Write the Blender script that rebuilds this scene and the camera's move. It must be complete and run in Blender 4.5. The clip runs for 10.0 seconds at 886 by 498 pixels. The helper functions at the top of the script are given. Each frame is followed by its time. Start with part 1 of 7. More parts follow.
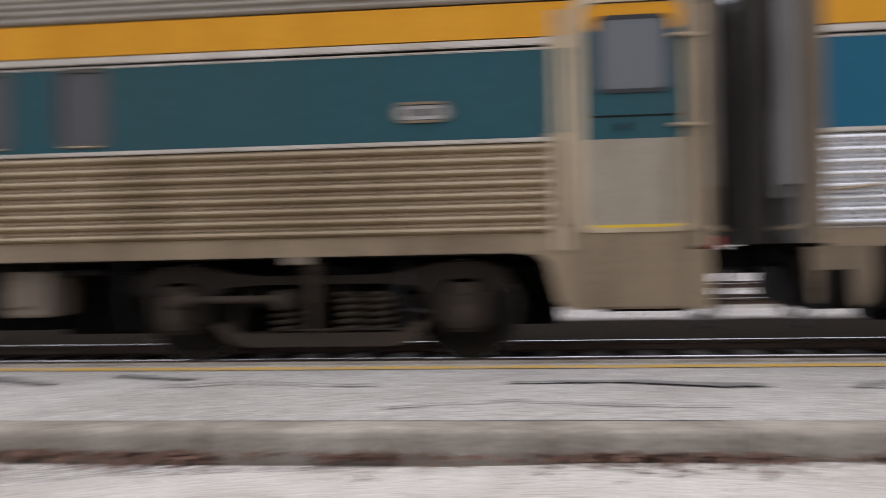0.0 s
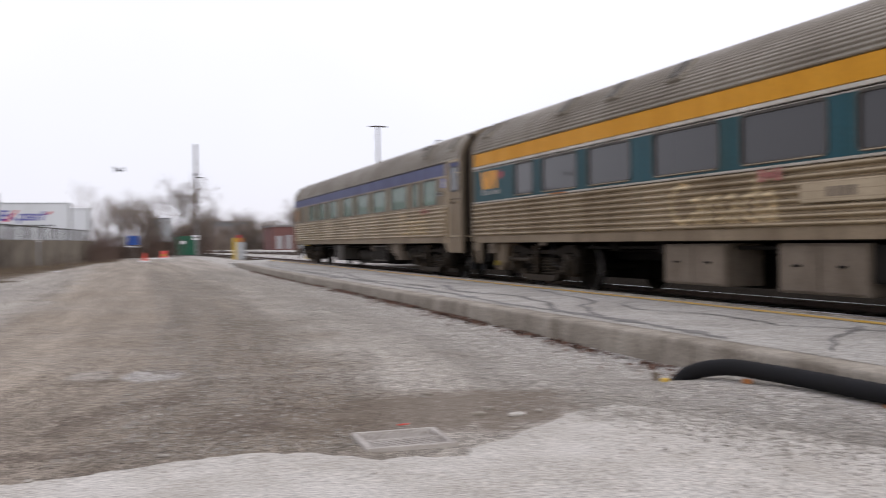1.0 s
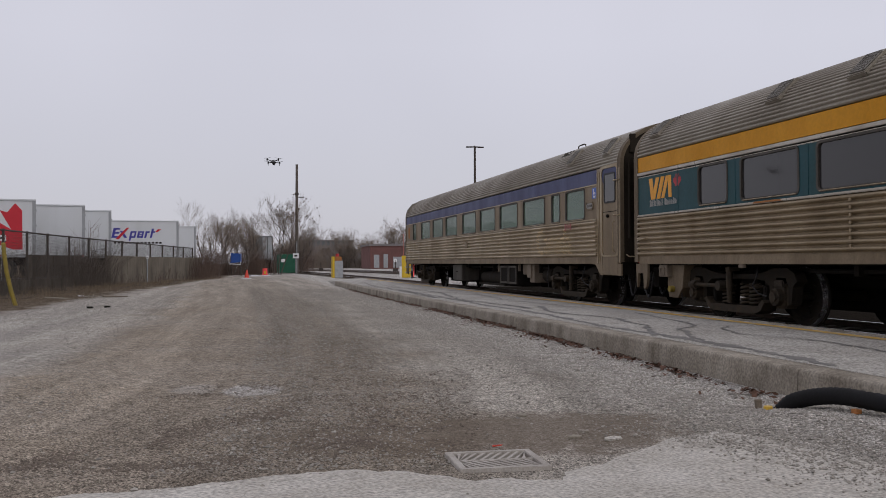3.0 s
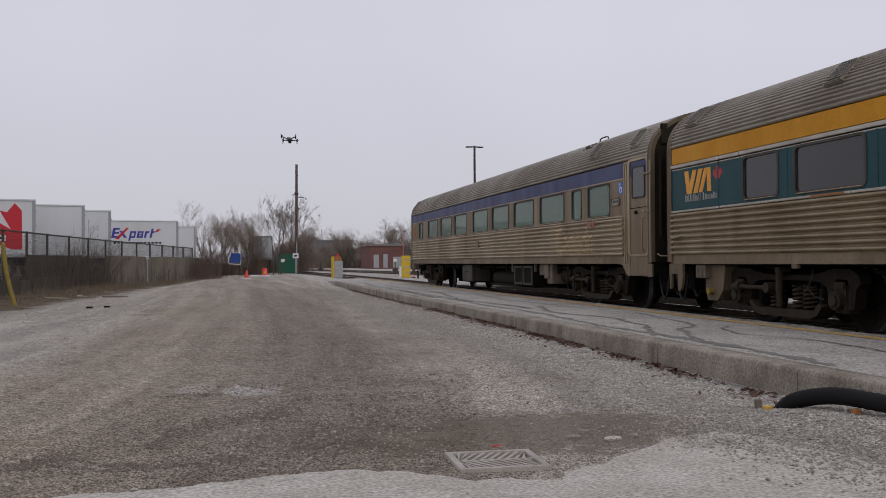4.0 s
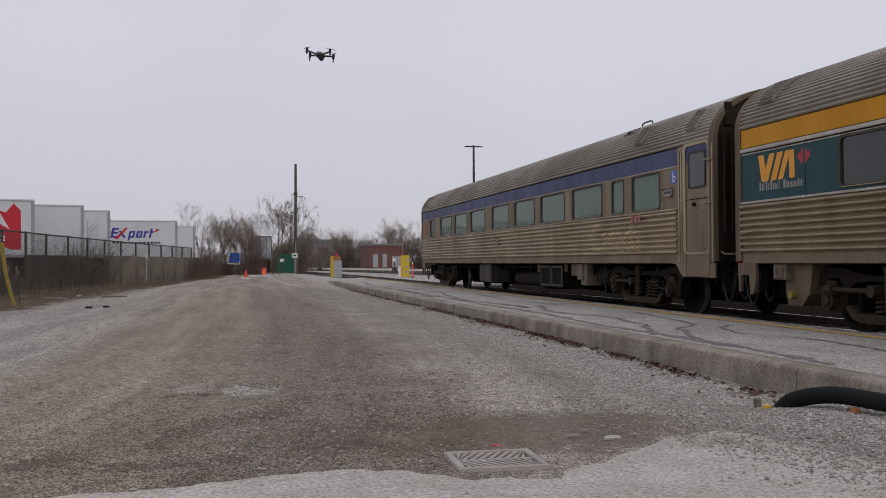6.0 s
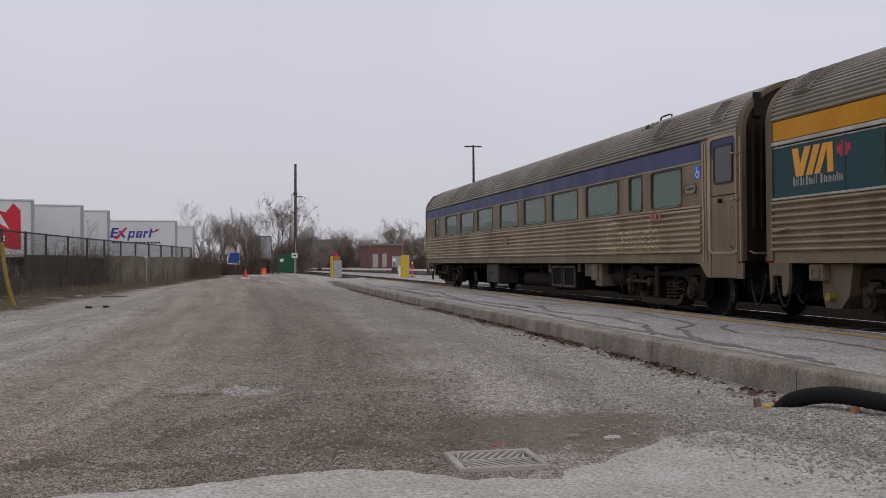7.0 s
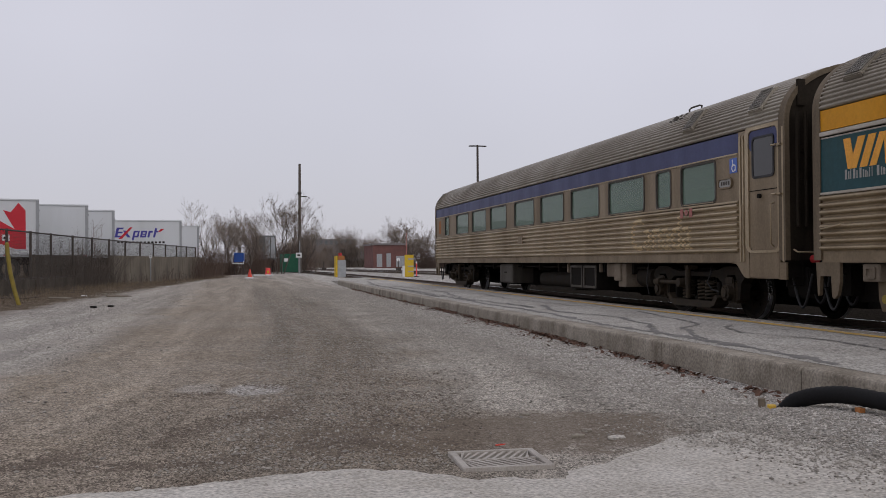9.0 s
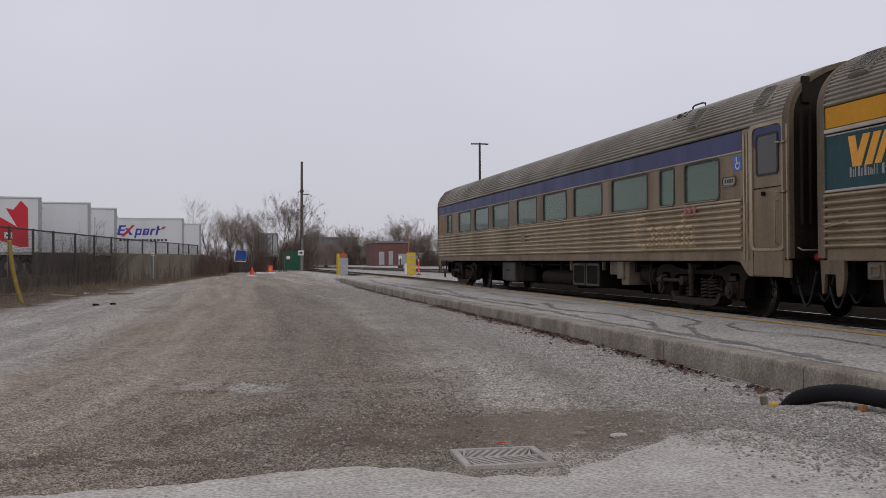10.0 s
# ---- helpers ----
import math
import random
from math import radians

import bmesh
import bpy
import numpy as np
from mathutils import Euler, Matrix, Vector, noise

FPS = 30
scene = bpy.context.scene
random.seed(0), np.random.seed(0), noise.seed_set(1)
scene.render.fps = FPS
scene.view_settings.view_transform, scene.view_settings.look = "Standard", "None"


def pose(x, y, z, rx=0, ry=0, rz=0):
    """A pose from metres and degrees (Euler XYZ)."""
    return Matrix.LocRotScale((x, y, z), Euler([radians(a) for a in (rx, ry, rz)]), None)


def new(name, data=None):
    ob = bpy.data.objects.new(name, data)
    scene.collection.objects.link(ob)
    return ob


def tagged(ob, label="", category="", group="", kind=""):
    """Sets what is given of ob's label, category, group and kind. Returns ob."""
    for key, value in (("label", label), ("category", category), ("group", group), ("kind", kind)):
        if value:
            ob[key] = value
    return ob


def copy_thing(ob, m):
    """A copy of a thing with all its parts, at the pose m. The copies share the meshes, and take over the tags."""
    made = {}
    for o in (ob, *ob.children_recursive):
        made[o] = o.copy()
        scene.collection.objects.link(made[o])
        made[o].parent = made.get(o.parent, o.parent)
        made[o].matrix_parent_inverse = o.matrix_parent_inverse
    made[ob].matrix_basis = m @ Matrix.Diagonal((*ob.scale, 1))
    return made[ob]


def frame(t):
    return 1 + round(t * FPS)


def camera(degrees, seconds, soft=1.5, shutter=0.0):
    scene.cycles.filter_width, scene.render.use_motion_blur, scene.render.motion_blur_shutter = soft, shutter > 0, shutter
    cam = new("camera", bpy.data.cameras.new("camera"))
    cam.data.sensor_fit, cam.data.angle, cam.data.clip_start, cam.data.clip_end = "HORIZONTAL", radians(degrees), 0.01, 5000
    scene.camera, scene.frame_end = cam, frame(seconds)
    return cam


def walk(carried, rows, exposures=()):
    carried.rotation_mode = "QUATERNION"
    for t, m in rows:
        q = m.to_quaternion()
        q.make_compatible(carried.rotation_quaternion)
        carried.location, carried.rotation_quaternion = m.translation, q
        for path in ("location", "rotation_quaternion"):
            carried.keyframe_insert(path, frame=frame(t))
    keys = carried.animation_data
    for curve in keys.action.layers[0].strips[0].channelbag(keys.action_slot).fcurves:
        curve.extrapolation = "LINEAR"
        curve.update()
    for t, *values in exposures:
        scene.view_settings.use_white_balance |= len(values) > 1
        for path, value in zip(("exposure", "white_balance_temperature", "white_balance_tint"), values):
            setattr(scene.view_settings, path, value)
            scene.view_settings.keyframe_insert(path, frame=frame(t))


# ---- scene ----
import colorsys
from math import sin, cos, pi

# camera: stands still on the lot and pans to its left; z = 0 is the lot
EYE = (0.0, 0.0, 1.15)
cam = camera(50.2, 10.0, soft=0.6, shutter=0.32)
# seconds, yaw, pitch, roll
PAN = [
    (0.0, -83.60, -0.05, 1.19), (0.1, -72.20, -0.20, 1.10), (0.2, -62.54, -0.42, 1.01), (0.3, -54.45, -0.46, 0.90),
    (0.5, -41.46, -0.43, 0.72), (0.7, -31.35, -0.58, 0.68), (0.9, -22.99, -0.54, 0.80), (1.0, -18.55, -0.48, 0.90), (1.1, -15.8, -0.42, 0.92), (1.2, -14.05, -0.34, 0.90),
    (1.35, -12.75, 0.10, 0.60), (1.5, -12.59, 0.48, 0.38), (2.0, -12.59, 0.74, 0.30), (2.5, -12.73, 0.80, 0.29), (4.0, -12.78, 0.80, 0.31),
    (5.0, -12.80, 0.79, 0.34), (5.5, -12.82, 0.78, 0.37), (7.0, -12.84, 0.77, 0.38), (7.5, -12.84, 0.77, 0.40),
    (8.0, -12.79, 0.74, 0.41), (8.5, -12.64, 0.73, 0.41), (9.0, -12.59, 0.75, 0.39), (9.5, -12.59, 0.70, 0.39), (10.0, -12.46, 0.62, 0.36)]
walk(cam, [(t, pose(*EYE, 90 + p, 0, y) @ pose(0, 0, 0, 0, 0, -r)) for t, y, p, r in PAN],
     exposures=[(0.0, 0.95), (0.3, 1.0), (0.55, 1.06), (0.9, 0.78), (1.2, 0.46), (1.5, 0.22), (2.0, -0.03), (10.0, -0.03)])

# overcast daylight
world = bpy.data.worlds.new("overcast")
scene.world = world
world.use_nodes = True
wn = world.node_tree.nodes
wl = world.node_tree.links
wn.clear()
w_out = wn.new("ShaderNodeOutputWorld")
w_bg = wn.new("ShaderNodeBackground")
w_sky = wn.new("ShaderNodeTexSky")
w_sky.sky_type = "NISHITA"
w_sky.sun_disc = False
w_sky.sun_elevation = radians(38)
w_sky.sun_rotation = radians(200)
w_mix = wn.new("ShaderNodeMixRGB")
w_mix.inputs[0].default_value = 0.93
w_tc = wn.new("ShaderNodeTexCoord")
w_sep = wn.new("ShaderNodeSeparateXYZ")
w_ramp = wn.new("ShaderNodeValToRGB")
w_ramp.color_ramp.elements[0].position = 0.0
w_ramp.color_ramp.elements[0].color = (5.65, 5.56, 6.2, 1)
w_ramp.color_ramp.elements[1].position = 0.22
w_ramp.color_ramp.elements[1].color = (6.75, 6.68, 7.5, 1)
w_noise = wn.new("ShaderNodeTexNoise")
w_noise.inputs["Scale"].default_value = 2.2
w_noise.inputs["Detail"].default_value = 3
w_cl = wn.new("ShaderNodeMapRange")
w_cl.inputs[1].default_value, w_cl.inputs[2].default_value = 0.25, 0.75
w_cl.inputs[3].default_value, w_cl.inputs[4].default_value = 0.95, 1.05
w_mul = wn.new("ShaderNodeMixRGB")
w_mul.blend_type = "MULTIPLY"
w_mul.inputs[0].default_value = 1
wl.new(w_tc.outputs["Generated"], w_sep.inputs[0])
wl.new(w_sep.outputs[2], w_ramp.inputs[0])
wl.new(w_tc.outputs["Generated"], w_noise.inputs["Vector"])
wl.new(w_noise.outputs["Fac"], w_cl.inputs[0])
wl.new(w_ramp.outputs[0], w_mul.inputs[1])
wl.new(w_cl.outputs[0], w_mul.inputs[2])
wl.new(w_sky.outputs[0], w_mix.inputs[1])
wl.new(w_mul.outputs[0], w_mix.inputs[2])
wl.new(w_mix.outputs[0], w_bg.inputs[0])
w_bg.inputs[1].default_value = 0.1
wl.new(w_bg.outputs[0], w_out.inputs[0])

sun = new("sun", bpy.data.lights.new("sun", "SUN"))
sun.data.energy = 0.6
sun.data.angle = radians(25)
sun.data.color = (1.0, 0.97, 0.93)
sun.matrix_world = pose(0, 0, 50, 52, 0, 20)
scene.view_settings.exposure = 0.0

# ---- materials ----
def mat(name, base, other=None, rough=0.7, metal=0.0, s1=1.5, s2=60.0, amt=0.6, grain=0.15, bump=0.3, depth=0.004, stretch=(1, 1, 1), spec=0.4,
        rnd=0.0, lo=0.35, hi=0.7):
    """Two-scale noise between two colours, fine grain and relief, in the object's own metres."""
    m = bpy.data.materials.new(name)
    m.use_nodes = True
    nt = m.node_tree
    b = nt.nodes["Principled BSDF"]
    b.inputs["Metallic"].default_value = metal
    b.inputs["Specular IOR Level"].default_value = spec
    other = other or tuple(c * 0.6 for c in base)
    tc = nt.nodes.new("ShaderNodeTexCoord")
    mp = nt.nodes.new("ShaderNodeMapping")
    mp.inputs["Scale"].default_value = stretch
    nt.links.new(tc.outputs["Object"], mp.inputs[0])
    n1 = nt.nodes.new("ShaderNodeTexNoise")
    n1.inputs["Scale"].default_value, n1.inputs["Detail"].default_value, n1.inputs["Roughness"].default_value = s1, 7, 0.6
    nt.links.new(mp.outputs[0], n1.inputs["Vector"])
    n2 = nt.nodes.new("ShaderNodeTexNoise")
    n2.inputs["Scale"].default_value, n2.inputs["Detail"].default_value = s2, 4
    nt.links.new(tc.outputs["Object"], n2.inputs["Vector"])
    mr = nt.nodes.new("ShaderNodeMapRange")
    mr.inputs[1].default_value, mr.inputs[2].default_value, mr.inputs[3].default_value, mr.inputs[4].default_value = lo, hi, 0, amt
    nt.links.new(n1.outputs["Fac"], mr.inputs[0])
    mx = nt.nodes.new("ShaderNodeMixRGB")
    mx.inputs[1].default_value, mx.inputs[2].default_value = (*base, 1), (*other, 1)
    nt.links.new(mr.outputs[0], mx.inputs[0])
    g = nt.nodes.new("ShaderNodeMapRange")
    g.inputs[1].default_value, g.inputs[2].default_value, g.inputs[3].default_value, g.inputs[4].default_value = 0.3, 0.7, 1 - grain, 1 + grain
    nt.links.new(n2.outputs["Fac"], g.inputs[0])
    mul = nt.nodes.new("ShaderNodeMixRGB")
    mul.blend_type = "MULTIPLY"
    mul.inputs[0].default_value = 1
    nt.links.new(mx.outputs[0], mul.inputs[1])
    nt.links.new(g.outputs[0], mul.inputs[2])
    last = mul
    if rnd:
        oi = nt.nodes.new("ShaderNodeObjectInfo")
        geo = nt.nodes.new("ShaderNodeNewGeometry")
        ad = nt.nodes.new("ShaderNodeMath")
        ad.operation = "ADD"
        nt.links.new(oi.outputs["Random"], ad.inputs[0])
        nt.links.new(geo.outputs["Random Per Island"], ad.inputs[1])
        r = nt.nodes.new("ShaderNodeMapRange")
        r.inputs[1].default_value, r.inputs[2].default_value, r.inputs[3].default_value, r.inputs[4].default_value = 0, 2, 1 - rnd, 1 + rnd
        nt.links.new(ad.outputs[0], r.inputs[0])
        m2 = nt.nodes.new("ShaderNodeMixRGB")
        m2.blend_type = "MULTIPLY"
        m2.inputs[0].default_value = 1
        nt.links.new(mul.outputs[0], m2.inputs[1])
        nt.links.new(r.outputs[0], m2.inputs[2])
        last = m2
    nt.links.new(last.outputs[0], b.inputs["Base Color"])
    rr = nt.nodes.new("ShaderNodeMapRange")
    rr.inputs[1].default_value, rr.inputs[2].default_value, rr.inputs[3].default_value, rr.inputs[4].default_value = 0.3, 0.7, max(0.02, rough - 0.1), min(1, rough + 0.1)
    nt.links.new(n1.outputs["Fac"], rr.inputs[0])
    nt.links.new(rr.outputs[0], b.inputs["Roughness"])
    if bump:
        bp = nt.nodes.new("ShaderNodeBump")
        bp.inputs["Strength"].default_value, bp.inputs["Distance"].default_value = bump, depth
        nt.links.new(n2.outputs["Fac"], bp.inputs["Height"])
        nt.links.new(bp.outputs[0], b.inputs["Normal"])
    return m


def glass(name, tint, clear):
    m = bpy.data.materials.new(name)
    m.use_nodes = True
    nt = m.node_tree
    b = nt.nodes["Principled BSDF"]
    b.inputs["Base Color"].default_value = (*tint, 1)
    b.inputs["Roughness"].default_value = 0.06
    b.inputs["Specular IOR Level"].default_value = 0.5
    if clear:
        out = nt.nodes["Material Output"]
        tr = nt.nodes.new("ShaderNodeBsdfTransparent")
        tr.inputs[0].default_value = (*clear, 1)
        mx = nt.nodes.new("ShaderNodeMixShader")
        mx.inputs[0].default_value = 0.6
        nt.links.new(tr.outputs[0], mx.inputs[1])
        nt.links.new(b.outputs[0], mx.inputs[2])
        nt.links.new(mx.outputs[0], out.inputs[0])
    return m


STEEL = mat("fluted_steel", (0.43, 0.347, 0.232), (0.235, 0.176, 0.105), rough=0.42, metal=0.55, s1=0.7, s2=25, amt=0.8, grain=0.1, bump=0.08, stretch=(1, 1.6, 0.35))
STEEL_DIRTY = mat("grimy_steel", (0.26, 0.20, 0.128), (0.145, 0.105, 0.064), rough=0.55, metal=0.35, s1=0.9, s2=30, amt=0.85, grain=0.12, bump=0.1, stretch=(1, 2.2, 0.4))
STEEL_WORN = mat("travel_stained_steel", (0.375, 0.298, 0.195), (0.20, 0.148, 0.088), rough=0.45, metal=0.5, s1=0.7, s2=25, amt=0.85, grain=0.1, bump=0.08, stretch=(1, 1.6, 0.35))
STEEL_CLEAN = mat("bright_steel", (0.66, 0.66, 0.66), (0.45, 0.44, 0.42), rough=0.3, metal=0.75, s1=1, s2=30, amt=0.5, grain=0.06, bump=0.05)
ROOF_STEEL = mat("roof_steel", (0.33, 0.297, 0.245), (0.18, 0.153, 0.118), rough=0.5, metal=0.45, s1=0.6, s2=20, amt=0.8, grain=0.1, bump=0.08, stretch=(1.5, 0.8, 1))
YELLOW = mat("yellow_paint", (0.62, 0.285, 0.014), (0.47, 0.20, 0.012), rough=0.55, spec=0.18, s1=0.8, s2=20, amt=0.6, grain=0.07, bump=0.04, stretch=(1, 2, 0.5))
TEAL = mat("teal_paint", (0.012, 0.066, 0.082), (0.026, 0.062, 0.062), rough=0.48, spec=0.2, s1=0.7, s2=20, amt=0.8, grain=0.1, bump=0.04, stretch=(1, 1.6, 0.4))
TEAL_NEW = mat("clean_teal_paint", (0.006, 0.098, 0.16), (0.006, 0.08, 0.135), rough=0.42, spec=0.2, s1=0.7, s2=20, amt=0.6, grain=0.05, bump=0.03)
BLUE = mat("blue_paint", (0.032, 0.042, 0.135), (0.04, 0.042, 0.095), rough=0.5, s1=0.8, s2=20, amt=0.7, grain=0.1, bump=0.04, stretch=(1, 2, 0.5))
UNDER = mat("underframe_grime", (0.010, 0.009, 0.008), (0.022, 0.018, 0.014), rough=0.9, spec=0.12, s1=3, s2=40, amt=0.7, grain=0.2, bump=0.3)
TRUCK = mat("truck_iron", (0.013, 0.0108, 0.0085), (0.034, 0.025, 0.016), rough=0.85, spec=0.18, s1=4, s2=50, amt=0.7, grain=0.2, bump=0.4)
TRUCK_WORN = mat("worn_spring_iron", (0.027, 0.0215, 0.0155), (0.062, 0.045, 0.028), rough=0.8, spec=0.2, s1=5, s2=50, amt=0.8, grain=0.2, bump=0.4)
CONDUIT = mat("end_panel_grey", (0.17, 0.155, 0.135), (0.085, 0.075, 0.062), rough=0.65, s1=2, s2=30, amt=0.8, grain=0.15, bump=0.1, stretch=(2, 1, 0.4))
BOXTAN = mat("dusty_tan_paint", (0.19, 0.155, 0.118), (0.10, 0.078, 0.056), rough=0.8, spec=0.2, s1=2, s2=40, amt=0.7, grain=0.12, bump=0.1)
WEATHERED_YELLOW = mat("weathered_yellow", (0.27, 0.20, 0.03), (0.17, 0.13, 0.035), rough=0.7, s1=4, amt=0.7, bump=0.1)
RUBBER = mat("black_rubber", (0.012, 0.012, 0.013), (0.03, 0.029, 0.028), rough=0.55, s1=3, s2=50, amt=0.6, grain=0.15, bump=0.1)
GANGWAY = mat("gangway_grey", (0.075, 0.065, 0.053), (0.036, 0.031, 0.025), rough=0.7, s1=2, s2=30, amt=0.8, grain=0.15, bump=0.15, stretch=(2, 1, 0.4))
END_GRIME = mat("sooty_brown_end", (0.030, 0.023, 0.016), (0.015, 0.012, 0.009), rough=0.85, spec=0.15, s1=2, s2=30, amt=0.8, grain=0.15, bump=0.1, stretch=(2, 1, 0.4))
MOULD = mat("bright_moulding", (0.45, 0.41, 0.35), (0.29, 0.245, 0.185), rough=0.34, metal=0.6, s1=1.2, s2=25, amt=0.6, grain=0.06, bump=0.05, stretch=(1, 1.6, 0.5))
SKIRT_GRIME = mat("grimy_skirt", (0.165, 0.125, 0.08), (0.085, 0.062, 0.038), rough=0.7, metal=0.15, s1=1.6, s2=30, amt=0.85, grain=0.15, bump=0.1, stretch=(1, 1.5, 0.5))
CLEAN_END = mat("clean_grey_end", (0.34, 0.33, 0.315), (0.22, 0.21, 0.195), rough=0.6, s1=2, s2=30, amt=0.7, grain=0.1, bump=0.1, stretch=(2, 1, 0.4))
DOOR_SHEET = mat("scuffed_door_steel", (0.30, 0.262, 0.20), (0.20, 0.165, 0.115), rough=0.5, metal=0.35, s1=2.0, s2=30, amt=0.8, grain=0.1, bump=0.08, stretch=(1, 1, 0.5))
GLASS_GREEN = glass("green_tinted_glass", (0.15, 0.215, 0.165), (0.55, 0.70, 0.58))
GLASS_DARK = glass("dark_tinted_glass", (0.030, 0.028, 0.028), None)
# door pane's reflection put into the base colour, paler than the side windows
GLASS_GREY = glass("grey_door_glass", (0.085, 0.09, 0.092), None)
LOGO_YELLOW = mat("logo_yellow", (0.80, 0.36, 0.035), rough=0.5, s1=2, amt=0.3, bump=0)
LOGO_GREY = mat("logo_grey", (0.33, 0.32, 0.30), rough=0.6, s1=2, amt=0.3, bump=0)
LOGO_RED = mat("logo_red", (0.45, 0.035, 0.04), rough=0.55, s1=2, amt=0.3, bump=0)
FADED_RED = mat("faded_red", (0.36, 0.10, 0.09), (0.30, 0.2, 0.16), rough=0.55, s1=4, amt=0.7, bump=0)
VENT_MESH = mat("vent_mesh_grey", (0.20, 0.185, 0.165), (0.11, 0.10, 0.085), rough=0.7, s1=6, s2=60, amt=0.8, grain=0.3, bump=0.3)
GOLD = mat("faded_gold", (0.66, 0.52, 0.31), (0.40, 0.32, 0.20), rough=0.6, metal=0.0, s1=4, amt=0.8, bump=0)
WHITE = mat("white_paint", (0.74, 0.74, 0.74), (0.6, 0.59, 0.57), rough=0.5, s1=0.8, amt=0.5, grain=0.05, bump=0.03)
SIGN_BLUE = mat("sign_blue", (0.05, 0.12, 0.45), rough=0.4, s1=3, amt=0.3, bump=0)
RUST = mat("rust_streak", (0.36, 0.14, 0.04), (0.25, 0.12, 0.05), rough=0.8, s1=6, bump=0.05)
CONE_RED = mat("dirty_cone_orange", (0.62, 0.06, 0.035), (0.46, 0.045, 0.03), rough=0.5, s1=4, amt=0.6, grain=0.08, bump=0.04)
ORANGE = mat("safety_orange", (0.84, 0.085, 0.085), (0.70, 0.075, 0.07), rough=0.45, s1=4, amt=0.4, grain=0.05, bump=0.04)
SAFETY_YELLOW = mat("safety_yellow", (0.62, 0.42, 0.02), (0.45, 0.29, 0.03), rough=0.55, s1=3, amt=0.6, grain=0.08, bump=0.05)


# ---- mesh tools ----
def part(name, bm, material, parent=None, label="", smooth=0):
    me = bpy.data.meshes.new(name)
    bmesh.ops.recalc_face_normals(bm, faces=bm.faces)
    bm.to_mesh(me)
    bm.free()
    me.materials.append(material)
    if smooth:
        me.polygons.foreach_set("use_smooth", [True] * len(me.polygons))
        me.set_sharp_from_angle(angle=radians(smooth))
    ob = new(name, me)
    if parent:
        ob.parent = parent
    if label:
        tagged(ob, label=label)
    return ob


def empty(name, m, label, category, group="", kind=""):
    ob = new(name)
    ob.empty_display_size = 0.2
    ob.matrix_world = m
    return tagged(ob, label, category, group, kind)


def mesh_of(name, verts, faces, material, parent=None, label="", smooth=0):
    me = bpy.data.meshes.new(name)
    me.from_pydata(verts, [], faces)
    me.materials.append(material)
    if smooth:
        me.polygons.foreach_set("use_smooth", [True] * len(me.polygons))
        me.set_sharp_from_angle(angle=radians(smooth))
    ob = new(name, me)
    if parent:
        ob.parent = parent
    if label:
        tagged(ob, label=label)
    return ob


def box(bm, x0, x1, y0, y1, z0, z1, bev=0.0, m=None):
    r = bmesh.ops.create_cube(bm, size=1)
    vs = r["verts"]
    bmesh.ops.transform(bm, matrix=Matrix.Translation(((x0 + x1) / 2, (y0 + y1) / 2, (z0 + z1) / 2)) @ Matrix.Diagonal((x1 - x0, y1 - y0, z1 - z0, 1)), verts=vs)
    if bev:
        es = {e for v in vs for e in v.link_edges}
        r2 = bmesh.ops.bevel(bm, geom=list(es), offset=bev, segments=2, affect="EDGES", clamp_overlap=True)
        vs = list({v for f in r2["faces"] for v in f.verts} | {v for v in vs if v.is_valid})
    if m is not None:
        bmesh.ops.transform(bm, matrix=m, verts=vs)
    return bm


def B(*a, **k):
    return box(bmesh.new(), *a, **k)


def prism(bm, pts, axis, a0, a1):
    """A closed outline in the plane across the axis, drawn out from a0 to a1."""
    def at(p, a):
        return (a, p[0], p[1]) if axis == "x" else (p[0], a, p[1]) if axis == "y" else (p[0], p[1], a)
    lo = [bm.verts.new(at(p, a0)) for p in pts]
    hi = [bm.verts.new(at(p, a1)) for p in pts]
    n = len(pts)
    bm.faces.new(lo)
    bm.faces.new(list(reversed(hi)))
    for i in range(n):
        j = (i + 1) % n
        bm.faces.new((lo[i], hi[i], hi[j], lo[j]))
    return bm


def ring(bm, outer, inner, axis, a0, a1):
    """A frame between two outlines of as many points."""
    def at(p, a):
        return (a, p[0], p[1]) if axis == "x" else (p[0], a, p[1]) if axis == "y" else (p[0], p[1], a)
    L = [[bm.verts.new(at(p, a)) for p in o] for o, a in ((outer, a0), (outer, a1), (inner, a1), (inner, a0))]
    n = len(outer)
    for k in range(4):
        for i in range(n):
            j = (i + 1) % n
            bm.faces.new((L[k][i], L[k][j], L[(k + 1) % 4][j], L[(k + 1) % 4][i]))
    return bm


def rrect(a0, a1, b0, b1, r, seg=4):
    pts = []
    for ca, cb, s in ((a1 - r, b1 - r, 0), (a0 + r, b1 - r, 90), (a0 + r, b0 + r, 180), (a1 - r, b0 + r, 270)):
        for i in range(seg + 1):
            t = radians(s + 90 * i / seg)
            pts.append((ca + r * cos(t), cb + r * sin(t)))
    return pts


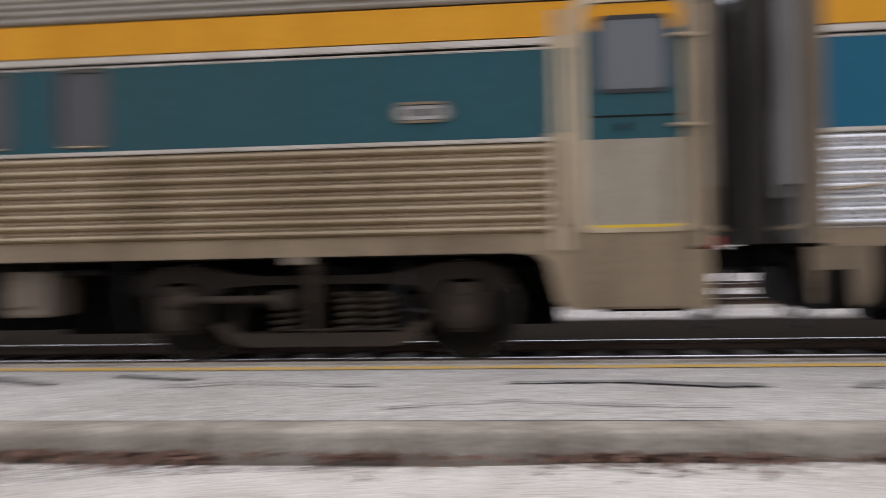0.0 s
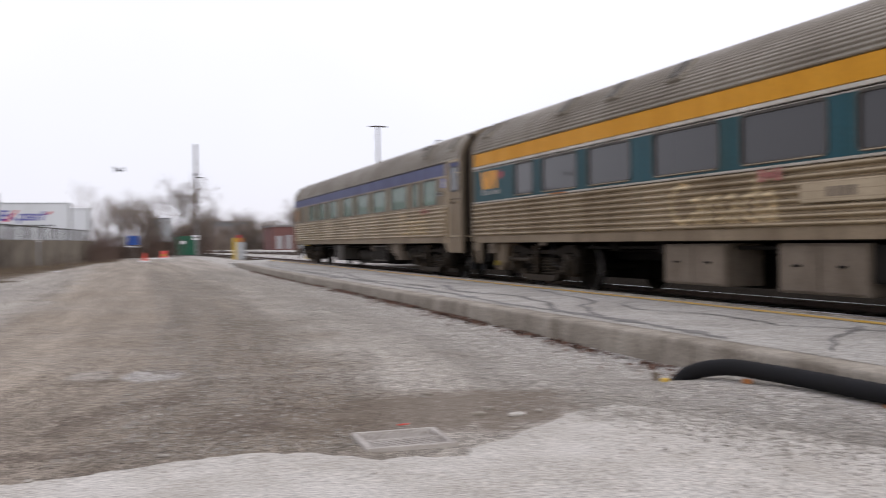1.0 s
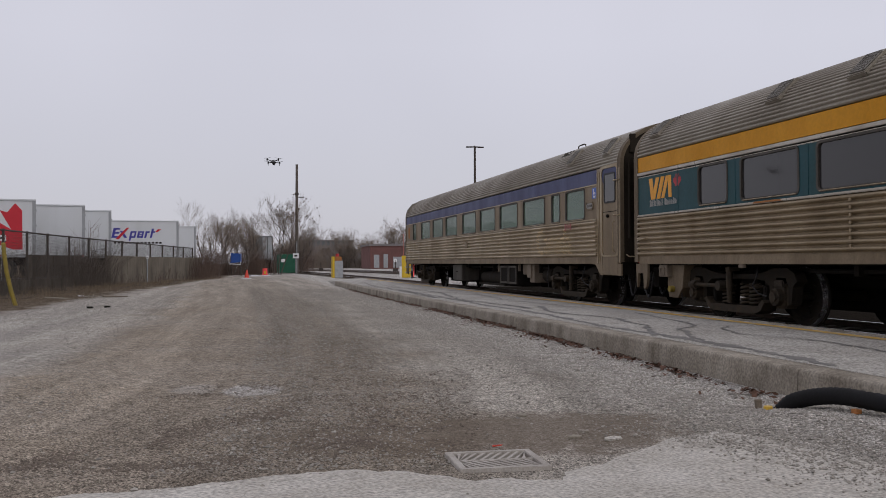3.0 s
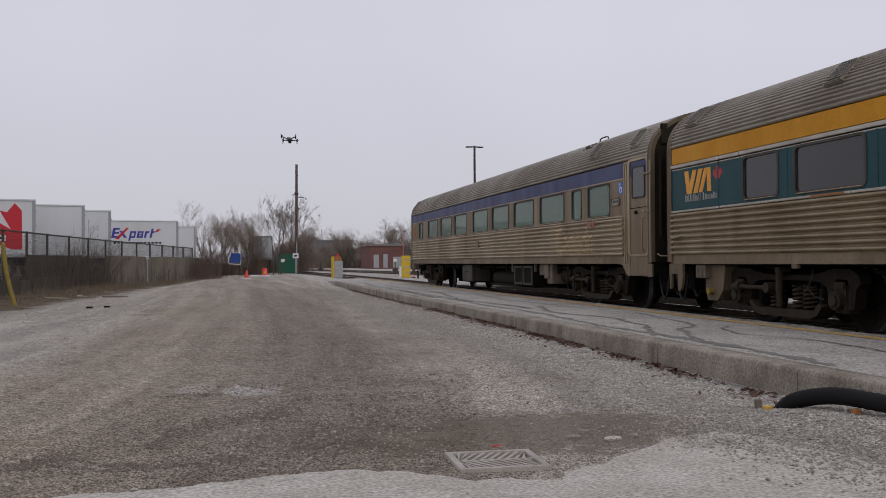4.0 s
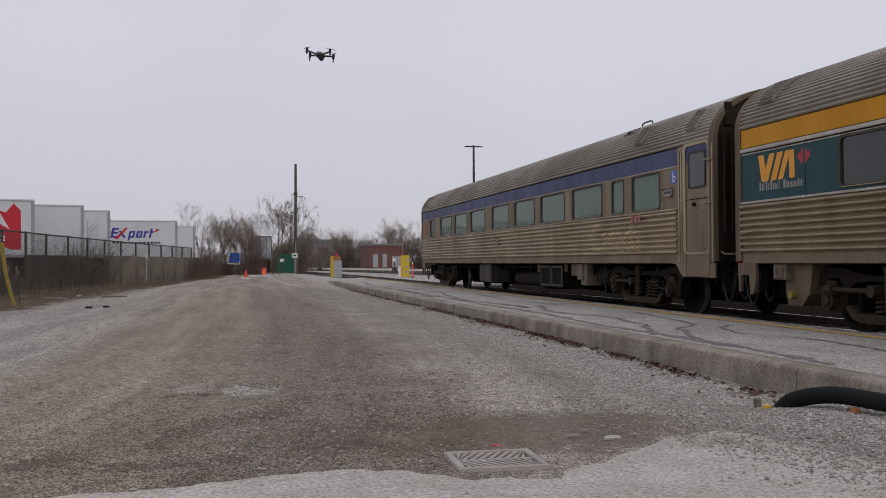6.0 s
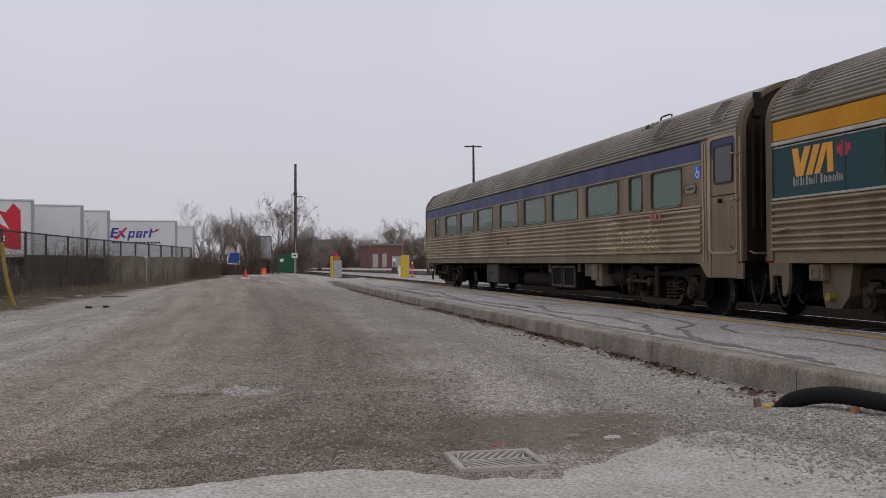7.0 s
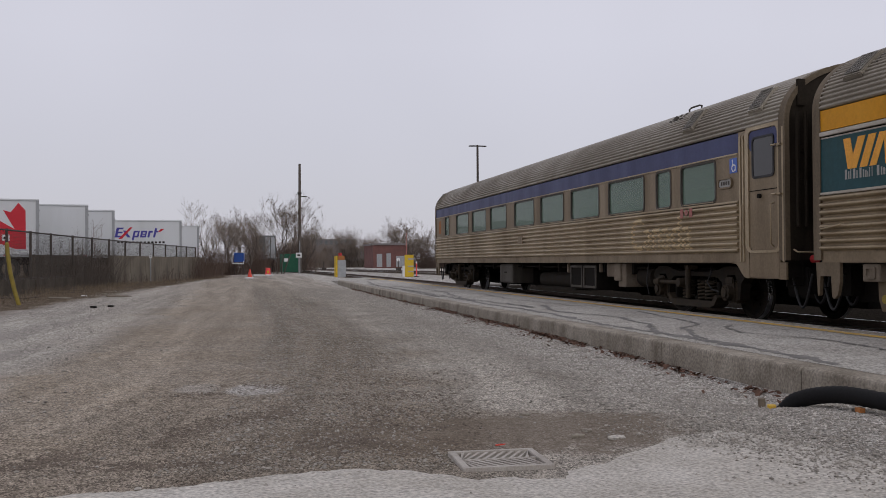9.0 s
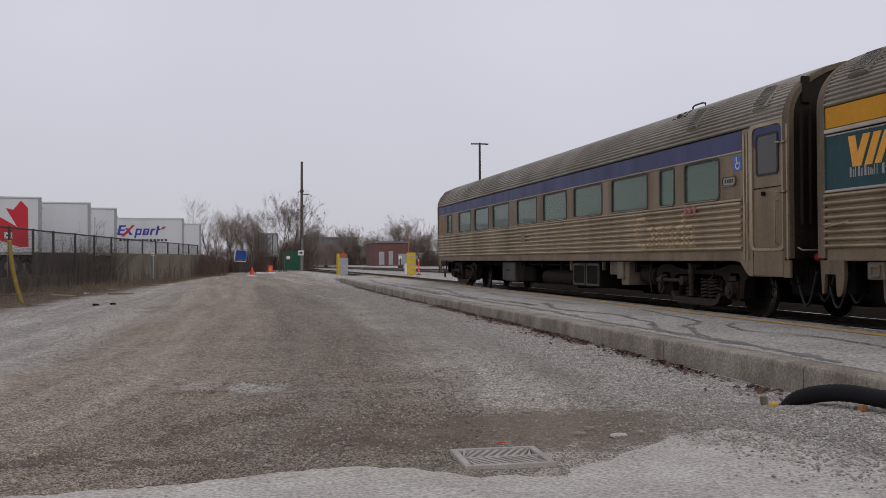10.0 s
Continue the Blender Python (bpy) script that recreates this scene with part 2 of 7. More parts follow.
def tube(bm, path, r, seg=8, radii=None, caps=True):
    path = [Vector(p) for p in path]
    rings = []
    up = Vector((0.13, 0.31, 0.94))
    for i, p in enumerate(path):
        d = (path[min(i + 1, len(path) - 1)] - path[max(i - 1, 0)]).normalized()
        a = d.cross(up)
        if a.length < 1e-3:
            a = d.cross(Vector((1, 0, 0)))
        a.normalize()
        b = d.cross(a)
        rr = radii[i] if radii else r
        rings.append([bm.verts.new(p + rr * (cos(2 * pi * k / seg) * a + sin(2 * pi * k / seg) * b)) for k in range(seg)])
    for A, Bq in zip(rings, rings[1:]):
        for k in range(seg):
            bm.faces.new((A[k], A[(k + 1) % seg], Bq[(k + 1) % seg], Bq[k]))
    if caps:
        bm.faces.new(rings[0])
        bm.faces.new(list(reversed(rings[-1])))
    return bm


def cyl(bm, p0, p1, r, seg=20, r1=None):
    return tube(bm, [p0, p1], r, seg, radii=[r, r if r1 is None else r1])


def lettering(text, size, material, parent, m, label="", depth=0.001):
    cu = bpy.data.curves.new("lettering", "FONT")
    cu.body, cu.size, cu.extrude = text, size, depth
    tmp = new("lettering", cu)
    me = bpy.data.meshes.new_from_object(tmp)
    bpy.data.objects.remove(tmp)
    me.materials.clear()
    me.materials.append(material)
    ob = new("lettering", me)
    ob.parent = parent
    ob.matrix_local = m
    if label:
        tagged(ob, label=label)
    return ob

# ---- the train: three stainless cars; local x = 0 on the track's centre, z = 0 on the rail ----
TX, RAIL = 9.52, 0.13
HW = 1.52
EAVE, CREST = 3.07, 3.985


def roof_point(a, lift=0.0):
    c, s = abs(cos(a)), abs(sin(a))
    n = 2.15
    x = (HW + lift) * c ** (2 / n) * (1 if cos(a) > 0 else -1)
    z = EAVE + (CREST - EAVE + lift) * s ** (2 / n)
    return x, z


def flute(z0, z1, n, x, deep):
    """Outline of a ribbed sheet: n bellied ribs with narrow grooves, outward along -x."""
    pts = []
    h = (z1 - z0) / n
    for i in range(n):
        b = z0 + i * h
        pts.append((x + 0.012, b))
        pts.append((x + 0.008, b + 0.010))
        for k in range(6):
            u = (k + 0.5) / 6
            pts.append((x - deep * sin(pi * u) ** 0.6, b + 0.014 + (h - 0.03) * u))
        pts.append((x + 0.008, b + h - 0.012))
        pts.append((x + 0.012, b + h - 0.002))
    return pts


def sheet(name, pts, y0, y1, material, parent, back=0.03, label=""):
    """A ribbed outline drawn out along y, closed at its back."""
    bm = bmesh.new()
    xb = max(p[0] for p in pts) + back
    prism(bm, pts + [(xb, pts[-1][1]), (xb, pts[0][1])], "y", y0, y1)
    return part(name, bm, material, parent, label)


def mirrored(bm):
    bmesh.ops.transform(bm, matrix=Matrix.Diagonal((-1, 1, 1, 1)), verts=bm.verts)
    bmesh.ops.reverse_faces(bm, faces=bm.faces)
    return bm


def window(car, y0, y1, z0, z1, pane, side=-1, r=0.07, lip=0.03):
    bm = ring(bmesh.new(), rrect(y0 - lip, y1 + lip, z0 - lip, z1 + lip, r + lip), rrect(y0 + 0.012, y1 - 0.012, z0 + 0.012, z1 - 0.012, r), "x", -HW - 0.012, -HW + 0.05)
    w = part("window", bm if side < 0 else mirrored(bm), GANGWAY, car, "rounded window in a dark gasket", smooth=40)
    bm = prism(bmesh.new(), rrect(y0 - 0.005, y1 + 0.005, z0 - 0.005, z1 + 0.005, r), "x", -HW + 0.018, -HW + 0.026)
    p = part("pane", bm if side < 0 else mirrored(bm), pane, w)
    if pane is GLASS_GREEN:
        p.visible_shadow = False
    bm = tube(bmesh.new(), [(-HW - 0.016, y0 + 0.05, z0 - lip * 0.4), (-HW - 0.016, y1 - 0.05, z0 - lip * 0.4)], 0.008, 6)
    if side < 0:
        part("drip_rail", bm, STEEL, w, "thin bright metal sill strip")
    else:
        bm.free()
    return w


def band(bm, y0, y1, z0, z1, holes, x0, x1):
    """A flat side sheet with window openings, in one piece."""
    holes = sorted(holes)
    ysplit = [y0] + [e for h in holes for e in h[:2]] + [y1]
    zsplit = [z0, holes[0][2], holes[0][3], z1]
    grid = [[bm.verts.new((x0, y, z)) for z in zsplit] for y in ysplit]
    faces = [bm.faces.new((grid[i][k], grid[i + 1][k], grid[i + 1][k + 1], grid[i][k + 1])) for i in range(len(ysplit) - 1) for k in range(3) if not (i % 2 and k == 1)]
    ext = bmesh.ops.extrude_face_region(bm, geom=faces)
    bmesh.ops.translate(bm, vec=(x1 - x0, 0, 0), verts=[g for g in ext["geom"] if isinstance(g, bmesh.types.BMVert)])
    return bm


def rivets(parent, rows, r=0.009):
    verts, faces = [], []
    for y0, y1, z, step in rows:
        y = y0
        while y < y1:
            i = len(verts)
            verts += [(-HW - 0.028, y, z), (-HW - 0.012, y - r, z - r), (-HW - 0.012, y + r, z - r), (-HW - 0.012, y + r, z + r), (-HW - 0.012, y - r, z + r)]
            faces += [(i, i + 1, i + 2), (i, i + 2, i + 3), (i, i + 3, i + 4), (i, i + 4, i + 1)]
            y += step
    return tagged(mesh_of("rivets", verts, faces, STEEL_DIRTY, parent), kind="stuff")


def roof(car, y0, y1, steel):
    n = 46
    a0, a1 = radians(0.3), radians(179.7)
    pts = []
    for i in range(n):
        for f, l in ((0.0, 0.0), (0.12, 0.004), (0.3, 0.021), (0.5, 0.027), (0.7, 0.021), (0.88, 0.004)):
            pts.append(roof_point(a0 + (a1 - a0) * (i + f) / n, l))
    bm = prism(bmesh.new(), pts, "y", y0 + 0.16, y1 - 0.16)
    r = part("roof", bm, steel, car, "ribbed weathered stainless roof")
    for e0, e1 in ((y0, y0 + 0.17), (y1 - 0.17, y1)):
        bm = ring(bmesh.new(), [roof_point(radians(a), 0.02) for a in range(0, 181, 6)] + [(-HW - 0.02, 1.0), (HW + 0.02, 1.0)],
                  [roof_point(radians(a), -0.06) for a in range(0, 181, 6)] + [(-HW + 0.06, 1.0), (HW - 0.06, 1.0)], "y", e0, e1)
        part("end_arch", bm, SKIRT_GRIME, car, "smooth arched end band", smooth=30)
    return r


def roof_vent(car, y, a=62, grille=True):
    x, z = roof_point(radians(180 - a), 0.0)
    xa, za = roof_point(radians(178 - a), 0.0)
    xb, zb = roof_point(radians(182 - a), 0.0)
    m = Matrix.Translation((x, y, z)) @ Matrix.Rotation(-math.atan2(za - zb, xa - xb), 4, "Y")
    v = part("roof_vent", box(bmesh.new(), -0.24, 0.24, -0.2, 0.2, -0.05, 0.045, 0.015, m), ROOF_STEEL, car, "raised square roof vent")
    bm = bmesh.new()
    box(bm, -0.19, 0.19, -0.15, 0.15, 0.05, 0.056, 0, m)
    part("vent_mesh", bm, UNDER, v, "grey mesh grille")
    bm = bmesh.new()
    for k in range(7):
        box(bm, -0.19, 0.19, -0.15 + k * 0.05 - 0.006, -0.15 + k * 0.05 + 0.006, 0.05, 0.066, 0, m)
        box(bm, -0.19 + k * 0.063 - 0.006, -0.19 + k * 0.063 + 0.006, -0.15, 0.15, 0.05, 0.064, 0, m)
    tagged(part("vent_grille", bm, VENT_MESH, v), kind="stuff")


def wheelset(car, y):
    """Two flanged wheels on an axle; it turns, so its own centre is on the axle."""
    bm = bmesh.new()
    for s in (-1, 1):
        prof = [(0.10, 0.0), (0.14, 0.10), (0.06, 0.16), (0.055, 0.34), (0.0, 0.385), (0.0, 0.457), (0.10, 0.457), (0.108, 0.485), (0.135, 0.485), (0.135, 0.39), (0.085, 0.34), (0.085, 0.16), (0.12, 0.0)]
        seg = 32
        rings = []
        for u, r in prof:
            rings.append([bm.verts.new((s * (0.83 - u), max(r, 0.01) * cos(2 * pi * k / seg), max(r, 0.01) * sin(2 * pi * k / seg))) for k in range(seg)])
        for A, C in zip(rings, rings[1:]):
            for k in range(seg):
                bm.faces.new((A[k], A[(k + 1) % seg], C[(k + 1) % seg], C[k]))
        for k in range(6):
            t = 2 * pi * k / 6
            box(bm, s * 0.775 - 0.012, s * 0.775 + 0.012, 0.23 * cos(t) - 0.03, 0.23 * cos(t) + 0.03, 0.23 * sin(t) - 0.03, 0.23 * sin(t) + 0.03)
    cyl(bm, (-0.95, 0, 0), (0.95, 0, 0), 0.075, 12)
    w = part("wheelset", bm, TRUCK, car, "steel wheels with a bright worn tread", smooth=40)
    w.location = (0, y, 0.457)
    for s in (-1, 1):
        bm = bmesh.new()
        ring(bm, [(0.459 * cos(2 * pi * k / 40), 0.459 * sin(2 * pi * k / 40)) for k in range(40)], [(0.44 * cos(2 * pi * k / 40), 0.44 * sin(2 * pi * k / 40)) for k in range(40)], "x", s * 0.735, s * 0.826)
        part("tread", bm, STEEL_CLEAN, w, "bright worn tread", smooth=40)
    return w


def coil(bm, x, y, z0, z1, r, turns, wire):
    n = int(turns * 12)
    tube(bm, [(x + r * cos(2 * pi * i / 12), y + r * sin(2 * pi * i / 12), z0 + (z1 - z0) * i / n) for i in range(n + 1)], wire, 6)


def truck(car, yc):
    """A four-wheel passenger truck: outside frame, coil springs, axle boxes, dampers, brake rigging."""
    sets = [wheelset(car, yc - 1.3), wheelset(car, yc + 1.3)]
    bm = bmesh.new()
    box(bm, -1.0, 1.0, yc - 0.3, yc + 0.3, 0.55, 0.86, 0.04)
    for d in (-0.62, 0.62):
        box(bm, -1.05, 1.05, yc + d - 0.09, yc + d + 0.09, 0.5, 0.78, 0.02)
    # added block between the wheels, hides the bright ground beyond
    box(bm, 0.22, 0.62, yc - 1.75, yc + 1.75, 0.2, 0.92, 0.02)
    part("bolster", bm, UNDER, car, "dark cross beams and brake gear")
    for s in (-1, 1):
        x0, x1 = (-1.24, -1.06) if s < 0 else (1.06, 1.24)
        half_top = [(0.55, 0.80), (0.85, 0.84), (1.1, 0.90), (1.48, 0.90), (1.66, 0.82), (1.72, 0.70), (1.62, 0.62), (1.57, 0.34), (1.50, 0.34), (1.50, 0.62), (1.42, 0.75), (1.18, 0.75), (1.10, 0.62), (1.10, 0.38), (1.02, 0.38), (0.98, 0.62), (0.84, 0.70), (0.55, 0.72)]
        top = half_top + [(-y, z) for y, z in reversed(half_top)]
        fr = part("side_frame", prism(bmesh.new(), [(yc + y, z) for y, z in top], "x", x0, x1), TRUCK, car, "cast iron truck side frame")
        if s < 0:
            for d in (-1.3, 1.3):
                bm = box(bmesh.new(), -1.27, -1.02, yc + d - 0.18, yc + d + 0.18, 0.28, 0.66, 0.04)
                box(bm, -1.29, -1.25, yc + d - 0.13, yc + d + 0.13, 0.60, 0.72, 0.02)
                part("axle_box", bm, TRUCK_WORN, fr)
            for d in (-1.3, 1.3):
                bm = cyl(bmesh.new(), (-1.36, yc + d, 0.457), (-1.25, yc + d, 0.457), 0.135, 20)
                cyl(bm, (-1.39, yc + d, 0.457), (-1.35, yc + d, 0.457), 0.075, 14)
                for k in range(6):
                    t = 2 * pi * k / 6
                    cyl(bm, (-1.375, yc + d + 0.105 * cos(t), 0.457 + 0.105 * sin(t)), (-1.355, yc + d + 0.105 * cos(t), 0.457 + 0.105 * sin(t)), 0.016, 6)
                part("bearing_cap", bm, TRUCK_WORN, fr, "round bolted bearing cover", smooth=40)
            for d in (-0.56, -0.28, 0.30):
                bm = bmesh.new()
                coil(bm, -1.2, yc + d, 0.30, 0.64, 0.10, 5.5, 0.021)
                coil(bm, -1.2, yc + d, 0.30, 0.64, 0.055, 6, 0.014)
                part("coil_spring", bm, TRUCK_WORN, fr, "heavy coil spring", smooth=60)
            # spring plank: a dished cradle under the springs
            pl = [(-0.98, 0.36), (-0.86, 0.22), (-0.70, 0.17), (0.62, 0.17), (0.80, 0.22), (0.94, 0.36), (0.86, 0.40), (0.72, 0.29), (-0.78, 0.29), (-0.90, 0.40)]
            part("spring_cradle", prism(bmesh.new(), [(yc + y, z) for y, z in pl], "x", -1.33, -1.06), TRUCK_WORN, fr, "curved cradle under the springs")
            bm = cyl(bmesh.new(), (-1.36, yc + 0.02, 0.32), (-1.36, yc + 0.02, 0.58), 0.045, 12)
            cyl(bm, (-1.36, yc + 0.02, 0.56), (-1.36, yc + 0.02, 0.86), 0.055, 12)
            box(bm, -1.40, -1.2, yc - 0.05, yc + 0.09, 0.84, 0.92, 0.01)
            part("damper", bm, TRUCK_WORN, fr, "upright shock absorber", smooth=40)
            bm = cyl(bmesh.new(), (-1.38, yc + 0.30, 0.60), (-1.38, yc + 1.18, 0.60), 0.036, 12)
            cyl(bm, (-1.38, yc + 1.10, 0.60), (-1.38, yc + 1.24, 0.60), 0.075, 14)
            cyl(bm, (-1.44, yc + 0.28, 0.60), (-1.22, yc + 0.28, 0.60), 0.085, 14)
            cyl(bm, (-1.44, yc + 1.28, 0.60), (-1.22, yc + 1.28, 0.60), 0.05, 14)
            part("traction_rod", bm, TRUCK_WORN, fr, "thick horizontal rod with round ends", smooth=40)
            bm = tube(bmesh.new(), [(-1.30, yc - 0.75, 0.92), (-1.36, yc - 0.82, 0.78), (-1.38, yc - 0.72, 0.62), (-1.33, yc - 0.80, 0.5), (-1.3, yc - 1.0, 0.46)], 0.014, 6)
            part("brake_hose", bm, RUBBER, fr)
            part("brake_hose", tube(bmesh.new(), [(-1.34, yc + 1.75, 0.95), (-1.36, yc + 1.80, 0.6), (-1.34, yc + 1.74, 0.34)], 0.012, 6), RUBBER, fr)
            for d in (-0.8, 0.78):
                bm = box(bmesh.new(), -1.22, -0.86, yc + d - 0.05, yc + d + 0.05, 0.30, 0.62, 0.015)
                box(bm, -0.92, -0.80, yc + d * 1.02 - 0.06, yc + d * 1.02 + 0.06, 0.32, 0.55, 0.02)
                part("brake_rigging", bm, UNDER, fr)
    return sets


def passenger_car(name, label, yc, half, livery):
    car = empty(name, pose(TX, yc, RAIL), label, "train car", "train")
    y0, y1 = -half, half
    L = livery
    # window openings in local y
    wins = [(a - yc, b - yc, *L["win_z"]) for a, b in L["windows"]]
    dy0, dy1 = y0 + 0.21, y0 + 1.03
    ys = y0 + 1.34      # ribs and window sheet start here
    ribs_top, sill_t, sill_b = L["belt"], 1.12, 0.965
    rib = part("lower_ribs", prism(bmesh.new(), flute(sill_t, ribs_top, 8, -HW, 0.048) + [(-HW + 0.05, ribs_top), (-HW + 0.05, sill_t)], "y", ys, y1 - 0.17), L["steel"], car, "ribbed stainless lower side, dusty")
    part("lower_ribs", mirrored(prism(bmesh.new(), flute(sill_t, ribs_top, 8, -HW, 0.048) + [(-HW + 0.05, ribs_top), (-HW + 0.05, sill_t)], "y", y0 + 0.17, y1 - 0.17)), L["steel"], car)
    for s in (-1, 1):
        bm = bmesh.new()
        box(bm, min(s * (HW - 0.005), s * (HW - 0.06)), max(s * (HW - 0.005), s * (HW - 0.06)), (ys - 0.02) if s < 0 else y0 + 0.17, y1 - 0.17, sill_b, sill_t, 0.006)
        part("side_sill", bm, STEEL_DIRTY, car, "plain dusty side sill")
        bm = band(bmesh.new(), ys if s < 0 else y0 + 0.17, y1 - 0.17, ribs_top + 0.03, L["band_top"], wins, *((-HW - 0.002, -HW + 0.05) if s < 0 else (HW - 0.05, HW + 0.002)))
        part("window_band", bm, L["band"], car, L["band_label"])
        bm = bmesh.new()
        ya = ys if s < 0 else y0 + 0.17
        tops = [(ribs_top - 0.006, ribs_top + 0.03, 0.03)] + L["mould"]
        for a, b, dp in tops:
            q = sorted((s * (HW + dp), s * (HW - 0.05)))
            box(bm, q[0], q[1], ya, y1 - 0.17, a, b, 0.008)
        part("moulding", bm, L["mould_steel"], car, "raised stainless mouldings")
        q = sorted((s * (HW + 0.004), s * (HW - 0.05)))
        part("stripe", box(bmesh.new(), q[0], q[1], ya, y1 - 0.17, *L["stripe_z"]), L["stripe"], car, L["stripe_label"])
        for a, b, c, d in wins:
            window(car, a, b, c, d, L["pane"], s)
    rivets(car, [(ys + 0.05, y1 - 0.2, ribs_top + 0.012, 0.42), (ys + 0.05, y1 - 0.2, sill_t + 0.004, 0.42), (ys + 0.05, y1 - 0.2, L["stripe_z"][0] - 0.03, 0.3)])
    # upright seams of the window band
    for a in L["seams"]:
        part("panel_seam", box(bmesh.new(), -HW - 0.007, -HW, a - yc - 0.025, a - yc + 0.025, ribs_top + 0.03, L["band_top"], 0.002), L["band"], car)
    roof(car, y0, y1, L["roof"])
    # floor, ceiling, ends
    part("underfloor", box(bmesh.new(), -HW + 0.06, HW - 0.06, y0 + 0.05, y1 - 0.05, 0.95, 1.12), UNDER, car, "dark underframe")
    part("ceiling_panel", box(bmesh.new(), -HW + 0.1, HW - 0.1, y0 + 0.1, y1 - 0.1, 3.0, 3.04), BOXTAN, car)
    for e in (y0 + 0.03, y1 - 0.07):
        pts = [roof_point(radians(a), -0.05) for a in range(0, 181, 6)] + [(-HW + 0.05, 1.0), (HW - 0.05, 1.0)]
        part("end_wall", prism(bmesh.new(), pts, "y", e, e + 0.04), L["end"], car, "dark grimy end wall")
    # corner posts and step wells, at the door end
    for za, zb, m_ in L["surround"]:
        for ya, yb in ((y0 + 0.165, dy0 - 0.012), (dy1 + 0.012, ys)):
            part("door_surround", box(bmesh.new(), -HW - 0.004, -HW + 0.05, ya, yb, za, zb), m_, car, L["surround_label"])
    part("door_header", box(bmesh.new(), -HW - 0.004, -HW + 0.05, dy0 - 0.012, dy1 + 0.012, 3.055, EAVE + 0.03), L["surround"][-1][2], car)
    for ya in (dy1 + 0.13, ys - 0.09, dy0 - 0.17):
        part("upright_strip", box(bmesh.new(), -HW - 0.022, -HW, ya, ya + 0.05, 0.98, 3.0, 0.006), STEEL, car, "raised steel strip beside the door")
    bm = ring(bmesh.new(), rrect(dy0 - 0.10, dy1 + 0.10, 1.12, 3.13, 0.16), rrect(dy0, dy1, 1.16, 3.04, 0.10), "x", -HW - 0.016, -HW + 0.02)
    part("door_frame", bm, STEEL, car, "rounded stainless door frame", smooth=35)
    d = part("vestibule_door", prism(bmesh.new(), rrect(dy0 + 0.005, dy1 - 0.005, 1.165, 3.035, 0.09), "x", -HW + 0.005, -HW + 0.04), L["door"], car, L["door_label"])
    zt = L["door_top_z"]
    if L["door_top"]:
        pts = [p for p in rrect(dy0 + 0.008, dy1 - 0.008, zt, 3.03, 0.09)]
        part("door_top", prism(bmesh.new(), pts, "x", -HW, -HW + 0.006), L["door_top"], d)
    if L["door_low"]:
        part("door_lower_sheet", box(bmesh.new(), -HW - 0.001, -HW + 0.006, dy0 + 0.01, dy1 - 0.01, 1.18, 1.90), DOOR_SHEET, d, "bare dusty lower door sheet")
    bm = ring(bmesh.new(), rrect(dy0 + 0.10, dy1 - 0.10, 2.28, 2.93, 0.07), rrect(dy0 + 0.135, dy1 - 0.135, 2.315, 2.895, 0.05), "x", -HW - 0.012, -HW + 0.02)
    part("door_window", bm, RUBBER, d, "door window in a black gasket", smooth=40)
    part("door_pane", prism(bmesh.new(), rrect(dy0 + 0.12, dy1 - 0.12, 2.30, 2.91, 0.05), "x", -HW - 0.004, -HW + 0.002), L["door_glass"], d)
    part("door_split", box(bmesh.new(), -HW - 0.003, -HW + 0.006, dy0 + 0.02, dy1 - 0.02, 2.085, 2.098), UNDER, d, "dark seam between door halves")
    bm = cyl(bmesh.new(), (-HW - 0.04, dy0 + 0.5, 2.0), (-HW + 0.01, dy0 + 0.5, 2.0), 0.035, 14)
    part("door_lock", bm, UNDER, d, "round door lock")
    bm = tube(bmesh.new(), [(-HW - 0.0, dy0 + 0.13, 1.88), (-HW - 0.06, dy0 + 0.12, 1.85), (-HW - 0.06, dy0 + 0.12, 1.25), (-HW, dy0 + 0.13, 1.21)], 0.013, 8)
    part("grab_rail", bm, STEEL, d, "bent metal grab rail", smooth=50)
    bm = tube(bmesh.new(), [(-HW, dy1 + 0.17, 1.9), (-HW - 0.05, dy1 + 0.17, 1.87), (-HW - 0.05, dy1 + 0.17, 1.2), (-HW, dy1 + 0.17, 1.17)], 0.014, 8)
    part("grab_rail", bm, STEEL, car, smooth=50)
    for z in (2.72, 1.98):
        bm = box(bmesh.new(), -HW - 0.06, -HW, dy0 - 0.14, dy0 - 0.03, z, z + 0.03, 0.008)
        cyl(bm, (-HW - 0.05, dy0 - 0.03, z + 0.02), (-HW - 0.05, dy0 + 0.1, z + 0.02), 0.018, 8)
        part("latch", bm, STEEL, car, "small protruding door latch")
    for z in (2.82, 2.62, 2.10, 1.90):
        bm = box(bmesh.new(), -HW - 0.010, -HW, dy0 - 0.135, dy0 - 0.06, z - 0.05, z + 0.05 if z in (2.82, 2.10) else z)
        part("warning_sticker", bm, FADED_RED, car, "small red warning sticker")
    # step-well skirt under the door
    sb = L["skirt_z"]
    part("step_skirt", box(bmesh.new(), -HW + 0.0, -HW + 0.04, dy0 - 0.01, dy1 + 0.01, sb, 1.15, 0.018), STEEL_DIRTY, car, "plain step-well cover below the door")
    part("skirt_corner", box(bmesh.new(), -HW - 0.003, -HW + 0.03, y0 + 0.02, dy0 - 0.012, sb - 0.005, 0.97), STEEL_DIRTY, car)
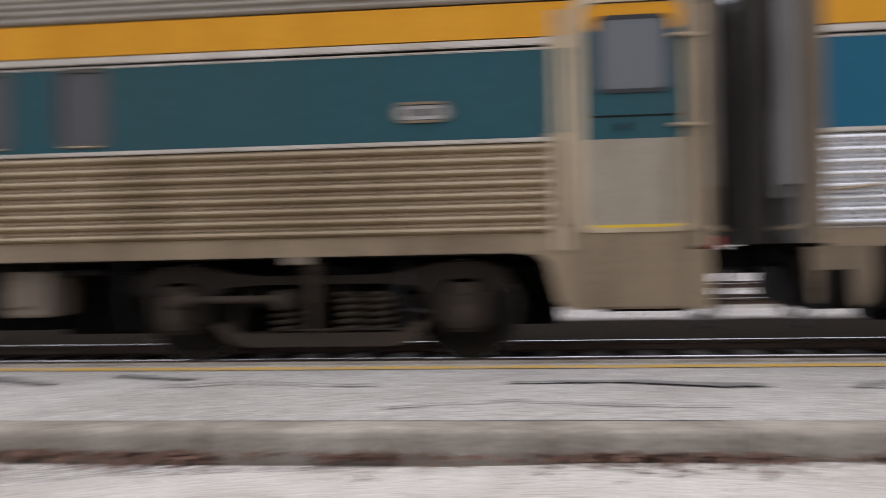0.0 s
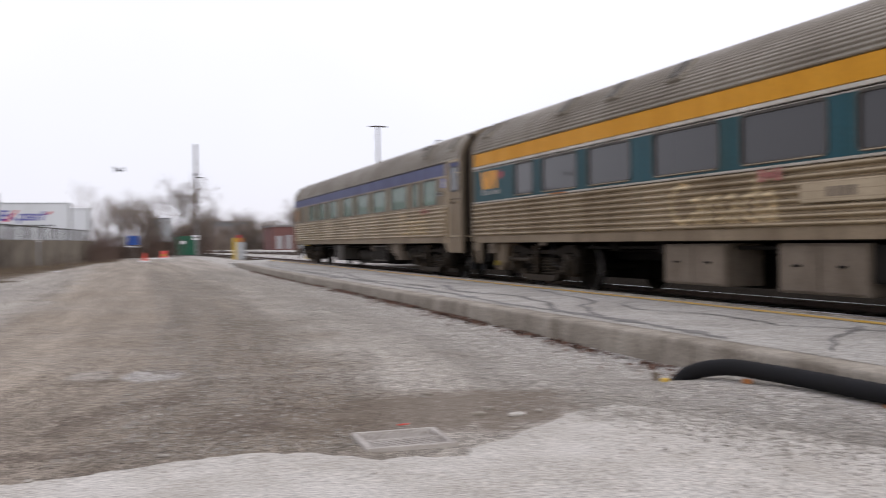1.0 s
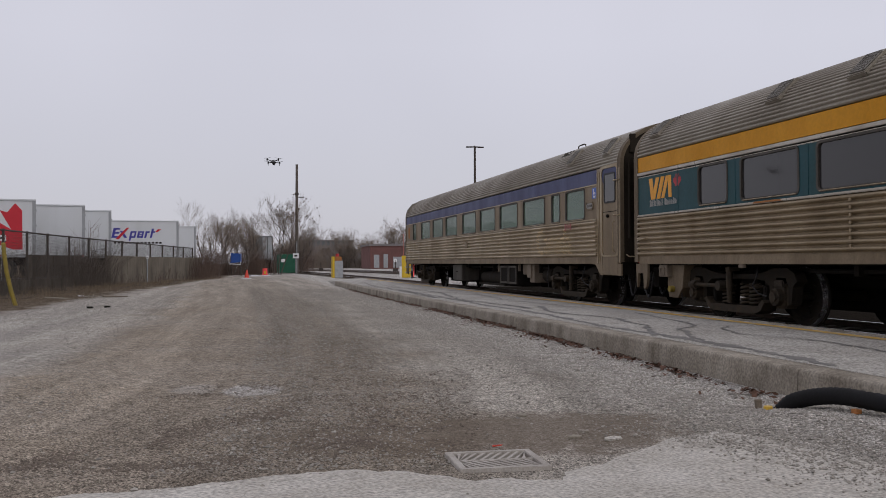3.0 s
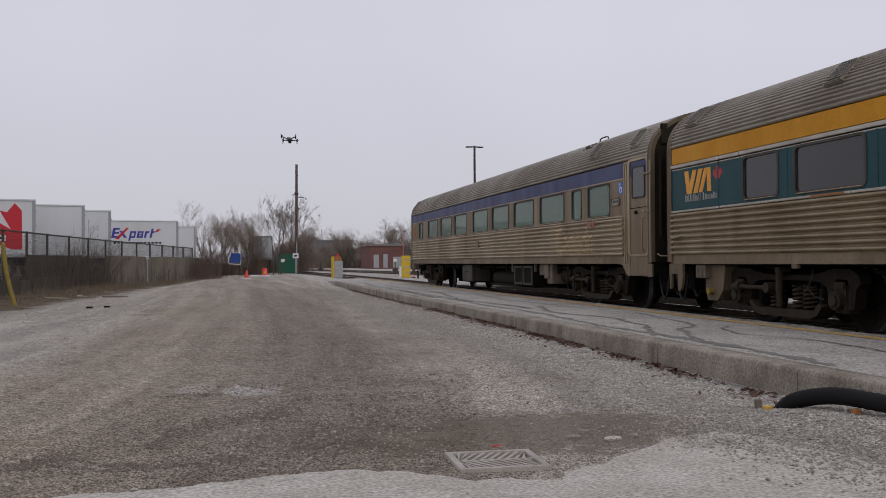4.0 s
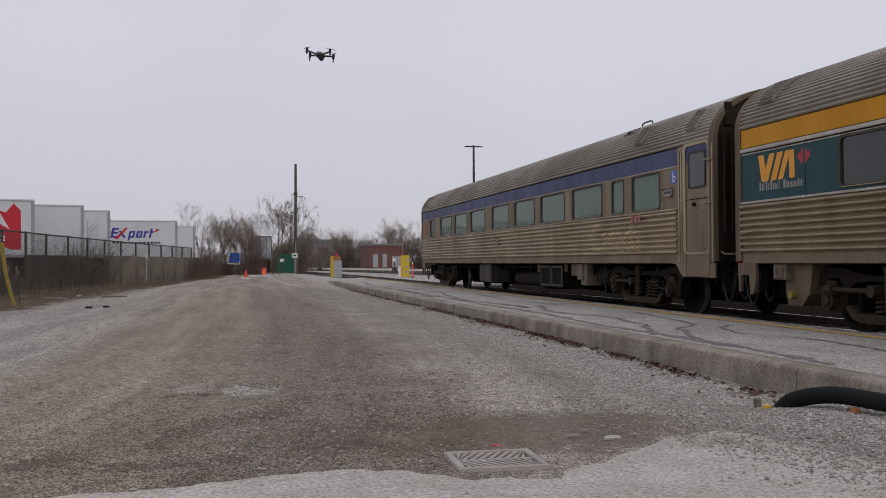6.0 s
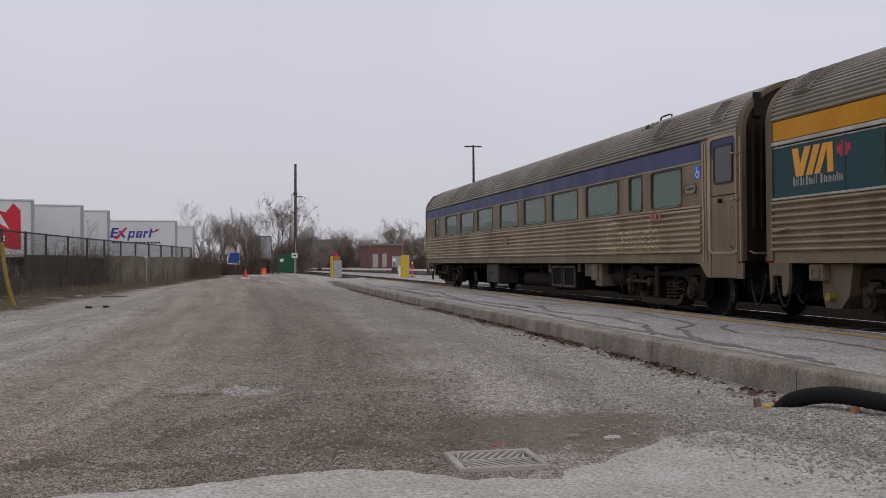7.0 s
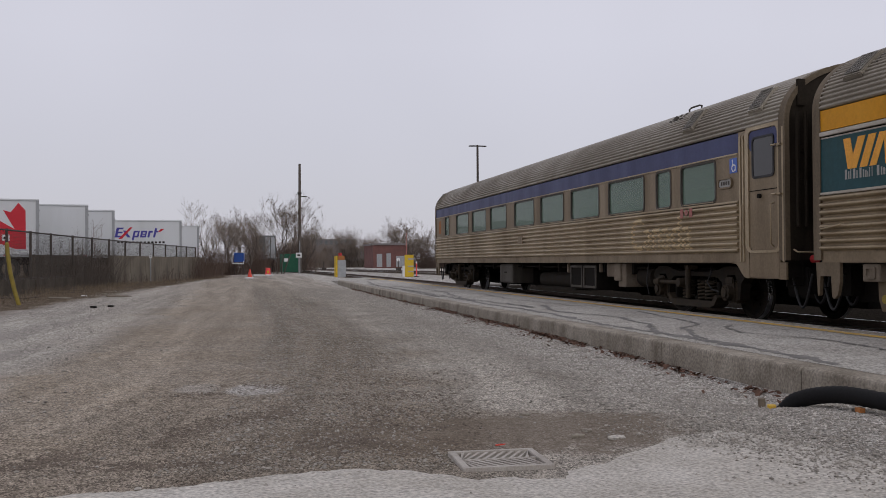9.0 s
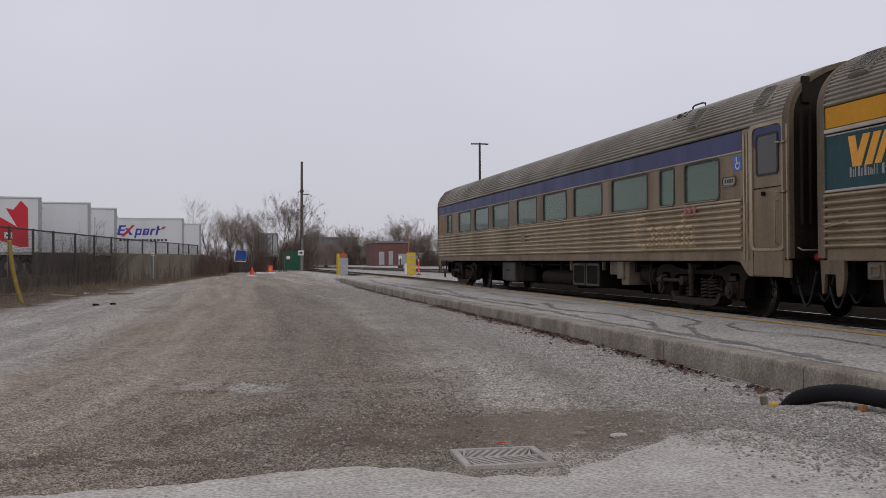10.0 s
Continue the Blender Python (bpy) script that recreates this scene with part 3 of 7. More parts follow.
    bm = prism(bmesh.new(), [(dy1 + 0.012, sb), (dy1 + 0.012, 0.965), (ys + 0.3, 0.965), (ys + 0.10, 0.945), (ys + 0.02, 0.88), (ys - 0.06, sb + 0.08), (ys - 0.14, sb + 0.02), (ys - 0.2, sb)], "x", -HW + 0.0, -HW + 0.03)
    part("skirt_curve", bm, STEEL_DIRTY, car, "curved end of the side skirt")
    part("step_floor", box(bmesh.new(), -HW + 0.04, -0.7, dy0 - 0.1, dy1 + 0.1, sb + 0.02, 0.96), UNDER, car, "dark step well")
    if L["door_low"]:
        part("step_edge", box(bmesh.new(), -HW - 0.012, -HW + 0.02, dy0 + 0.02, dy1 - 0.02, 1.155, 1.185), SAFETY_YELLOW, car, "yellow threshold edge")
    # other end: plain skirt bracket
    bm = prism(bmesh.new(), [(y1 - 0.02, 0.97), (y1 - 0.55, 0.97), (y1 - 0.55, 0.70), (y1 - 0.50, 0.52), (y1 - 0.42, 0.47), (y1 - 0.38, 0.50), (y1 - 0.36, 0.78), (y1 - 0.12, 0.78), (y1 - 0.10, 0.52), (y1 - 0.06, 0.50)], "x", -HW + 0.0, -HW + 0.05)
    part("end_skirt", bm, SKIRT_GRIME, car, "notched skirt at the car end")
    part("side_corner", box(bmesh.new(), -HW + 0.002, -HW + 0.05, y1 - 0.18, y1 - 0.165, 0.97, EAVE), STEEL_DIRTY, car)
    bm = tube(bmesh.new(), [(-HW, y1 - 0.22, 1.44), (-HW - 0.06, y1 - 0.24, 1.43), (-HW - 0.06, y1 - 0.62, 1.47), (-HW, y1 - 0.66, 1.5)], 0.013, 8)
    part("grab_rail", bm, STEEL, car, smooth=50)
    # gangway diaphragm at both ends, coupler and hoses
    for e, s in ((y0, -1), (y1, 1)):
        bm = bmesh.new()
        for k in range(4):
            a = e + s * (0.02 + k * 0.075)
            w = 0.60 + (0.05 if k % 2 else 0.0)
            ring(bm, [(-w, 1.0), (w, 1.0), (w, 3.35), (-w, 3.35)], [(-0.45, 1.15), (0.45, 1.15), (0.45, 3.2), (-0.45, 3.2)], "y", min(a, a + s * 0.06), max(a, a + s * 0.06))
        part("gangway", bm, GANGWAY, car, "folded grey gangway bellows")
        bm = bmesh.new()
        for x in (-1.05, -1.22, -1.36):
            cyl(bm, (x, e + s * 0.05, 1.5), (x, e + s * 0.05, 3.2), 0.03, 8)
        box(bm, -1.0, -0.75, min(e, e + s * 0.08), max(e, e + s * 0.08), 1.4, 2.2, 0.01)
        part("end_conduit", bm, L["conduit"], car, "grey end pipes and panel")
        bm = box(bmesh.new(), -0.12, 0.12, min(e, e + s * 0.36), max(e, e + s * 0.36), 0.72, 0.98, 0.03)
        box(bm, -0.5, 0.5, e - 0.1, e + 0.1, 0.82, 1.0, 0.02)
        part("coupler", bm, UNDER, car, "dark iron coupler")
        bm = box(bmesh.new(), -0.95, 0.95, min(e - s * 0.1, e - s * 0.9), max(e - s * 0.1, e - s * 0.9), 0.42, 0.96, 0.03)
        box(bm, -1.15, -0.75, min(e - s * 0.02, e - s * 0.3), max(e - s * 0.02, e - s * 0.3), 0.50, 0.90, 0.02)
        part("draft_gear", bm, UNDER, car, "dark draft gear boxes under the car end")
        for j, xx in enumerate((-1.25, -0.95)):
            yb = e - s * 0.28
            pts = [(xx, yb + s * 0.5 * u, 0.80 - (0.50 - 0.06 * j) * sin(pi * u)) for u in [i / 12 for i in range(13)]]
            part("jumper_hose", tube(bmesh.new(), pts, 0.021, 8), RUBBER, car, "hanging black connecting hose", smooth=50)
        bm = tube(bmesh.new(), [(-HW + 0.1, e + s * 0.02, 1.16), (-HW + 0.12, e + s * 0.1, 1.12), (-0.8, e + s * 0.12, 1.12), (-0.7, e + s * 0.02, 1.16)], 0.014, 8)
        part("end_handrail", bm, STEEL, car, smooth=50)
        bm = tube(bmesh.new(), [(-HW + 0.06, e - s * 0.1, 0.98), (-HW + 0.06, e - s * 0.1, 0.62), (-HW + 0.32, e - s * 0.1, 0.62), (-HW + 0.32, e - s * 0.1, 0.98)], 0.016, 8)
        part("end_step", bm, UNDER, car)
    for z in (2.62, 2.2, 3.3):
        part("end_box", box(bmesh.new(), -1.32, -1.18, y0 - 0.01, y0 + 0.04, z, z + (0.4 if z > 3 else 0.1), 0.01), L["conduit"], car)
    # marker lamp
    part("marker_lamp", cyl(bmesh.new(), (-1.1, y0 - 0.12, 1.02), (-1.1, y0 - 0.02, 1.02), 0.06, 14), LOGO_RED, car, "red marker lamp", smooth=40)
    car_sets = truck(car, y0 + 3.4) + truck(car, y1 - 3.4)
    # unseen far-side boxes, added to black out most of the view under the floor
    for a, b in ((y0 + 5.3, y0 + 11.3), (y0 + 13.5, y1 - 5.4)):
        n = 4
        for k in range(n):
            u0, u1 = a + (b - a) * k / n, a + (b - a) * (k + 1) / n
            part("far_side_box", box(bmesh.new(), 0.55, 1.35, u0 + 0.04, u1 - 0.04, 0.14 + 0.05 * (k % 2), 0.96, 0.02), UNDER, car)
    # more added boxes close the bright gaps round the trucks and at mid-floor
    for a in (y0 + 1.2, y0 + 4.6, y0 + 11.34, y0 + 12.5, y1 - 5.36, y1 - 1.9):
        part("far_side_filler", box(bmesh.new(), 0.75, 1.3, a + 0.04, a + 0.68, 0.18, 0.96, 0.02), UNDER, car)
    # long pipes under the floor
    bm = cyl(bmesh.new(), (-1.2, y0 + 5.4, 0.86), (-1.2, y1 - 5.4, 0.86), 0.03, 8)
    cyl(bm, (-0.4, y0 + 1, 0.8), (-0.4, y1 - 1, 0.8), 0.05, 8)
    box(bm, -0.2, 0.2, y0 + 0.5, y1 - 0.5, 0.6, 0.95)
    part("floor_pipe", bm, UNDER, car, "pipes and centre sill")
    for k in range(9):
        yy = y0 + 6 + k * 1.55
        part("cross_bearer", box(bmesh.new(), -1.3, 1.3, yy - 0.05, yy + 0.05, 0.72 + 0.04 * (k % 3), 0.96), UNDER, car)
    return car, car_sets


def painted_on_ribs(text, size, material, parent, y, z, belt, wide, label):
    """Lettering that follows the swell of the lower ribs like paint."""
    ob = lettering(text, size, material, parent, Matrix.Identity(4), label, depth=0.0)
    prof = flute(1.12, belt, 8, -HW, 0.048)
    bm = bmesh.new()
    bm.from_mesh(ob.data)
    m = Matrix.Translation((-HW - 0.049, y, z)) @ Matrix.Rotation(radians(-90), 4, "Z") @ Matrix.Rotation(radians(90), 4, "X") @ Matrix.Diagonal((wide, 1, 1, 1))
    bmesh.ops.transform(bm, matrix=m, verts=bm.verts)
    lo, hi = min(v.co.z for v in bm.verts), max(v.co.z for v in bm.verts)
    for q in prof:
        if lo < q[1] < hi:
            bmesh.ops.bisect_plane(bm, geom=bm.verts[:] + bm.edges[:] + bm.faces[:], plane_co=(0, 0, q[1]), plane_no=(0, 0, 1), dist=1e-5)
    for v in bm.verts:
        for (xa, za), (xb, zb) in zip(prof, prof[1:]):
            if za - 1e-5 <= v.co.z <= zb + 1e-5:
                f = (v.co.z - za) / max(zb - za, 1e-6)
                v.co.x = xa + (xb - xa) * min(max(f, 0), 1) - 0.004
                break
    bm.to_mesh(ob.data)
    bm.free()


def leaf_shape(s):
    half = [(0, 0.52), (0.09, 0.33), (0.19, 0.39), (0.15, 0.10), (0.31, 0.25), (0.36, 0.15), (0.52, 0.17), (0.46, 0.02), (0.53, -0.04), (0.24, -0.26), (0.27, -0.36), (0.03, -0.32), (0.02, -0.52)]
    pts = half + [(-x, y) for x, y in reversed(half[1:])]
    return [(x * s, y * s) for x, y in pts]


MOULD2 = [(2.672, 2.692, 0.014), (2.712, 2.770, 0.03)]
car_a, sets_a = passenger_car("passenger_car", "stainless ribbed railway coach with a blue stripe, green windows", 24.83, 12.31, dict(
    windows=[(14.61, 15.85), (16.28, 16.88), (17.45, 19.25), (19.82, 21.58), (22.14, 23.89), (24.47, 26.26), (27.12, 28.89), (29.44, 31.2), (31.76, 33.53), (34.72, 35.4)],
    win_z=(2.005, 2.69), belt=1.94, band_top=2.72, conduit=END_GRIME, mould_steel=STEEL, band=STEEL_DIRTY, band_label="plain grimy steel window band", mould=[(2.715, 2.745, 0.018)], stripe_z=(2.745, 3.06), stripe=BLUE, stripe_label="faded dark blue stripe", steel=STEEL,
    roof=ROOF_STEEL, end=END_GRIME, pane=GLASS_GREEN, seams=[], surround=[(0.96, EAVE, STEEL_DIRTY)], surround_label="plain grimy steel vestibule corner", door=STEEL_DIRTY, door_label="grimy steel vestibule door with a blue top",
    door_top=BLUE, door_top_z=2.72, door_low=False, door_glass=GLASS_DARK, skirt_z=0.72))
WIN2 = [(8.22, 9.18), (6.22, 7.78), (4.24, 5.76), (1.76, 3.50), (-0.43, 1.24), (-2.62, -0.95), (-4.82, -3.10), (-7.0, -5.30), (-7.92, -7.48)]
L2 = dict(windows=WIN2, win_z=(1.995, 2.655), belt=1.905, band_top=2.68, conduit=CONDUIT, mould_steel=MOULD, band=TEAL, band_label="dark teal painted window band", mould=MOULD2, stripe_z=(2.785, 3.072), stripe=YELLOW, stripe_label="dirty yellow-orange stripe", steel=STEEL_WORN,
          roof=ROOF_STEEL, end=GANGWAY, pane=GLASS_DARK, seams=[9.98, 7.98, 6.0, 3.85, 1.48, -0.7, -2.87, -5.05, -7.25, -8.6, -9.6], surround=[(0.96, 1.97, STEEL_DIRTY), (1.97, 2.68, TEAL), (2.68, 2.785, STEEL), (2.785, EAVE, YELLOW)], surround_label="worn painted vestibule corner",
          door=TEAL, door_label="vestibule door, yellow above, teal, bare steel below", door_top=YELLOW, door_top_z=2.80, door_low=True, door_glass=GLASS_GREY, skirt_z=0.48)
car_b, sets_b = passenger_car("passenger_car", "dusty stainless railway coach with yellow stripe and teal window band", -0.655, 12.49, L2)
L3 = dict(L2)
L3.update(windows=[], conduit=CLEAN_END, end=CLEAN_END, steel=STEEL_CLEAN, band=TEAL_NEW, band_label="clean bright teal side band", seams=[], stripe_label="clean yellow stripe", surround=[(0.96, 1.97, STEEL_CLEAN), (1.97, 2.68, TEAL_NEW), (2.68, 2.785, STEEL_CLEAN), (2.785, EAVE, YELLOW)])
L3["windows"] = [(a - 25.71, b - 25.71) for a, b in WIN2[1:]]
car_c, sets_c = passenger_car("passenger_car", "clean bright stainless coach, yellow stripe over teal band", -26.37, 12.49, L3)


# markings and fittings of the blue-striped coach
def on_side(bm, pts, x=-HW - 0.006, d=0.004):
    return prism(bm, pts, "x", x, x + d)


YA, YB = 24.83, -0.655
for y, a in ((13.37 - YA, 27), (15.6 - YA, 27), (36.6 - YA, 27)):
    roof_vent(car_a, y, a)
bm = tube(bmesh.new(), [(-0.7, 17.1 - YA, 3.80), (-0.7, 17.1 - YA, 3.98), (-0.7, 17.0 - YA, 4.0), (-0.7, 16.7 - YA, 4.0), (-0.7, 16.6 - YA, 3.98), (-0.7, 16.6 - YA, 3.80)], 0.018, 8)
part("roof_rail", bm, GANGWAY, car_a, "bent roof handrail", smooth=50)
bm = bmesh.new()
for k in range(3):
    box(bm, -1.24, -1.14, 16.4 - YA + k * 0.22, 16.5 - YA + k * 0.22, 3.55, 3.70 + 0.05 * (k % 2), 0.02)
    cyl(bm, (-1.2, 16.45 - YA + k * 0.22, 3.66), (-1.02, 16.55 - YA + k * 0.22, 3.80), 0.03, 8)
part("roof_fitting", bm, GANGWAY, car_a, "small dark roof fittings")
# faded word mark and flag on the ribs
painted_on_ribs("Canada", 0.92, GOLD, car_a, 18.05 - YA, 1.21, 1.94, 0.95, "worn faint gold lettering")
bm = bmesh.new()
for a, b in ((15.36, 15.47), (15.70, 15.81)):
    on_side(bm, [(a - YA, 1.77), (b - YA, 1.77), (b - YA, 1.93), (a - YA, 1.93)], -HW - 0.052)
prism(bm, [(15.585 - YA + px, 1.86 + pz) for px, pz in leaf_shape(0.15)], "x", -HW - 0.053, -HW - 0.049)
part("flag_mark", bm, FADED_RED, car_a, "faded small red and white flag")
sg = part("access_sign", box(bmesh.new(), -HW - 0.008, -HW - 0.002, 13.89 - YA, 14.13 - YA, 2.43, 2.67), SIGN_BLUE, car_a, "blue wheelchair access sign")
bm = bmesh.new()
ring(bm, [(14.0 - YA + 0.065 * cos(t * pi / 8), 2.51 + 0.065 * sin(t * pi / 8)) for t in range(16)], [(14.0 - YA + 0.045 * cos(t * pi / 8), 2.51 + 0.045 * sin(t * pi / 8)) for t in range(16)], "x", -HW - 0.012, -HW - 0.008)
box(bm, -HW - 0.012, -HW - 0.008, 14.02 - YA, 14.04 - YA, 2.53, 2.62)
box(bm, -HW - 0.012, -HW - 0.008, 13.95 - YA, 14.03 - YA, 2.545, 2.56)
box(bm, -HW - 0.012, -HW - 0.008, 13.935 - YA, 13.955 - YA, 2.46, 2.555)
cyl(bm, (-HW - 0.012, 14.035 - YA, 2.635), (-HW - 0.008, 14.035 - YA, 2.635), 0.016, 10)
part("sign_symbol", bm, WHITE, sg)


def number_light(car, yc, a, b, z0, z1):
    bm = ring(bmesh.new(), rrect(a - yc, b - yc, z0, z1, 0.085), rrect(a + 0.025 - yc, b - 0.025 - yc, z0 + 0.022, z1 - 0.022, 0.06), "x", -HW - 0.03, -HW + 0.01)
    o = part("number_light", bm, STEEL_DIRTY, car, "oval number light in a steel bezel", smooth=40)
    part("light_glass", prism(bmesh.new(), rrect(a + 0.03 - yc, b - 0.03 - yc, z0 + 0.03, z1 - 0.03, 0.05), "x", -HW - 0.012, -HW), LOGO_GREY, o)
    bm = bmesh.new()
    for k in range(4):
        yy = a + 0.09 + k * (b - a - 0.16) / 4 - yc
        box(bm, -HW - 0.015, -HW - 0.012, yy, yy + 0.05, z0 + 0.06, z1 - 0.06)
    part("number_bars", bm, GANGWAY, o)


number_light(car_a, YA, 14.04, 14.50, 2.19, 2.37)
number_light(car_b, YB, -10.98, -10.52, 2.09, 2.27)
part("rib_plate", box(bmesh.new(), -HW - 0.053, -HW - 0.02, 25.4 - YA, 25.8 - YA, 1.50, 1.72, 0.005), STEEL_DIRTY, car_a, "small plate on the ribs")
bm = bmesh.new()
for z in (1.45, 1.68):
    tube(bm, [(-HW, 36.6 - YA, z), (-HW - 0.05, 36.65 - YA, z - 0.02), (-HW - 0.05, 36.95 - YA, z - 0.02), (-HW, 37.0 - YA, z)], 0.013, 6)
part("end_ladder", bm, STEEL, car_a)
part("rust_patch", on_side(bmesh.new(), rrect(36.1 - YA, 36.5 - YA, 2.1, 2.6, 0.12), -HW - 0.0045, 0.003), RUST, car_a, "rust-coloured stain")

# markings of the teal coach: slanted bars, a red leaf, a row of grey bars
def slant(y, w_, lean_):
    return [(y - YB, 2.62), (y - w_ - YB, 2.62), (y - w_ + lean_ - YB, 2.21), (y + lean_ - YB, 2.21)]


lg = part("emblem", on_side(bmesh.new(), slant(11.17, 0.15, -0.09)), LOGO_YELLOW, car_b, "slanted yellow bars")
for yy, ww, ll, dd in ((10.86, 0.15, 0.19, 0.002), (10.65, 0.15, 0.19, 0.0), (10.44, 0.13, 0.20, 0.002), (10.36, 0.13, -0.02, 0.0)):
    part("emblem_bar", on_side(bmesh.new(), slant(yy, ww, ll), -HW - 0.006 - dd), LOGO_YELLOW, lg)
part("leaf_mark", on_side(bmesh.new(), [(9.99 - YB - px, 2.50 + pz) for px, pz in leaf_shape(0.30)]), LOGO_RED, car_b, "small red leaf mark")
bm = bmesh.new()
for a, w, h in ((11.14, 0.09, 0.13), (11.03, 0.04, 0.13), (10.97, 0.09, 0.13), (10.84, 0.09, 0.13), (10.73, 0.06, 0.09), (10.65, 0.03, 0.12), (10.60, 0.03, 0.13), (10.50, 0.10, 0.13), (10.38, 0.06, 0.09), (10.30, 0.06, 0.09),
                (10.22, 0.06, 0.09), (10.14, 0.06, 0.12), (10.06, 0.06, 0.09)):
    on_side(bm, [(a - YB, 2.075), (a - w * 0.45 - YB, 2.075), (a - w * 0.45 - YB, 2.075 + h), (a - YB, 2.075 + h)])
    if w > 0.05:
        on_side(bm, [(a - w * 0.75 - YB, 2.075), (a - w - YB, 2.075), (a - w - YB, 2.075 + h * 0.8), (a - w * 0.75 - YB, 2.075 + h * 0.8)])
tagged(part("name_bars", bm, LOGO_GREY, car_b, "row of thin grey bars"), kind="stuff")
for y, a in ((11.05 - YB, 33), (6.96 - YB, 33), (4.98 - YB, 33), (3.0 - YB, 33)):
    roof_vent(car_b, y, a)
bm = bmesh.new()
for yy in (11.0, 10.75, 10.5):
    tube(bm, [(roof_point(radians(180 - 30 - 8 * k), 0.02)[0], yy - YB + 0.25, roof_point(radians(180 - 30 - 8 * k), 0.02)[1]) for k in range(6)], 0.01, 5)
part("roof_seam", bm, GANGWAY, car_b)
painted_on_ribs("Canada", 0.92, GOLD, car_b, 3.05 - YB, 1.20, 1.905, 0.95, "worn faint gold lettering")
bm = bmesh.new()
for a, b in ((0.36, 0.47), (0.70, 0.81)):
    on_side(bm, [(a - YB, 1.73), (b - YB, 1.73), (b - YB, 1.895), (a - YB, 1.895)], -HW - 0.052)
prism(bm, [(0.585 - YB + px, 1.82 + pz) for px, pz in leaf_shape(0.15)], "x", -HW - 0.053, -HW - 0.049)
part("flag_mark", bm, FADED_RED, car_b, "faded small red and white flag")
pl = part("number_plate", box(bmesh.new(), -HW - 0.046, -HW - 0.02, -1.43 - YB, 0.02 - YB, 1.42, 1.66, 0.006), STEEL, car_b, "plain tan plate with dark bars")
bm = bmesh.new()
for k in range(4):
    box(bm, -HW - 0.05, -HW - 0.045, -0.55 - k * 0.13 - YB, -0.46 - k * 0.13 - YB, 1.48, 1.60)
part("number_bars", bm, BOXTAN, pl)
for a, w in ((7.4, 0.8), (-4.3, 0.95)):
    part("rust_streak", on_side(bmesh.new(), [(a - YB, 1.906), (a - w - YB, 1.906), (a - w + 0.05 - YB, 1.935), (a - 0.05 - YB, 1.935)], -HW - 0.034), RUST, car_b, "orange scrape along the belt")
# patched ribs
bm = bmesh.new()
for yy in (5.0, 4.0):
    for k in range(7):
        box(bm, -HW - 0.040, -HW - 0.02, yy - YB, yy + 0.05 - YB, 1.18 + k * 0.103, 1.23 + k * 0.103, 0.004)
part("rib_patch", bm, STEEL, car_b, "small patches across the ribs")


# underfloor equipment
def equipment_box(car, yc, a, b, z0, z1, material, label, doors=0):
    e = part("equipment_box", box(bmesh.new(), -HW + 0.14, -0.75, a - yc, b - yc, z0, z1, 0.015), material, car, label)
    for k in range(doors):
        w = (b - a) / doors
        d = part("box_door", box(bmesh.new(), -HW + 0.125, -HW + 0.142, a - yc + k * w + 0.03, a - yc + (k + 1) * w - 0.03, z0 + 0.03, z1 - 0.03, 0.006), material, e)
        bm = box(bmesh.new(), -HW + 0.105, -HW + 0.127, a - yc + k * w + w * 0.45, a - yc + k * w + w * 0.62, (z0 + z1) / 2 + 0.02, (z0 + z1) / 2 + 0.05, 0.005)
        part("latch_handle", bm, UNDER, d)
    return e


equipment_box(car_b, YB, 1.80, 3.45, 0.30, 0.92, BOXTAN, "dusty tan battery box with latches", 2)
equipment_box(car_b, YB, -0.96, 0.67, 0.28, 0.92, BOXTAN, "dusty tan battery box with latches", 2)
equipment_box(car_b, YB, -1.9, -1.0, 0.45, 0.90, UNDER, "dark box under the floor", 1)
bm = bmesh.new()
tube(bm, [(-1.05, -3.0 - YB, 0.63), (-1.05, -3.06 - YB, 0.63), (-1.05, -4.84 - YB, 0.63), (-1.05, -4.9 - YB, 0.63)], 0.2, 24, radii=[0.13, 0.205, 0.205, 0.13])
for yy in (-3.4, -4.45):
    box(bm, -1.27, -0.8, yy - 0.03 - YB, yy + 0.03 - YB, 0.40, 0.95, 0.005)
part("air_tank", bm, BOXTAN, car_b, "round tan air reservoir", smooth=40)
bm = box(bmesh.new(), -HW + 0.2, -0.8, -7.25 - YB, -6.8 - YB, 0.46, 0.88, 0.02)
box(bm, -HW + 0.16, -HW + 0.22, -7.1 - YB, -6.85 - YB, 0.55, 0.82, 0.015)
part("brake_unit", bm, BOXTAN, car_b, "grey-tan brake control unit")
for k in range(5):
    yy = -5.4 - k * 0.33
    bm = cyl(bmesh.new(), (-1.25, yy - YB, 0.62 + 0.05 * (k % 2)), (-1.25, yy - 0.16 - YB, 0.62 + 0.05 * (k % 2)), 0.09, 12)
    box(bm, -1.33, -1.1, yy - 0.12 - YB, yy - 0.04 - YB, 0.68, 0.95, 0.01)
    part("brake_valve", bm, TRUCK, car_b, "dark valve on a bracket", smooth=40)
# equipment at the teal coach's leading end
eb = part("receptacle_box", box(bmesh.new(), -HW + 0.04, -HW + 0.25, 10.52 - YB, 10.87 - YB, 0.72, 0.95, 0.012), BOXTAN, car_b, "small tan electrical receptacle box")
part("receptacle_ring", ring(bmesh.new(), rrect(10.60 - YB, 10.80 - YB, 0.755, 0.915, 0.03), rrect(10.63 - YB, 10.77 - YB, 0.785, 0.885, 0.02), "x", -HW + 0.02, -HW + 0.045), BOXTAN, eb)
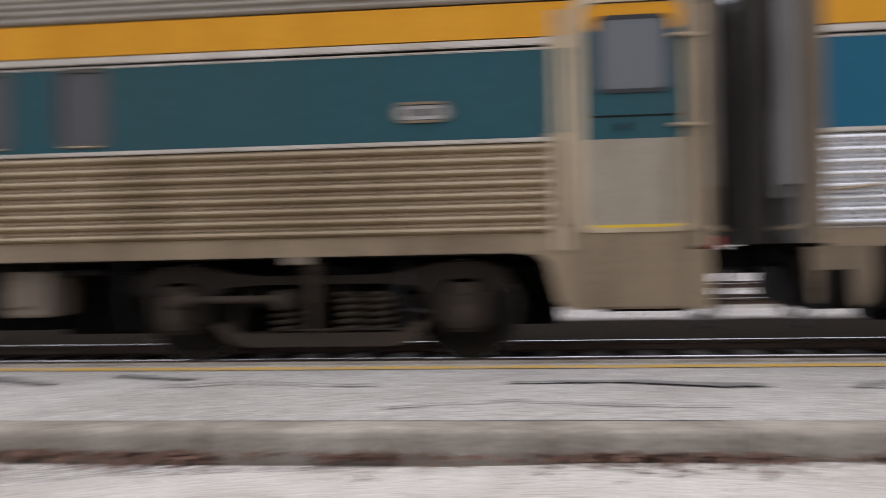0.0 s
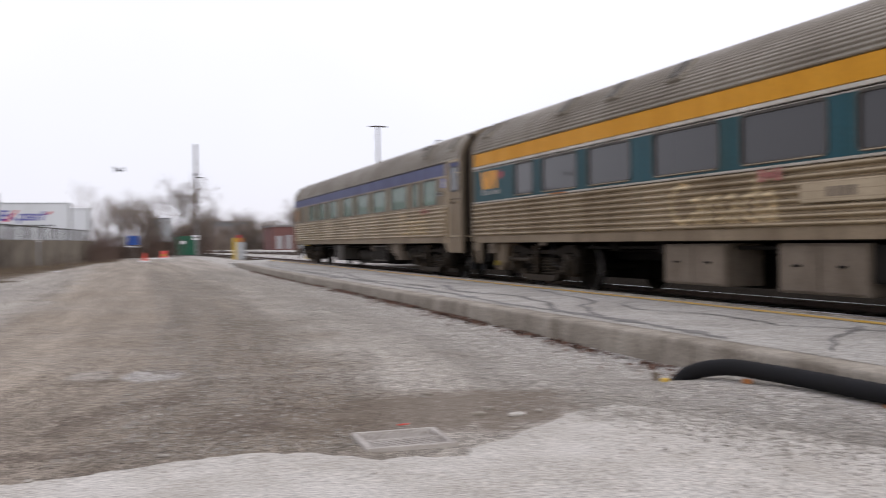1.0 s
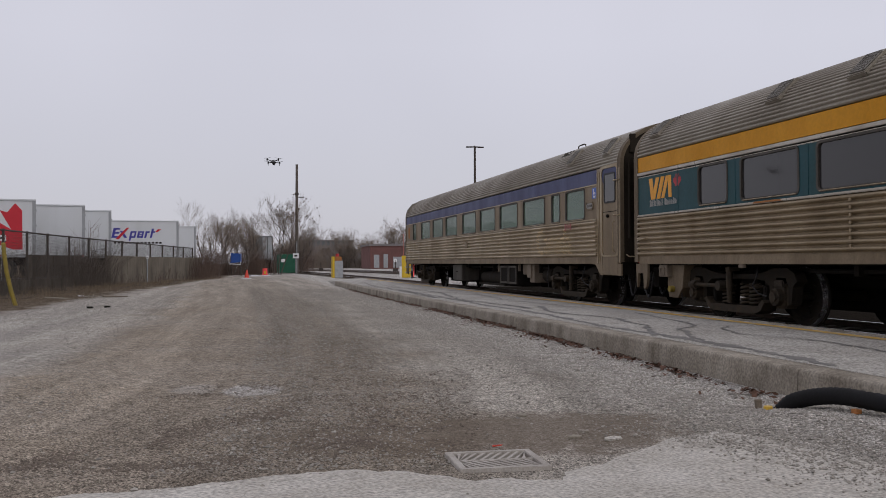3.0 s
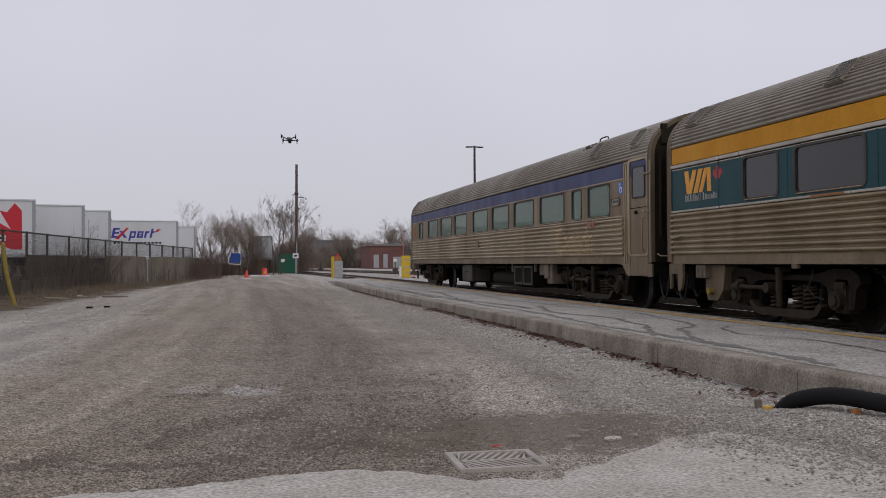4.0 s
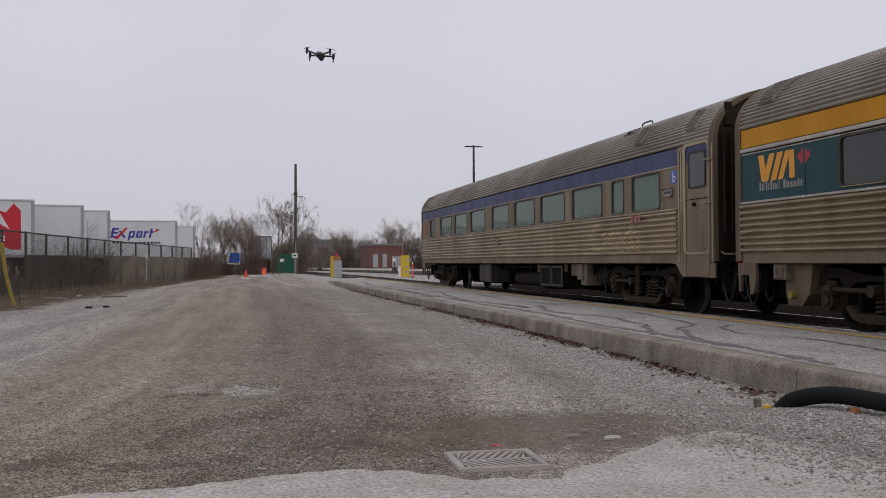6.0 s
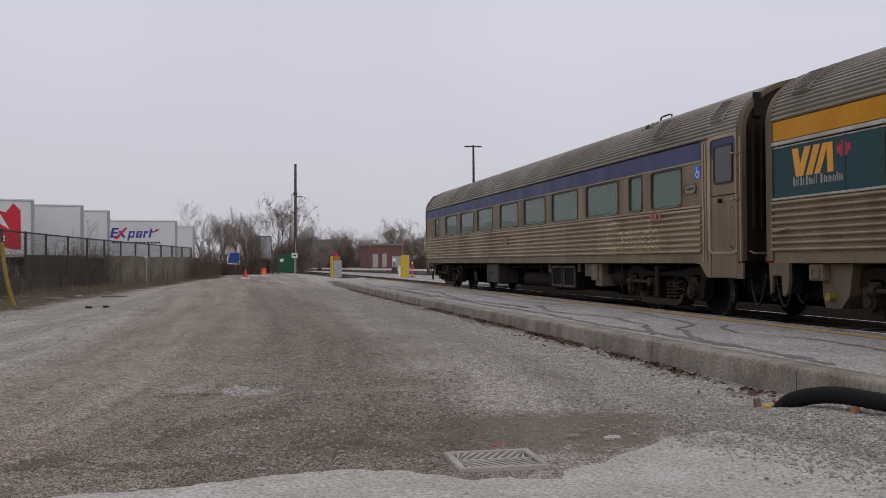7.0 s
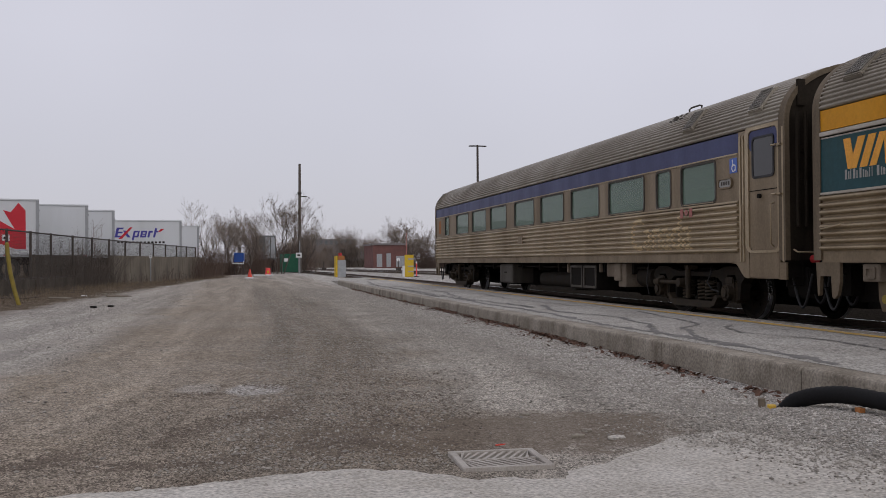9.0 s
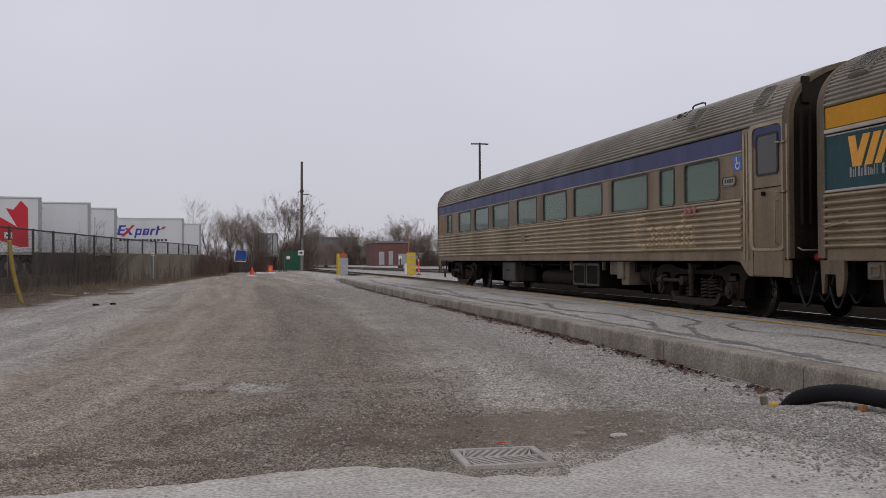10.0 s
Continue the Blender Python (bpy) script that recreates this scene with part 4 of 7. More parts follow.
bm = prism(bmesh.new(), [(10.70 - YB, 0.95), (10.02 - YB, 0.95), (10.10 - YB, 0.52), (10.28 - YB, 0.34), (10.62 - YB, 0.34), (10.68 - YB, 0.5)], "x", -HW + 0.14, -HW + 0.5)
part("steam_housing", bm, SKIRT_GRIME, car_b, "tan housing under the car end")
bm = cyl(bmesh.new(), (-HW + 0.05, 10.45 - YB, 0.50), (-HW + 0.16, 10.45 - YB, 0.50), 0.058, 16)
part("yellow_cap", bm, WEATHERED_YELLOW, car_b, "round yellow cap", smooth=40)
part("sill_block", box(bmesh.new(), -HW + 0.0, -HW + 0.06, 7.75 - YB, 7.9 - YB, 0.9, 0.965, 0.008), BOXTAN, car_b, "small tan block on the sill")
part("orange_block", box(bmesh.new(), -HW + 0.0, -HW + 0.06, -9.75 - YB, -9.5 - YB, 0.90, 0.965, 0.008), BOXTAN, car_b)
# equipment of the blue-striped coach
equipment_box(car_a, YA, 26.9, 28.3, 0.36, 0.93, GANGWAY, "dark grey box under the floor", 1)
bm = bmesh.new()
tube(bm, [(-1.0, 22.1 - YA, 0.52), (-1.0, 22.15 - YA, 0.52), (-1.0, 25.0 - YA, 0.52), (-1.0, 25.05 - YA, 0.52)], 0.2, 20, radii=[0.12, 0.2, 0.2, 0.12])
box(bm, -1.2, -0.7, 22.2 - YA, 25.3 - YA, 0.28, 0.34)
part("air_tank", bm, TRUCK, car_a, "dark long air reservoir", smooth=40)
cab = equipment_box(car_a, YA, 20.3, 22.0, 0.34, 0.93, UNDER, "dark cabinet with glazed doors", 0)
for a in (20.34, 21.2):
    bm = ring(bmesh.new(), rrect(a - YA, a + 0.78 - YA, 0.38, 0.90, 0.02), rrect(a + 0.05 - YA, a + 0.73 - YA, 0.43, 0.85, 0.02), "x", -HW + 0.11, -HW + 0.142)
    part("cabinet_door", bm, GANGWAY, cab)
for q in ((0.12, 0.52, 19.2, 19.7, 0.66), (0.1, 0.52, 18.6, 19.0, 0.45), (0.06, 0.12, 18.8, 19.15, 0.58), (0.1, 0.16, 20.0, 20.1, 0.75), (0.1, 0.16, 22.1, 22.2, 0.72)):
    part("switch_box", box(bmesh.new(), -HW + q[0], -HW + q[1], q[2] - YA, q[3] - YA, q[4], 0.95, 0.012), BOXTAN, car_a, "tan switch box")
bm = tube(bmesh.new(), [(-1.05, 17.75 - YA, 0.66), (-1.05, 17.8 - YA, 0.66), (-1.05, 18.45 - YA, 0.66), (-1.05, 18.5 - YA, 0.66)], 0.2, 20, radii=[0.1, 0.2, 0.2, 0.1])
part("air_tank", bm, TRUCK, car_a, "short dark air reservoir", smooth=40)

# ---- ground, platform, tracks ----
def ground_material():
    """Packed stone-dust lot: brown wheel lanes, pale gravel, pebbles."""
    m = bpy.data.materials.new("gravel_lot")
    m.use_nodes = True
    nt = m.node_tree
    N, L = nt.nodes, nt.links
    b = N["Principled BSDF"]
    b.inputs["Roughness"].default_value = 1.0
    b.inputs["Specular IOR Level"].default_value = 0.0
    tc = N.new("ShaderNodeTexCoord")

    def noise_tex(scale, detail=6, rough=0.6, stretch=None):
        n = N.new("ShaderNodeTexNoise")
        n.inputs["Scale"].default_value, n.inputs["Detail"].default_value, n.inputs["Roughness"].default_value = scale, detail, rough
        if stretch:
            mp = N.new("ShaderNodeMapping")
            mp.inputs["Scale"].default_value = stretch
            mp.inputs["Rotation"].default_value = (0, 0, radians(-9))
            L.new(tc.outputs["Object"], mp.inputs[0])
            L.new(mp.outputs[0], n.inputs["Vector"])
        else:
            L.new(tc.outputs["Object"], n.inputs["Vector"])
        return n.outputs["Fac"]

    def ranged(v, a, c, d=0.0, e=1.0):
        r = N.new("ShaderNodeMapRange")
        r.inputs[1].default_value, r.inputs[2].default_value, r.inputs[3].default_value, r.inputs[4].default_value = a, c, d, e
        L.new(v, r.inputs[0])
        return r.outputs[0]

    def mixed(f, a, c, mode="MIX"):
        x = N.new("ShaderNodeMixRGB")
        x.blend_type = mode
        for i, q in ((0, f), (1, a), (2, c)):
            if isinstance(q, tuple):
                x.inputs[i].default_value = (*q, 1)
            elif isinstance(q, (int, float)):
                x.inputs[i].default_value = q
            else:
                L.new(q, x.inputs[i])
        return x.outputs[0]

    def calc(op, a, c):
        x = N.new("ShaderNodeMath")
        x.operation = op
        for i, q in ((0, a), (1, c)):
            if isinstance(q, (int, float)):
                x.inputs[i].default_value = q
            else:
                L.new(q, x.inputs[i])
        return x.outputs[0]

    sep = N.new("ShaderNodeSeparateXYZ")
    L.new(tc.outputs["Object"], sep.inputs[0])
    X, Y = sep.outputs[0], sep.outputs[1]
    wob = calc("MULTIPLY", calc("SUBTRACT", noise_tex(0.55, 5), 0.5), 2.6)
    # pale gravel on the track side of the lot; the packed brown lanes run away from the camera
    edge = calc("ADD", calc("SUBTRACT", X, calc("MULTIPLY", Y, 0.035)), wob)
    pale_side = ranged(edge, 2.7, 3.7)
    # wheel lanes bend to the left as they near the camera
    bend = calc("ADD", X, calc("DIVIDE", 16.0, calc("ADD", calc("MAXIMUM", Y, 1.0), 1.0)))
    comb = N.new("ShaderNodeCombineXYZ")
    L.new(calc("MULTIPLY", bend, 1.6), comb.inputs[0])
    L.new(calc("ADD", calc("MULTIPLY", Y, 0.09), calc("MULTIPLY", wob, 0.12)), comb.inputs[1])
    ln_ = N.new("ShaderNodeTexNoise")
    ln_.inputs["Scale"].default_value, ln_.inputs["Detail"].default_value, ln_.inputs["Roughness"].default_value = 1.0, 6, 0.62
    L.new(comb.outputs[0], ln_.inputs["Vector"])
    lanes = ranged(ln_.outputs["Fac"], 0.40, 0.60)
    patches = calc("MULTIPLY", ranged(noise_tex(0.35, 6, 0.65), 0.40, 0.66), ranged(calc("ADD", X, wob), 1.5, -2.5, 0.45, 1.0))
    cr = N.new("ShaderNodeValToRGB")
    L.new(ranged(calc("ADD", X, calc("ADD", calc("DIVIDE", 9.0, calc("ADD", calc("MAXIMUM", Y, 1.0), 1.0)), calc("MULTIPLY", wob, 0.9))), -3.0, 4.0), cr.inputs[0])
    stops = [(-3.0, (0.335, 0.315, 0.285)), (-1.7, (0.315, 0.290, 0.256)), (-1.0, (0.255, 0.216, 0.172)), (0.3, (0.262, 0.222, 0.178)), (1.45, (0.172, 0.146, 0.117)), (2.3, (0.185, 0.157, 0.125)), (3.3, (0.30, 0.275, 0.24))]
    ramp = cr.color_ramp
    while len(ramp.elements) < len(stops):
        ramp.elements.new(0.5)
    for el, (pos, col) in zip(ramp.elements, stops):
        el.position, el.color = (pos + 3.0) / 7.0, (*col, 1)
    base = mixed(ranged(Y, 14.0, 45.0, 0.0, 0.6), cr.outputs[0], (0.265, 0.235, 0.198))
    base = mixed(1.0, base, ranged(lanes, 0, 1, 0.88, 1.26), "MULTIPLY")
    base = mixed(calc("MULTIPLY", patches, 0.35), base, (0.345, 0.318, 0.285))
    damp = ranged(noise_tex(0.8, 6, 0.6, (1.0, 0.7, 1)), 0.56, 0.72)
    near_drain = ranged(calc("ADD", Y, wob), 8.5, 5.8)
    base = mixed(calc("MULTIPLY", damp, calc("ADD", 0.35, calc("MULTIPLY", near_drain, 0.6))), base, (0.112, 0.088, 0.066))
    base = mixed(calc("MULTIPLY", near_drain, calc("ADD", 0.12, calc("MULTIPLY", patches, 0.35))), base, (0.135, 0.108, 0.083))
    base = mixed(pale_side, base, (0.375, 0.352, 0.32))
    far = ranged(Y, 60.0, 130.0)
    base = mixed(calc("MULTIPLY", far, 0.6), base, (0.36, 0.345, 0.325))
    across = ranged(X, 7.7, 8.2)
    # oily trackside ground, with the train's shade put into the colour
    oily_shade = calc("MULTIPLY", ranged(calc("ADD", X, calc("MULTIPLY", wob, 0.4)), 15.4, 14.4), ranged(Y, 50.0, 42.0))
    base = mixed(across, base, mixed(oily_shade, (0.34, 0.32, 0.295), (0.02, 0.017, 0.014)))
    # dead grass verge at the foot of the fence
    verge = ranged(calc("ADD", calc("ADD", calc("ADD", X, calc("MULTIPLY", Y, -0.08)), 7.6), calc("MULTIPLY", wob, 0.8)), 0.75, 0.05)
    verge = calc("MULTIPLY", verge, ranged(X, 2.0, 0.0))
    base = mixed(verge, base, mixed(ranged(noise_tex(3.0, 6), 0.35, 0.65), (0.075, 0.057, 0.042), (0.15, 0.122, 0.092)))
    # smooth mud beside the drain, and a wet patch's whitish sheen painted in
    def spot(cx, cy, rx, ry):
        q = calc("ADD", calc("POWER", calc("DIVIDE", calc("SUBTRACT", X, cx), rx), 2.0), calc("POWER", calc("DIVIDE", calc("SUBTRACT", Y, cy), ry), 2.0))
        return ranged(calc("ADD", q, calc("MULTIPLY", calc("SUBTRACT", noise_tex(3.5, 6, 0.7), 0.5), 3.2)), 1.2, 0.5)
    base = mixed(calc("MULTIPLY", spot(0.2, 8.75, 0.26, 0.42), 0.6), base, (0.46, 0.44, 0.42))
    base = mixed(calc("MULTIPLY", spot(-0.3, 9.0, 0.22, 0.4), 0.3), base, (0.40, 0.38, 0.36))
    # pebbles
    vor = N.new("ShaderNodeTexVoronoi")
    vor.inputs["Scale"].default_value = 98
    grain = N.new("ShaderNodeMapping")
    grain.inputs["Scale"].default_value = (1.0, 0.5, 1.0)
    L.new(tc.outputs["Object"], grain.inputs[0])
    L.new(grain.outputs[0], vor.inputs["Vector"])
    sepc = N.new("ShaderNodeSeparateColor")
    L.new(vor.outputs["Color"], sepc.inputs[0])
    base = mixed(1.0, base, ranged(sepc.outputs[0], 0, 1, 0.47, 1.68), "MULTIPLY")
    base = mixed(1.0, base, ranged(noise_tex(95, 3, 0.8, (1.0, 0.5, 1)), 0.3, 0.7, 0.5, 1.6), "MULTIPLY")
    base = mixed(1.0, base, ranged(noise_tex(9, 6, 0.7), 0.3, 0.7, 0.7, 1.3), "MULTIPLY")
    mud = calc("MAXIMUM", spot(2.2, 6.15, 1.0, 0.75), calc("MULTIPLY", spot(1.3, 6.2, 1.2, 0.6), 0.75))
    mud_col = mixed(ranged(noise_tex(14, 6, 0.7), 0.35, 0.65), (0.15, 0.12, 0.093), (0.205, 0.168, 0.132))
    base = mixed(calc("MULTIPLY", mud, 0.75), base, mud_col)
    L.new(base, b.inputs["Base Color"])
    bp = N.new("ShaderNodeBump")
    bp.inputs["Strength"].default_value, bp.inputs["Distance"].default_value = 0.9, 0.012
    L.new(calc("ADD", calc("MULTIPLY", vor.outputs["Distance"], -0.8), calc("MULTIPLY", noise_tex(18, 6, 0.7), 1.6)), bp.inputs["Height"])
    L.new(bp.outputs[0], b.inputs["Normal"])
    return m


LOT = ground_material()
CONCRETE = mat("worn_concrete", (0.475, 0.445, 0.40), (0.33, 0.30, 0.255), rough=0.9, s1=1.8, s2=48, amt=0.85, grain=0.42, bump=0.35, depth=0.004)
KERB = mat("stained_kerb_concrete", (0.315, 0.28, 0.228), (0.14, 0.116, 0.088), rough=0.9, s1=2.4, s2=38, amt=0.9, grain=0.35, bump=0.4, depth=0.005, stretch=(1, 1, 0.6))
ASPHALT = mat("pale_old_asphalt", (0.39, 0.37, 0.335), (0.265, 0.245, 0.215), rough=0.92, s1=1.1, s2=34, amt=0.85, grain=0.55, bump=0.7, depth=0.004)
TAR = mat("crack_sealer", (0.125, 0.118, 0.112), (0.25, 0.235, 0.215), rough=0.75, s1=5, s2=60, amt=0.7, grain=0.15, bump=0.2)
LINE_YELLOW = mat("worn_yellow_line", (0.56, 0.33, 0.04), (0.40, 0.33, 0.22), rough=0.75, s1=4, s2=60, amt=0.75, grain=0.12, bump=0.1)
RAILSTEEL = mat("rusty_rail", (0.10, 0.065, 0.045), (0.06, 0.045, 0.035), rough=0.8, s1=5, s2=50, bump=0.2)
RAILTOP = mat("polished_rail_head", (0.55, 0.55, 0.55), (0.4, 0.38, 0.36), rough=0.28, metal=0.9, s1=3, bump=0)
TIE = mat("weathered_tie_wood", (0.085, 0.065, 0.05), (0.045, 0.036, 0.03), rough=0.9, s1=6, s2=40, amt=0.7, grain=0.25, bump=0.5, rnd=0.25)
STONE = mat("gravel_stone", (0.40, 0.372, 0.33), (0.26, 0.23, 0.195), rough=0.9, spec=0.2, s1=4, s2=60, amt=0.7, grain=0.15, bump=0.2, rnd=0.5)
BROWN_STONE = mat("muddy_stone", (0.17, 0.14, 0.115), (0.105, 0.085, 0.07), rough=0.95, spec=0.1, s1=4, s2=60, amt=0.7, grain=0.2, bump=0.2, rnd=0.55)
# grimy ballast, darkened further for the shade under the train
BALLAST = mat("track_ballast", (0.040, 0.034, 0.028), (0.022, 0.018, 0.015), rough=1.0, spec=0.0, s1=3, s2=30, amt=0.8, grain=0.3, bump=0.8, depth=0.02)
PALE_BED = mat("pale_yard_gravel", (0.32, 0.30, 0.27), (0.20, 0.18, 0.155), rough=1.0, spec=0.0, s1=1.5, s2=30, amt=0.8, grain=0.4, bump=0.8, depth=0.02)
DRY_LEAF = mat("dry_leaf", (0.115, 0.056, 0.034), (0.06, 0.036, 0.024), rough=0.8, s1=20, rnd=0.4, bump=0)

# one sheet to the horizon, finer and uneven where the camera stands
xs = [-2500, -900, -300, -100, -40, -20, -12] + [-8 + 0.2 * i for i in range(64)] + [4.9, 6.5, 8, 12, 20, 40, 100, 300, 900, 2500]
ys_ = [-2500, -600, -150, -40, -12, -4, 0, 2] + [3 + 0.2 * i for i in range(66)] + [17, 19, 22, 26, 30, 36, 44, 55, 70, 90, 130, 200, 350, 700, 2500]
def ground_z(x, y):
    """Uneven lot: a shallow basin at the drain, a bank along the kerb."""
    z = 0.0
    if -8 < x < 4.85 and 2.5 < y < 16:
        z = 0.028 * noise.noise((x * 0.5, y * 0.35, 0.3)) + 0.010 * noise.noise((x * 2.1, y * 1.7, 4.0))
        z -= 0.02 * math.exp(-((x - 1.53) ** 2 + (y - 5.35) ** 2) / 0.5)
    if 3.1 < x < 4.85:
        w_ = min(1.0, (x - 3.1) / 1.3)
        z = z * (1 - 0.7 * w_) + w_ * w_ * (3 - 2 * w_) * float(np.interp(y, [-12, 2, 5.4, 6.2, 7.1, 8, 10.6, 15.7, 22, 30], [0.08, 0.08, 0.085, 0.06, -0.06, -0.08, -0.04, 0.0, 0.02, 0.0]))
    return z


gv = [(x, y, ground_z(x, y)) for y in ys_ for x in xs]
nx = len(xs)
gf = [(j * nx + i, j * nx + i + 1, (j + 1) * nx + i + 1, (j + 1) * nx + i) for j in range(len(ys_) - 1) for i in range(nx - 1)]
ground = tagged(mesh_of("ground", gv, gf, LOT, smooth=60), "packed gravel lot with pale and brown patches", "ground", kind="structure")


# kerb line along the platform: nearly straight
KERB_Y = [-60, 6, 12, 22, 30, 40, 48]
KERB_X = [4.76, 4.76, 4.77, 4.76, 4.84, 5.02, 5.25]


def kerb_x(y):
    a = float(np.interp(y - 1.2, KERB_Y, KERB_X))
    return (a + float(np.interp(y, KERB_Y, KERB_X)) + float(np.interp(y + 1.2, KERB_Y, KERB_X))) / 3


def line_x(y):
    return float(np.interp(y, [-60, 3, 12, 40, 75], [7.30, 7.32, 7.55, 7.70, 7.75]))


PLAT = 0.22
# concrete apron under the camera, with a broken edge
edge_pts = [(-9, 5.5), (-6, 5.35), (-3, 5.25), (-1.16, 5.24), (-0.33, 5.30), (0.11, 5.42), (0.58, 5.56), (0.9, 5.50), (1.12, 5.34), (1.27, 5.14), (1.78, 5.13), (1.90, 5.28), (2.2, 5.50), (2.61, 5.84), (2.95, 6.02), (3.22, 6.15),
            (3.34, 5.9), (3.42, 5.5), (3.5, 5.0), (3.62, 4.5), (3.75, 4.0), (3.95, 3.2), (4.3, 2.4), (4.55, 1.0), (4.68, -1)]
ep = []
for (x0, y0), (x1, y1) in zip(edge_pts, edge_pts[1:]):
    n = max(2, int(math.hypot(x1 - x0, y1 - y0) / 0.06))
    for k in range(n):
        x, y = x0 + (x1 - x0) * k / n, y0 + (y1 - y0) * k / n
        o = 0.07 * noise.noise((x * 3, y * 3, 7)) + 0.035 * noise.noise((x * 11, y * 11, 2))
        ep.append((max(x + o * 0.7, ep[-1][0] + 0.002) if ep else x, y + o))
av, af = [], []
for x, y in ep:
    for k in range(14):
        u = (k / 13) ** 0.7
        yy = -3 + (y + 3) * u
        drop = 0.011 if k < 12 else (0.006 if k == 12 else -0.012)
        av.append((x, yy, ground_z(x, yy) + drop))
for i in range(len(ep) - 1):
    for k in range(13):
        af.append((i * 14 + k, (i + 1) * 14 + k, (i + 1) * 14 + k + 1, i * 14 + k + 1))
tagged(mesh_of("pavement", av, af, CONCRETE, smooth=50), "worn pale concrete apron with a broken edge", "pavement", kind="structure")

# platform: old asphalt behind a concrete kerb
pv, pf = [], []
py = [-60 + 1.0 * i for i in range(109)]
cols = 7
for y in py:
    x0, x1 = kerb_x(y) + 0.335, line_x(y) + 0.26
    for c in range(cols):
        x = x0 + (x1 - x0) * c / (cols - 1)
        pv.append((x, y, PLAT - 0.004))
    pv.append((x1, y, -0.05))
w = cols + 1
for j in range(len(py) - 1):
    for c in range(w - 1):
        pf.append((j * w + c, j * w + c + 1, (j + 1) * w + c + 1, (j + 1) * w + c))
platform = tagged(mesh_of("platform", pv, pf, ASPHALT, smooth=40), "low platform of old pale cracked asphalt", "platform", kind="structure")
jv, jf = [], []
for k, y in enumerate(py):
    jv += [(kerb_x(y) + 0.295, y, PLAT - 0.02), (kerb_x(y) + 0.34, y, PLAT - 0.02)]
    if k:
        jf.append((2 * k - 2, 2 * k - 1, 2 * k + 1, 2 * k))
mesh_of("dirt_joint", jv, jf, BALLAST, platform, "dirt-filled joint behind the kerb")
# its far end ramps down to the lot
rv = [(5.3, 47.8, 0.214), (8.0, 47.8, 0.214), (8.3, 60, 0.16), (6.9, 64, 0.03), (5.9, 58, 0.012), (5.3, 47.8, -0.05), (5.9, 58, -0.05), (6.9, 64, -0.05), (8.3, 60, -0.05)]
mesh_of("platform_ramp", rv, [(0, 1, 2, 3, 4), (0, 4, 6, 5), (4, 3, 7, 6), (3, 2, 8, 7)], ASPHALT, platform)

# kerb stones
kerb = tagged(empty("kerb", pose(0, 0, 0), "stained concrete kerb along the platform", "kerb", kind="structure"), kind="structure")
joints = [-14.5 + 2.72 * i for i in range(24)]
for a, b in zip(joints, joints[1:]):
    bm = bmesh.new()
    secs = []
    n = 5
    rs = random.Random(int(a * 100))
    jog = rs.uniform(-0.008, 0.008)
    for i in range(n + 1):
        y = a + 0.006 + (b - a - 0.012) * i / n
        x = kerb_x(y) + jog
        ch = 0.03 + 0.008 * noise.noise((y * 2.0, 3, 1))
        prof = [(x + 0.01, -0.2), (x, 0.0), (x + 0.006, PLAT - ch * 1.3), (x + 0.010, PLAT - ch * 0.4), (x + ch, PLAT + 0.004), (x + 0.27, PLAT + 0.006), (x + 0.295, PLAT - 0.006), (x + 0.30, -0.2)]
        prof = [(px + 0.005 * noise.noise((px * 9, y * 3, pz * 9)), pz) for px, pz in prof]
        secs.append([bm.verts.new((px, y, pz)) for px, pz in prof])
    for A, C in zip(secs, secs[1:]):
        for k in range(len(A)):
            bm.faces.new((A[k], A[(k + 1) % len(A)], C[(k + 1) % len(A)], C[k]))
    bm.faces.new(secs[0])
    bm.faces.new(list(reversed(secs[-1])))
    part("kerb_stone", bm, KERB, kerb, smooth=50)

# yellow safety line and a thin concrete edge beyond it
lv, lf = [], []
ly = [-40 + 0.5 * i for i in range(190)]
for y in ly:
    x = line_x(y) + 0.006 * noise.noise((y * 0.7, 0, 0))
    lv += [(x - 0.09, y, PLAT + 0.002), (x + 0.09, y, PLAT + 0.002)]
for j in range(len(ly) - 1):
    lf.append((2 * j, 2 * j + 1, 2 * j + 3, 2 * j + 2))
tagged(mesh_of("trim_yellow_line", lv, lf, LINE_YELLOW), "worn yellow safety line", "line", kind="structure")
bm = bmesh.new()
for j in range(0, 188, 6):
    y0, y1 = ly[j], ly[min(j + 6, 189)] - 0.01
    box(bm, line_x(y0) + 0.24, line_x(y0) + 0.36, y0, y1, -0.05, PLAT + 0.012, 0.006)
tagged(part("trim_platform_edge", bm, KERB), "thin concrete platform edge", "edge", kind="structure")


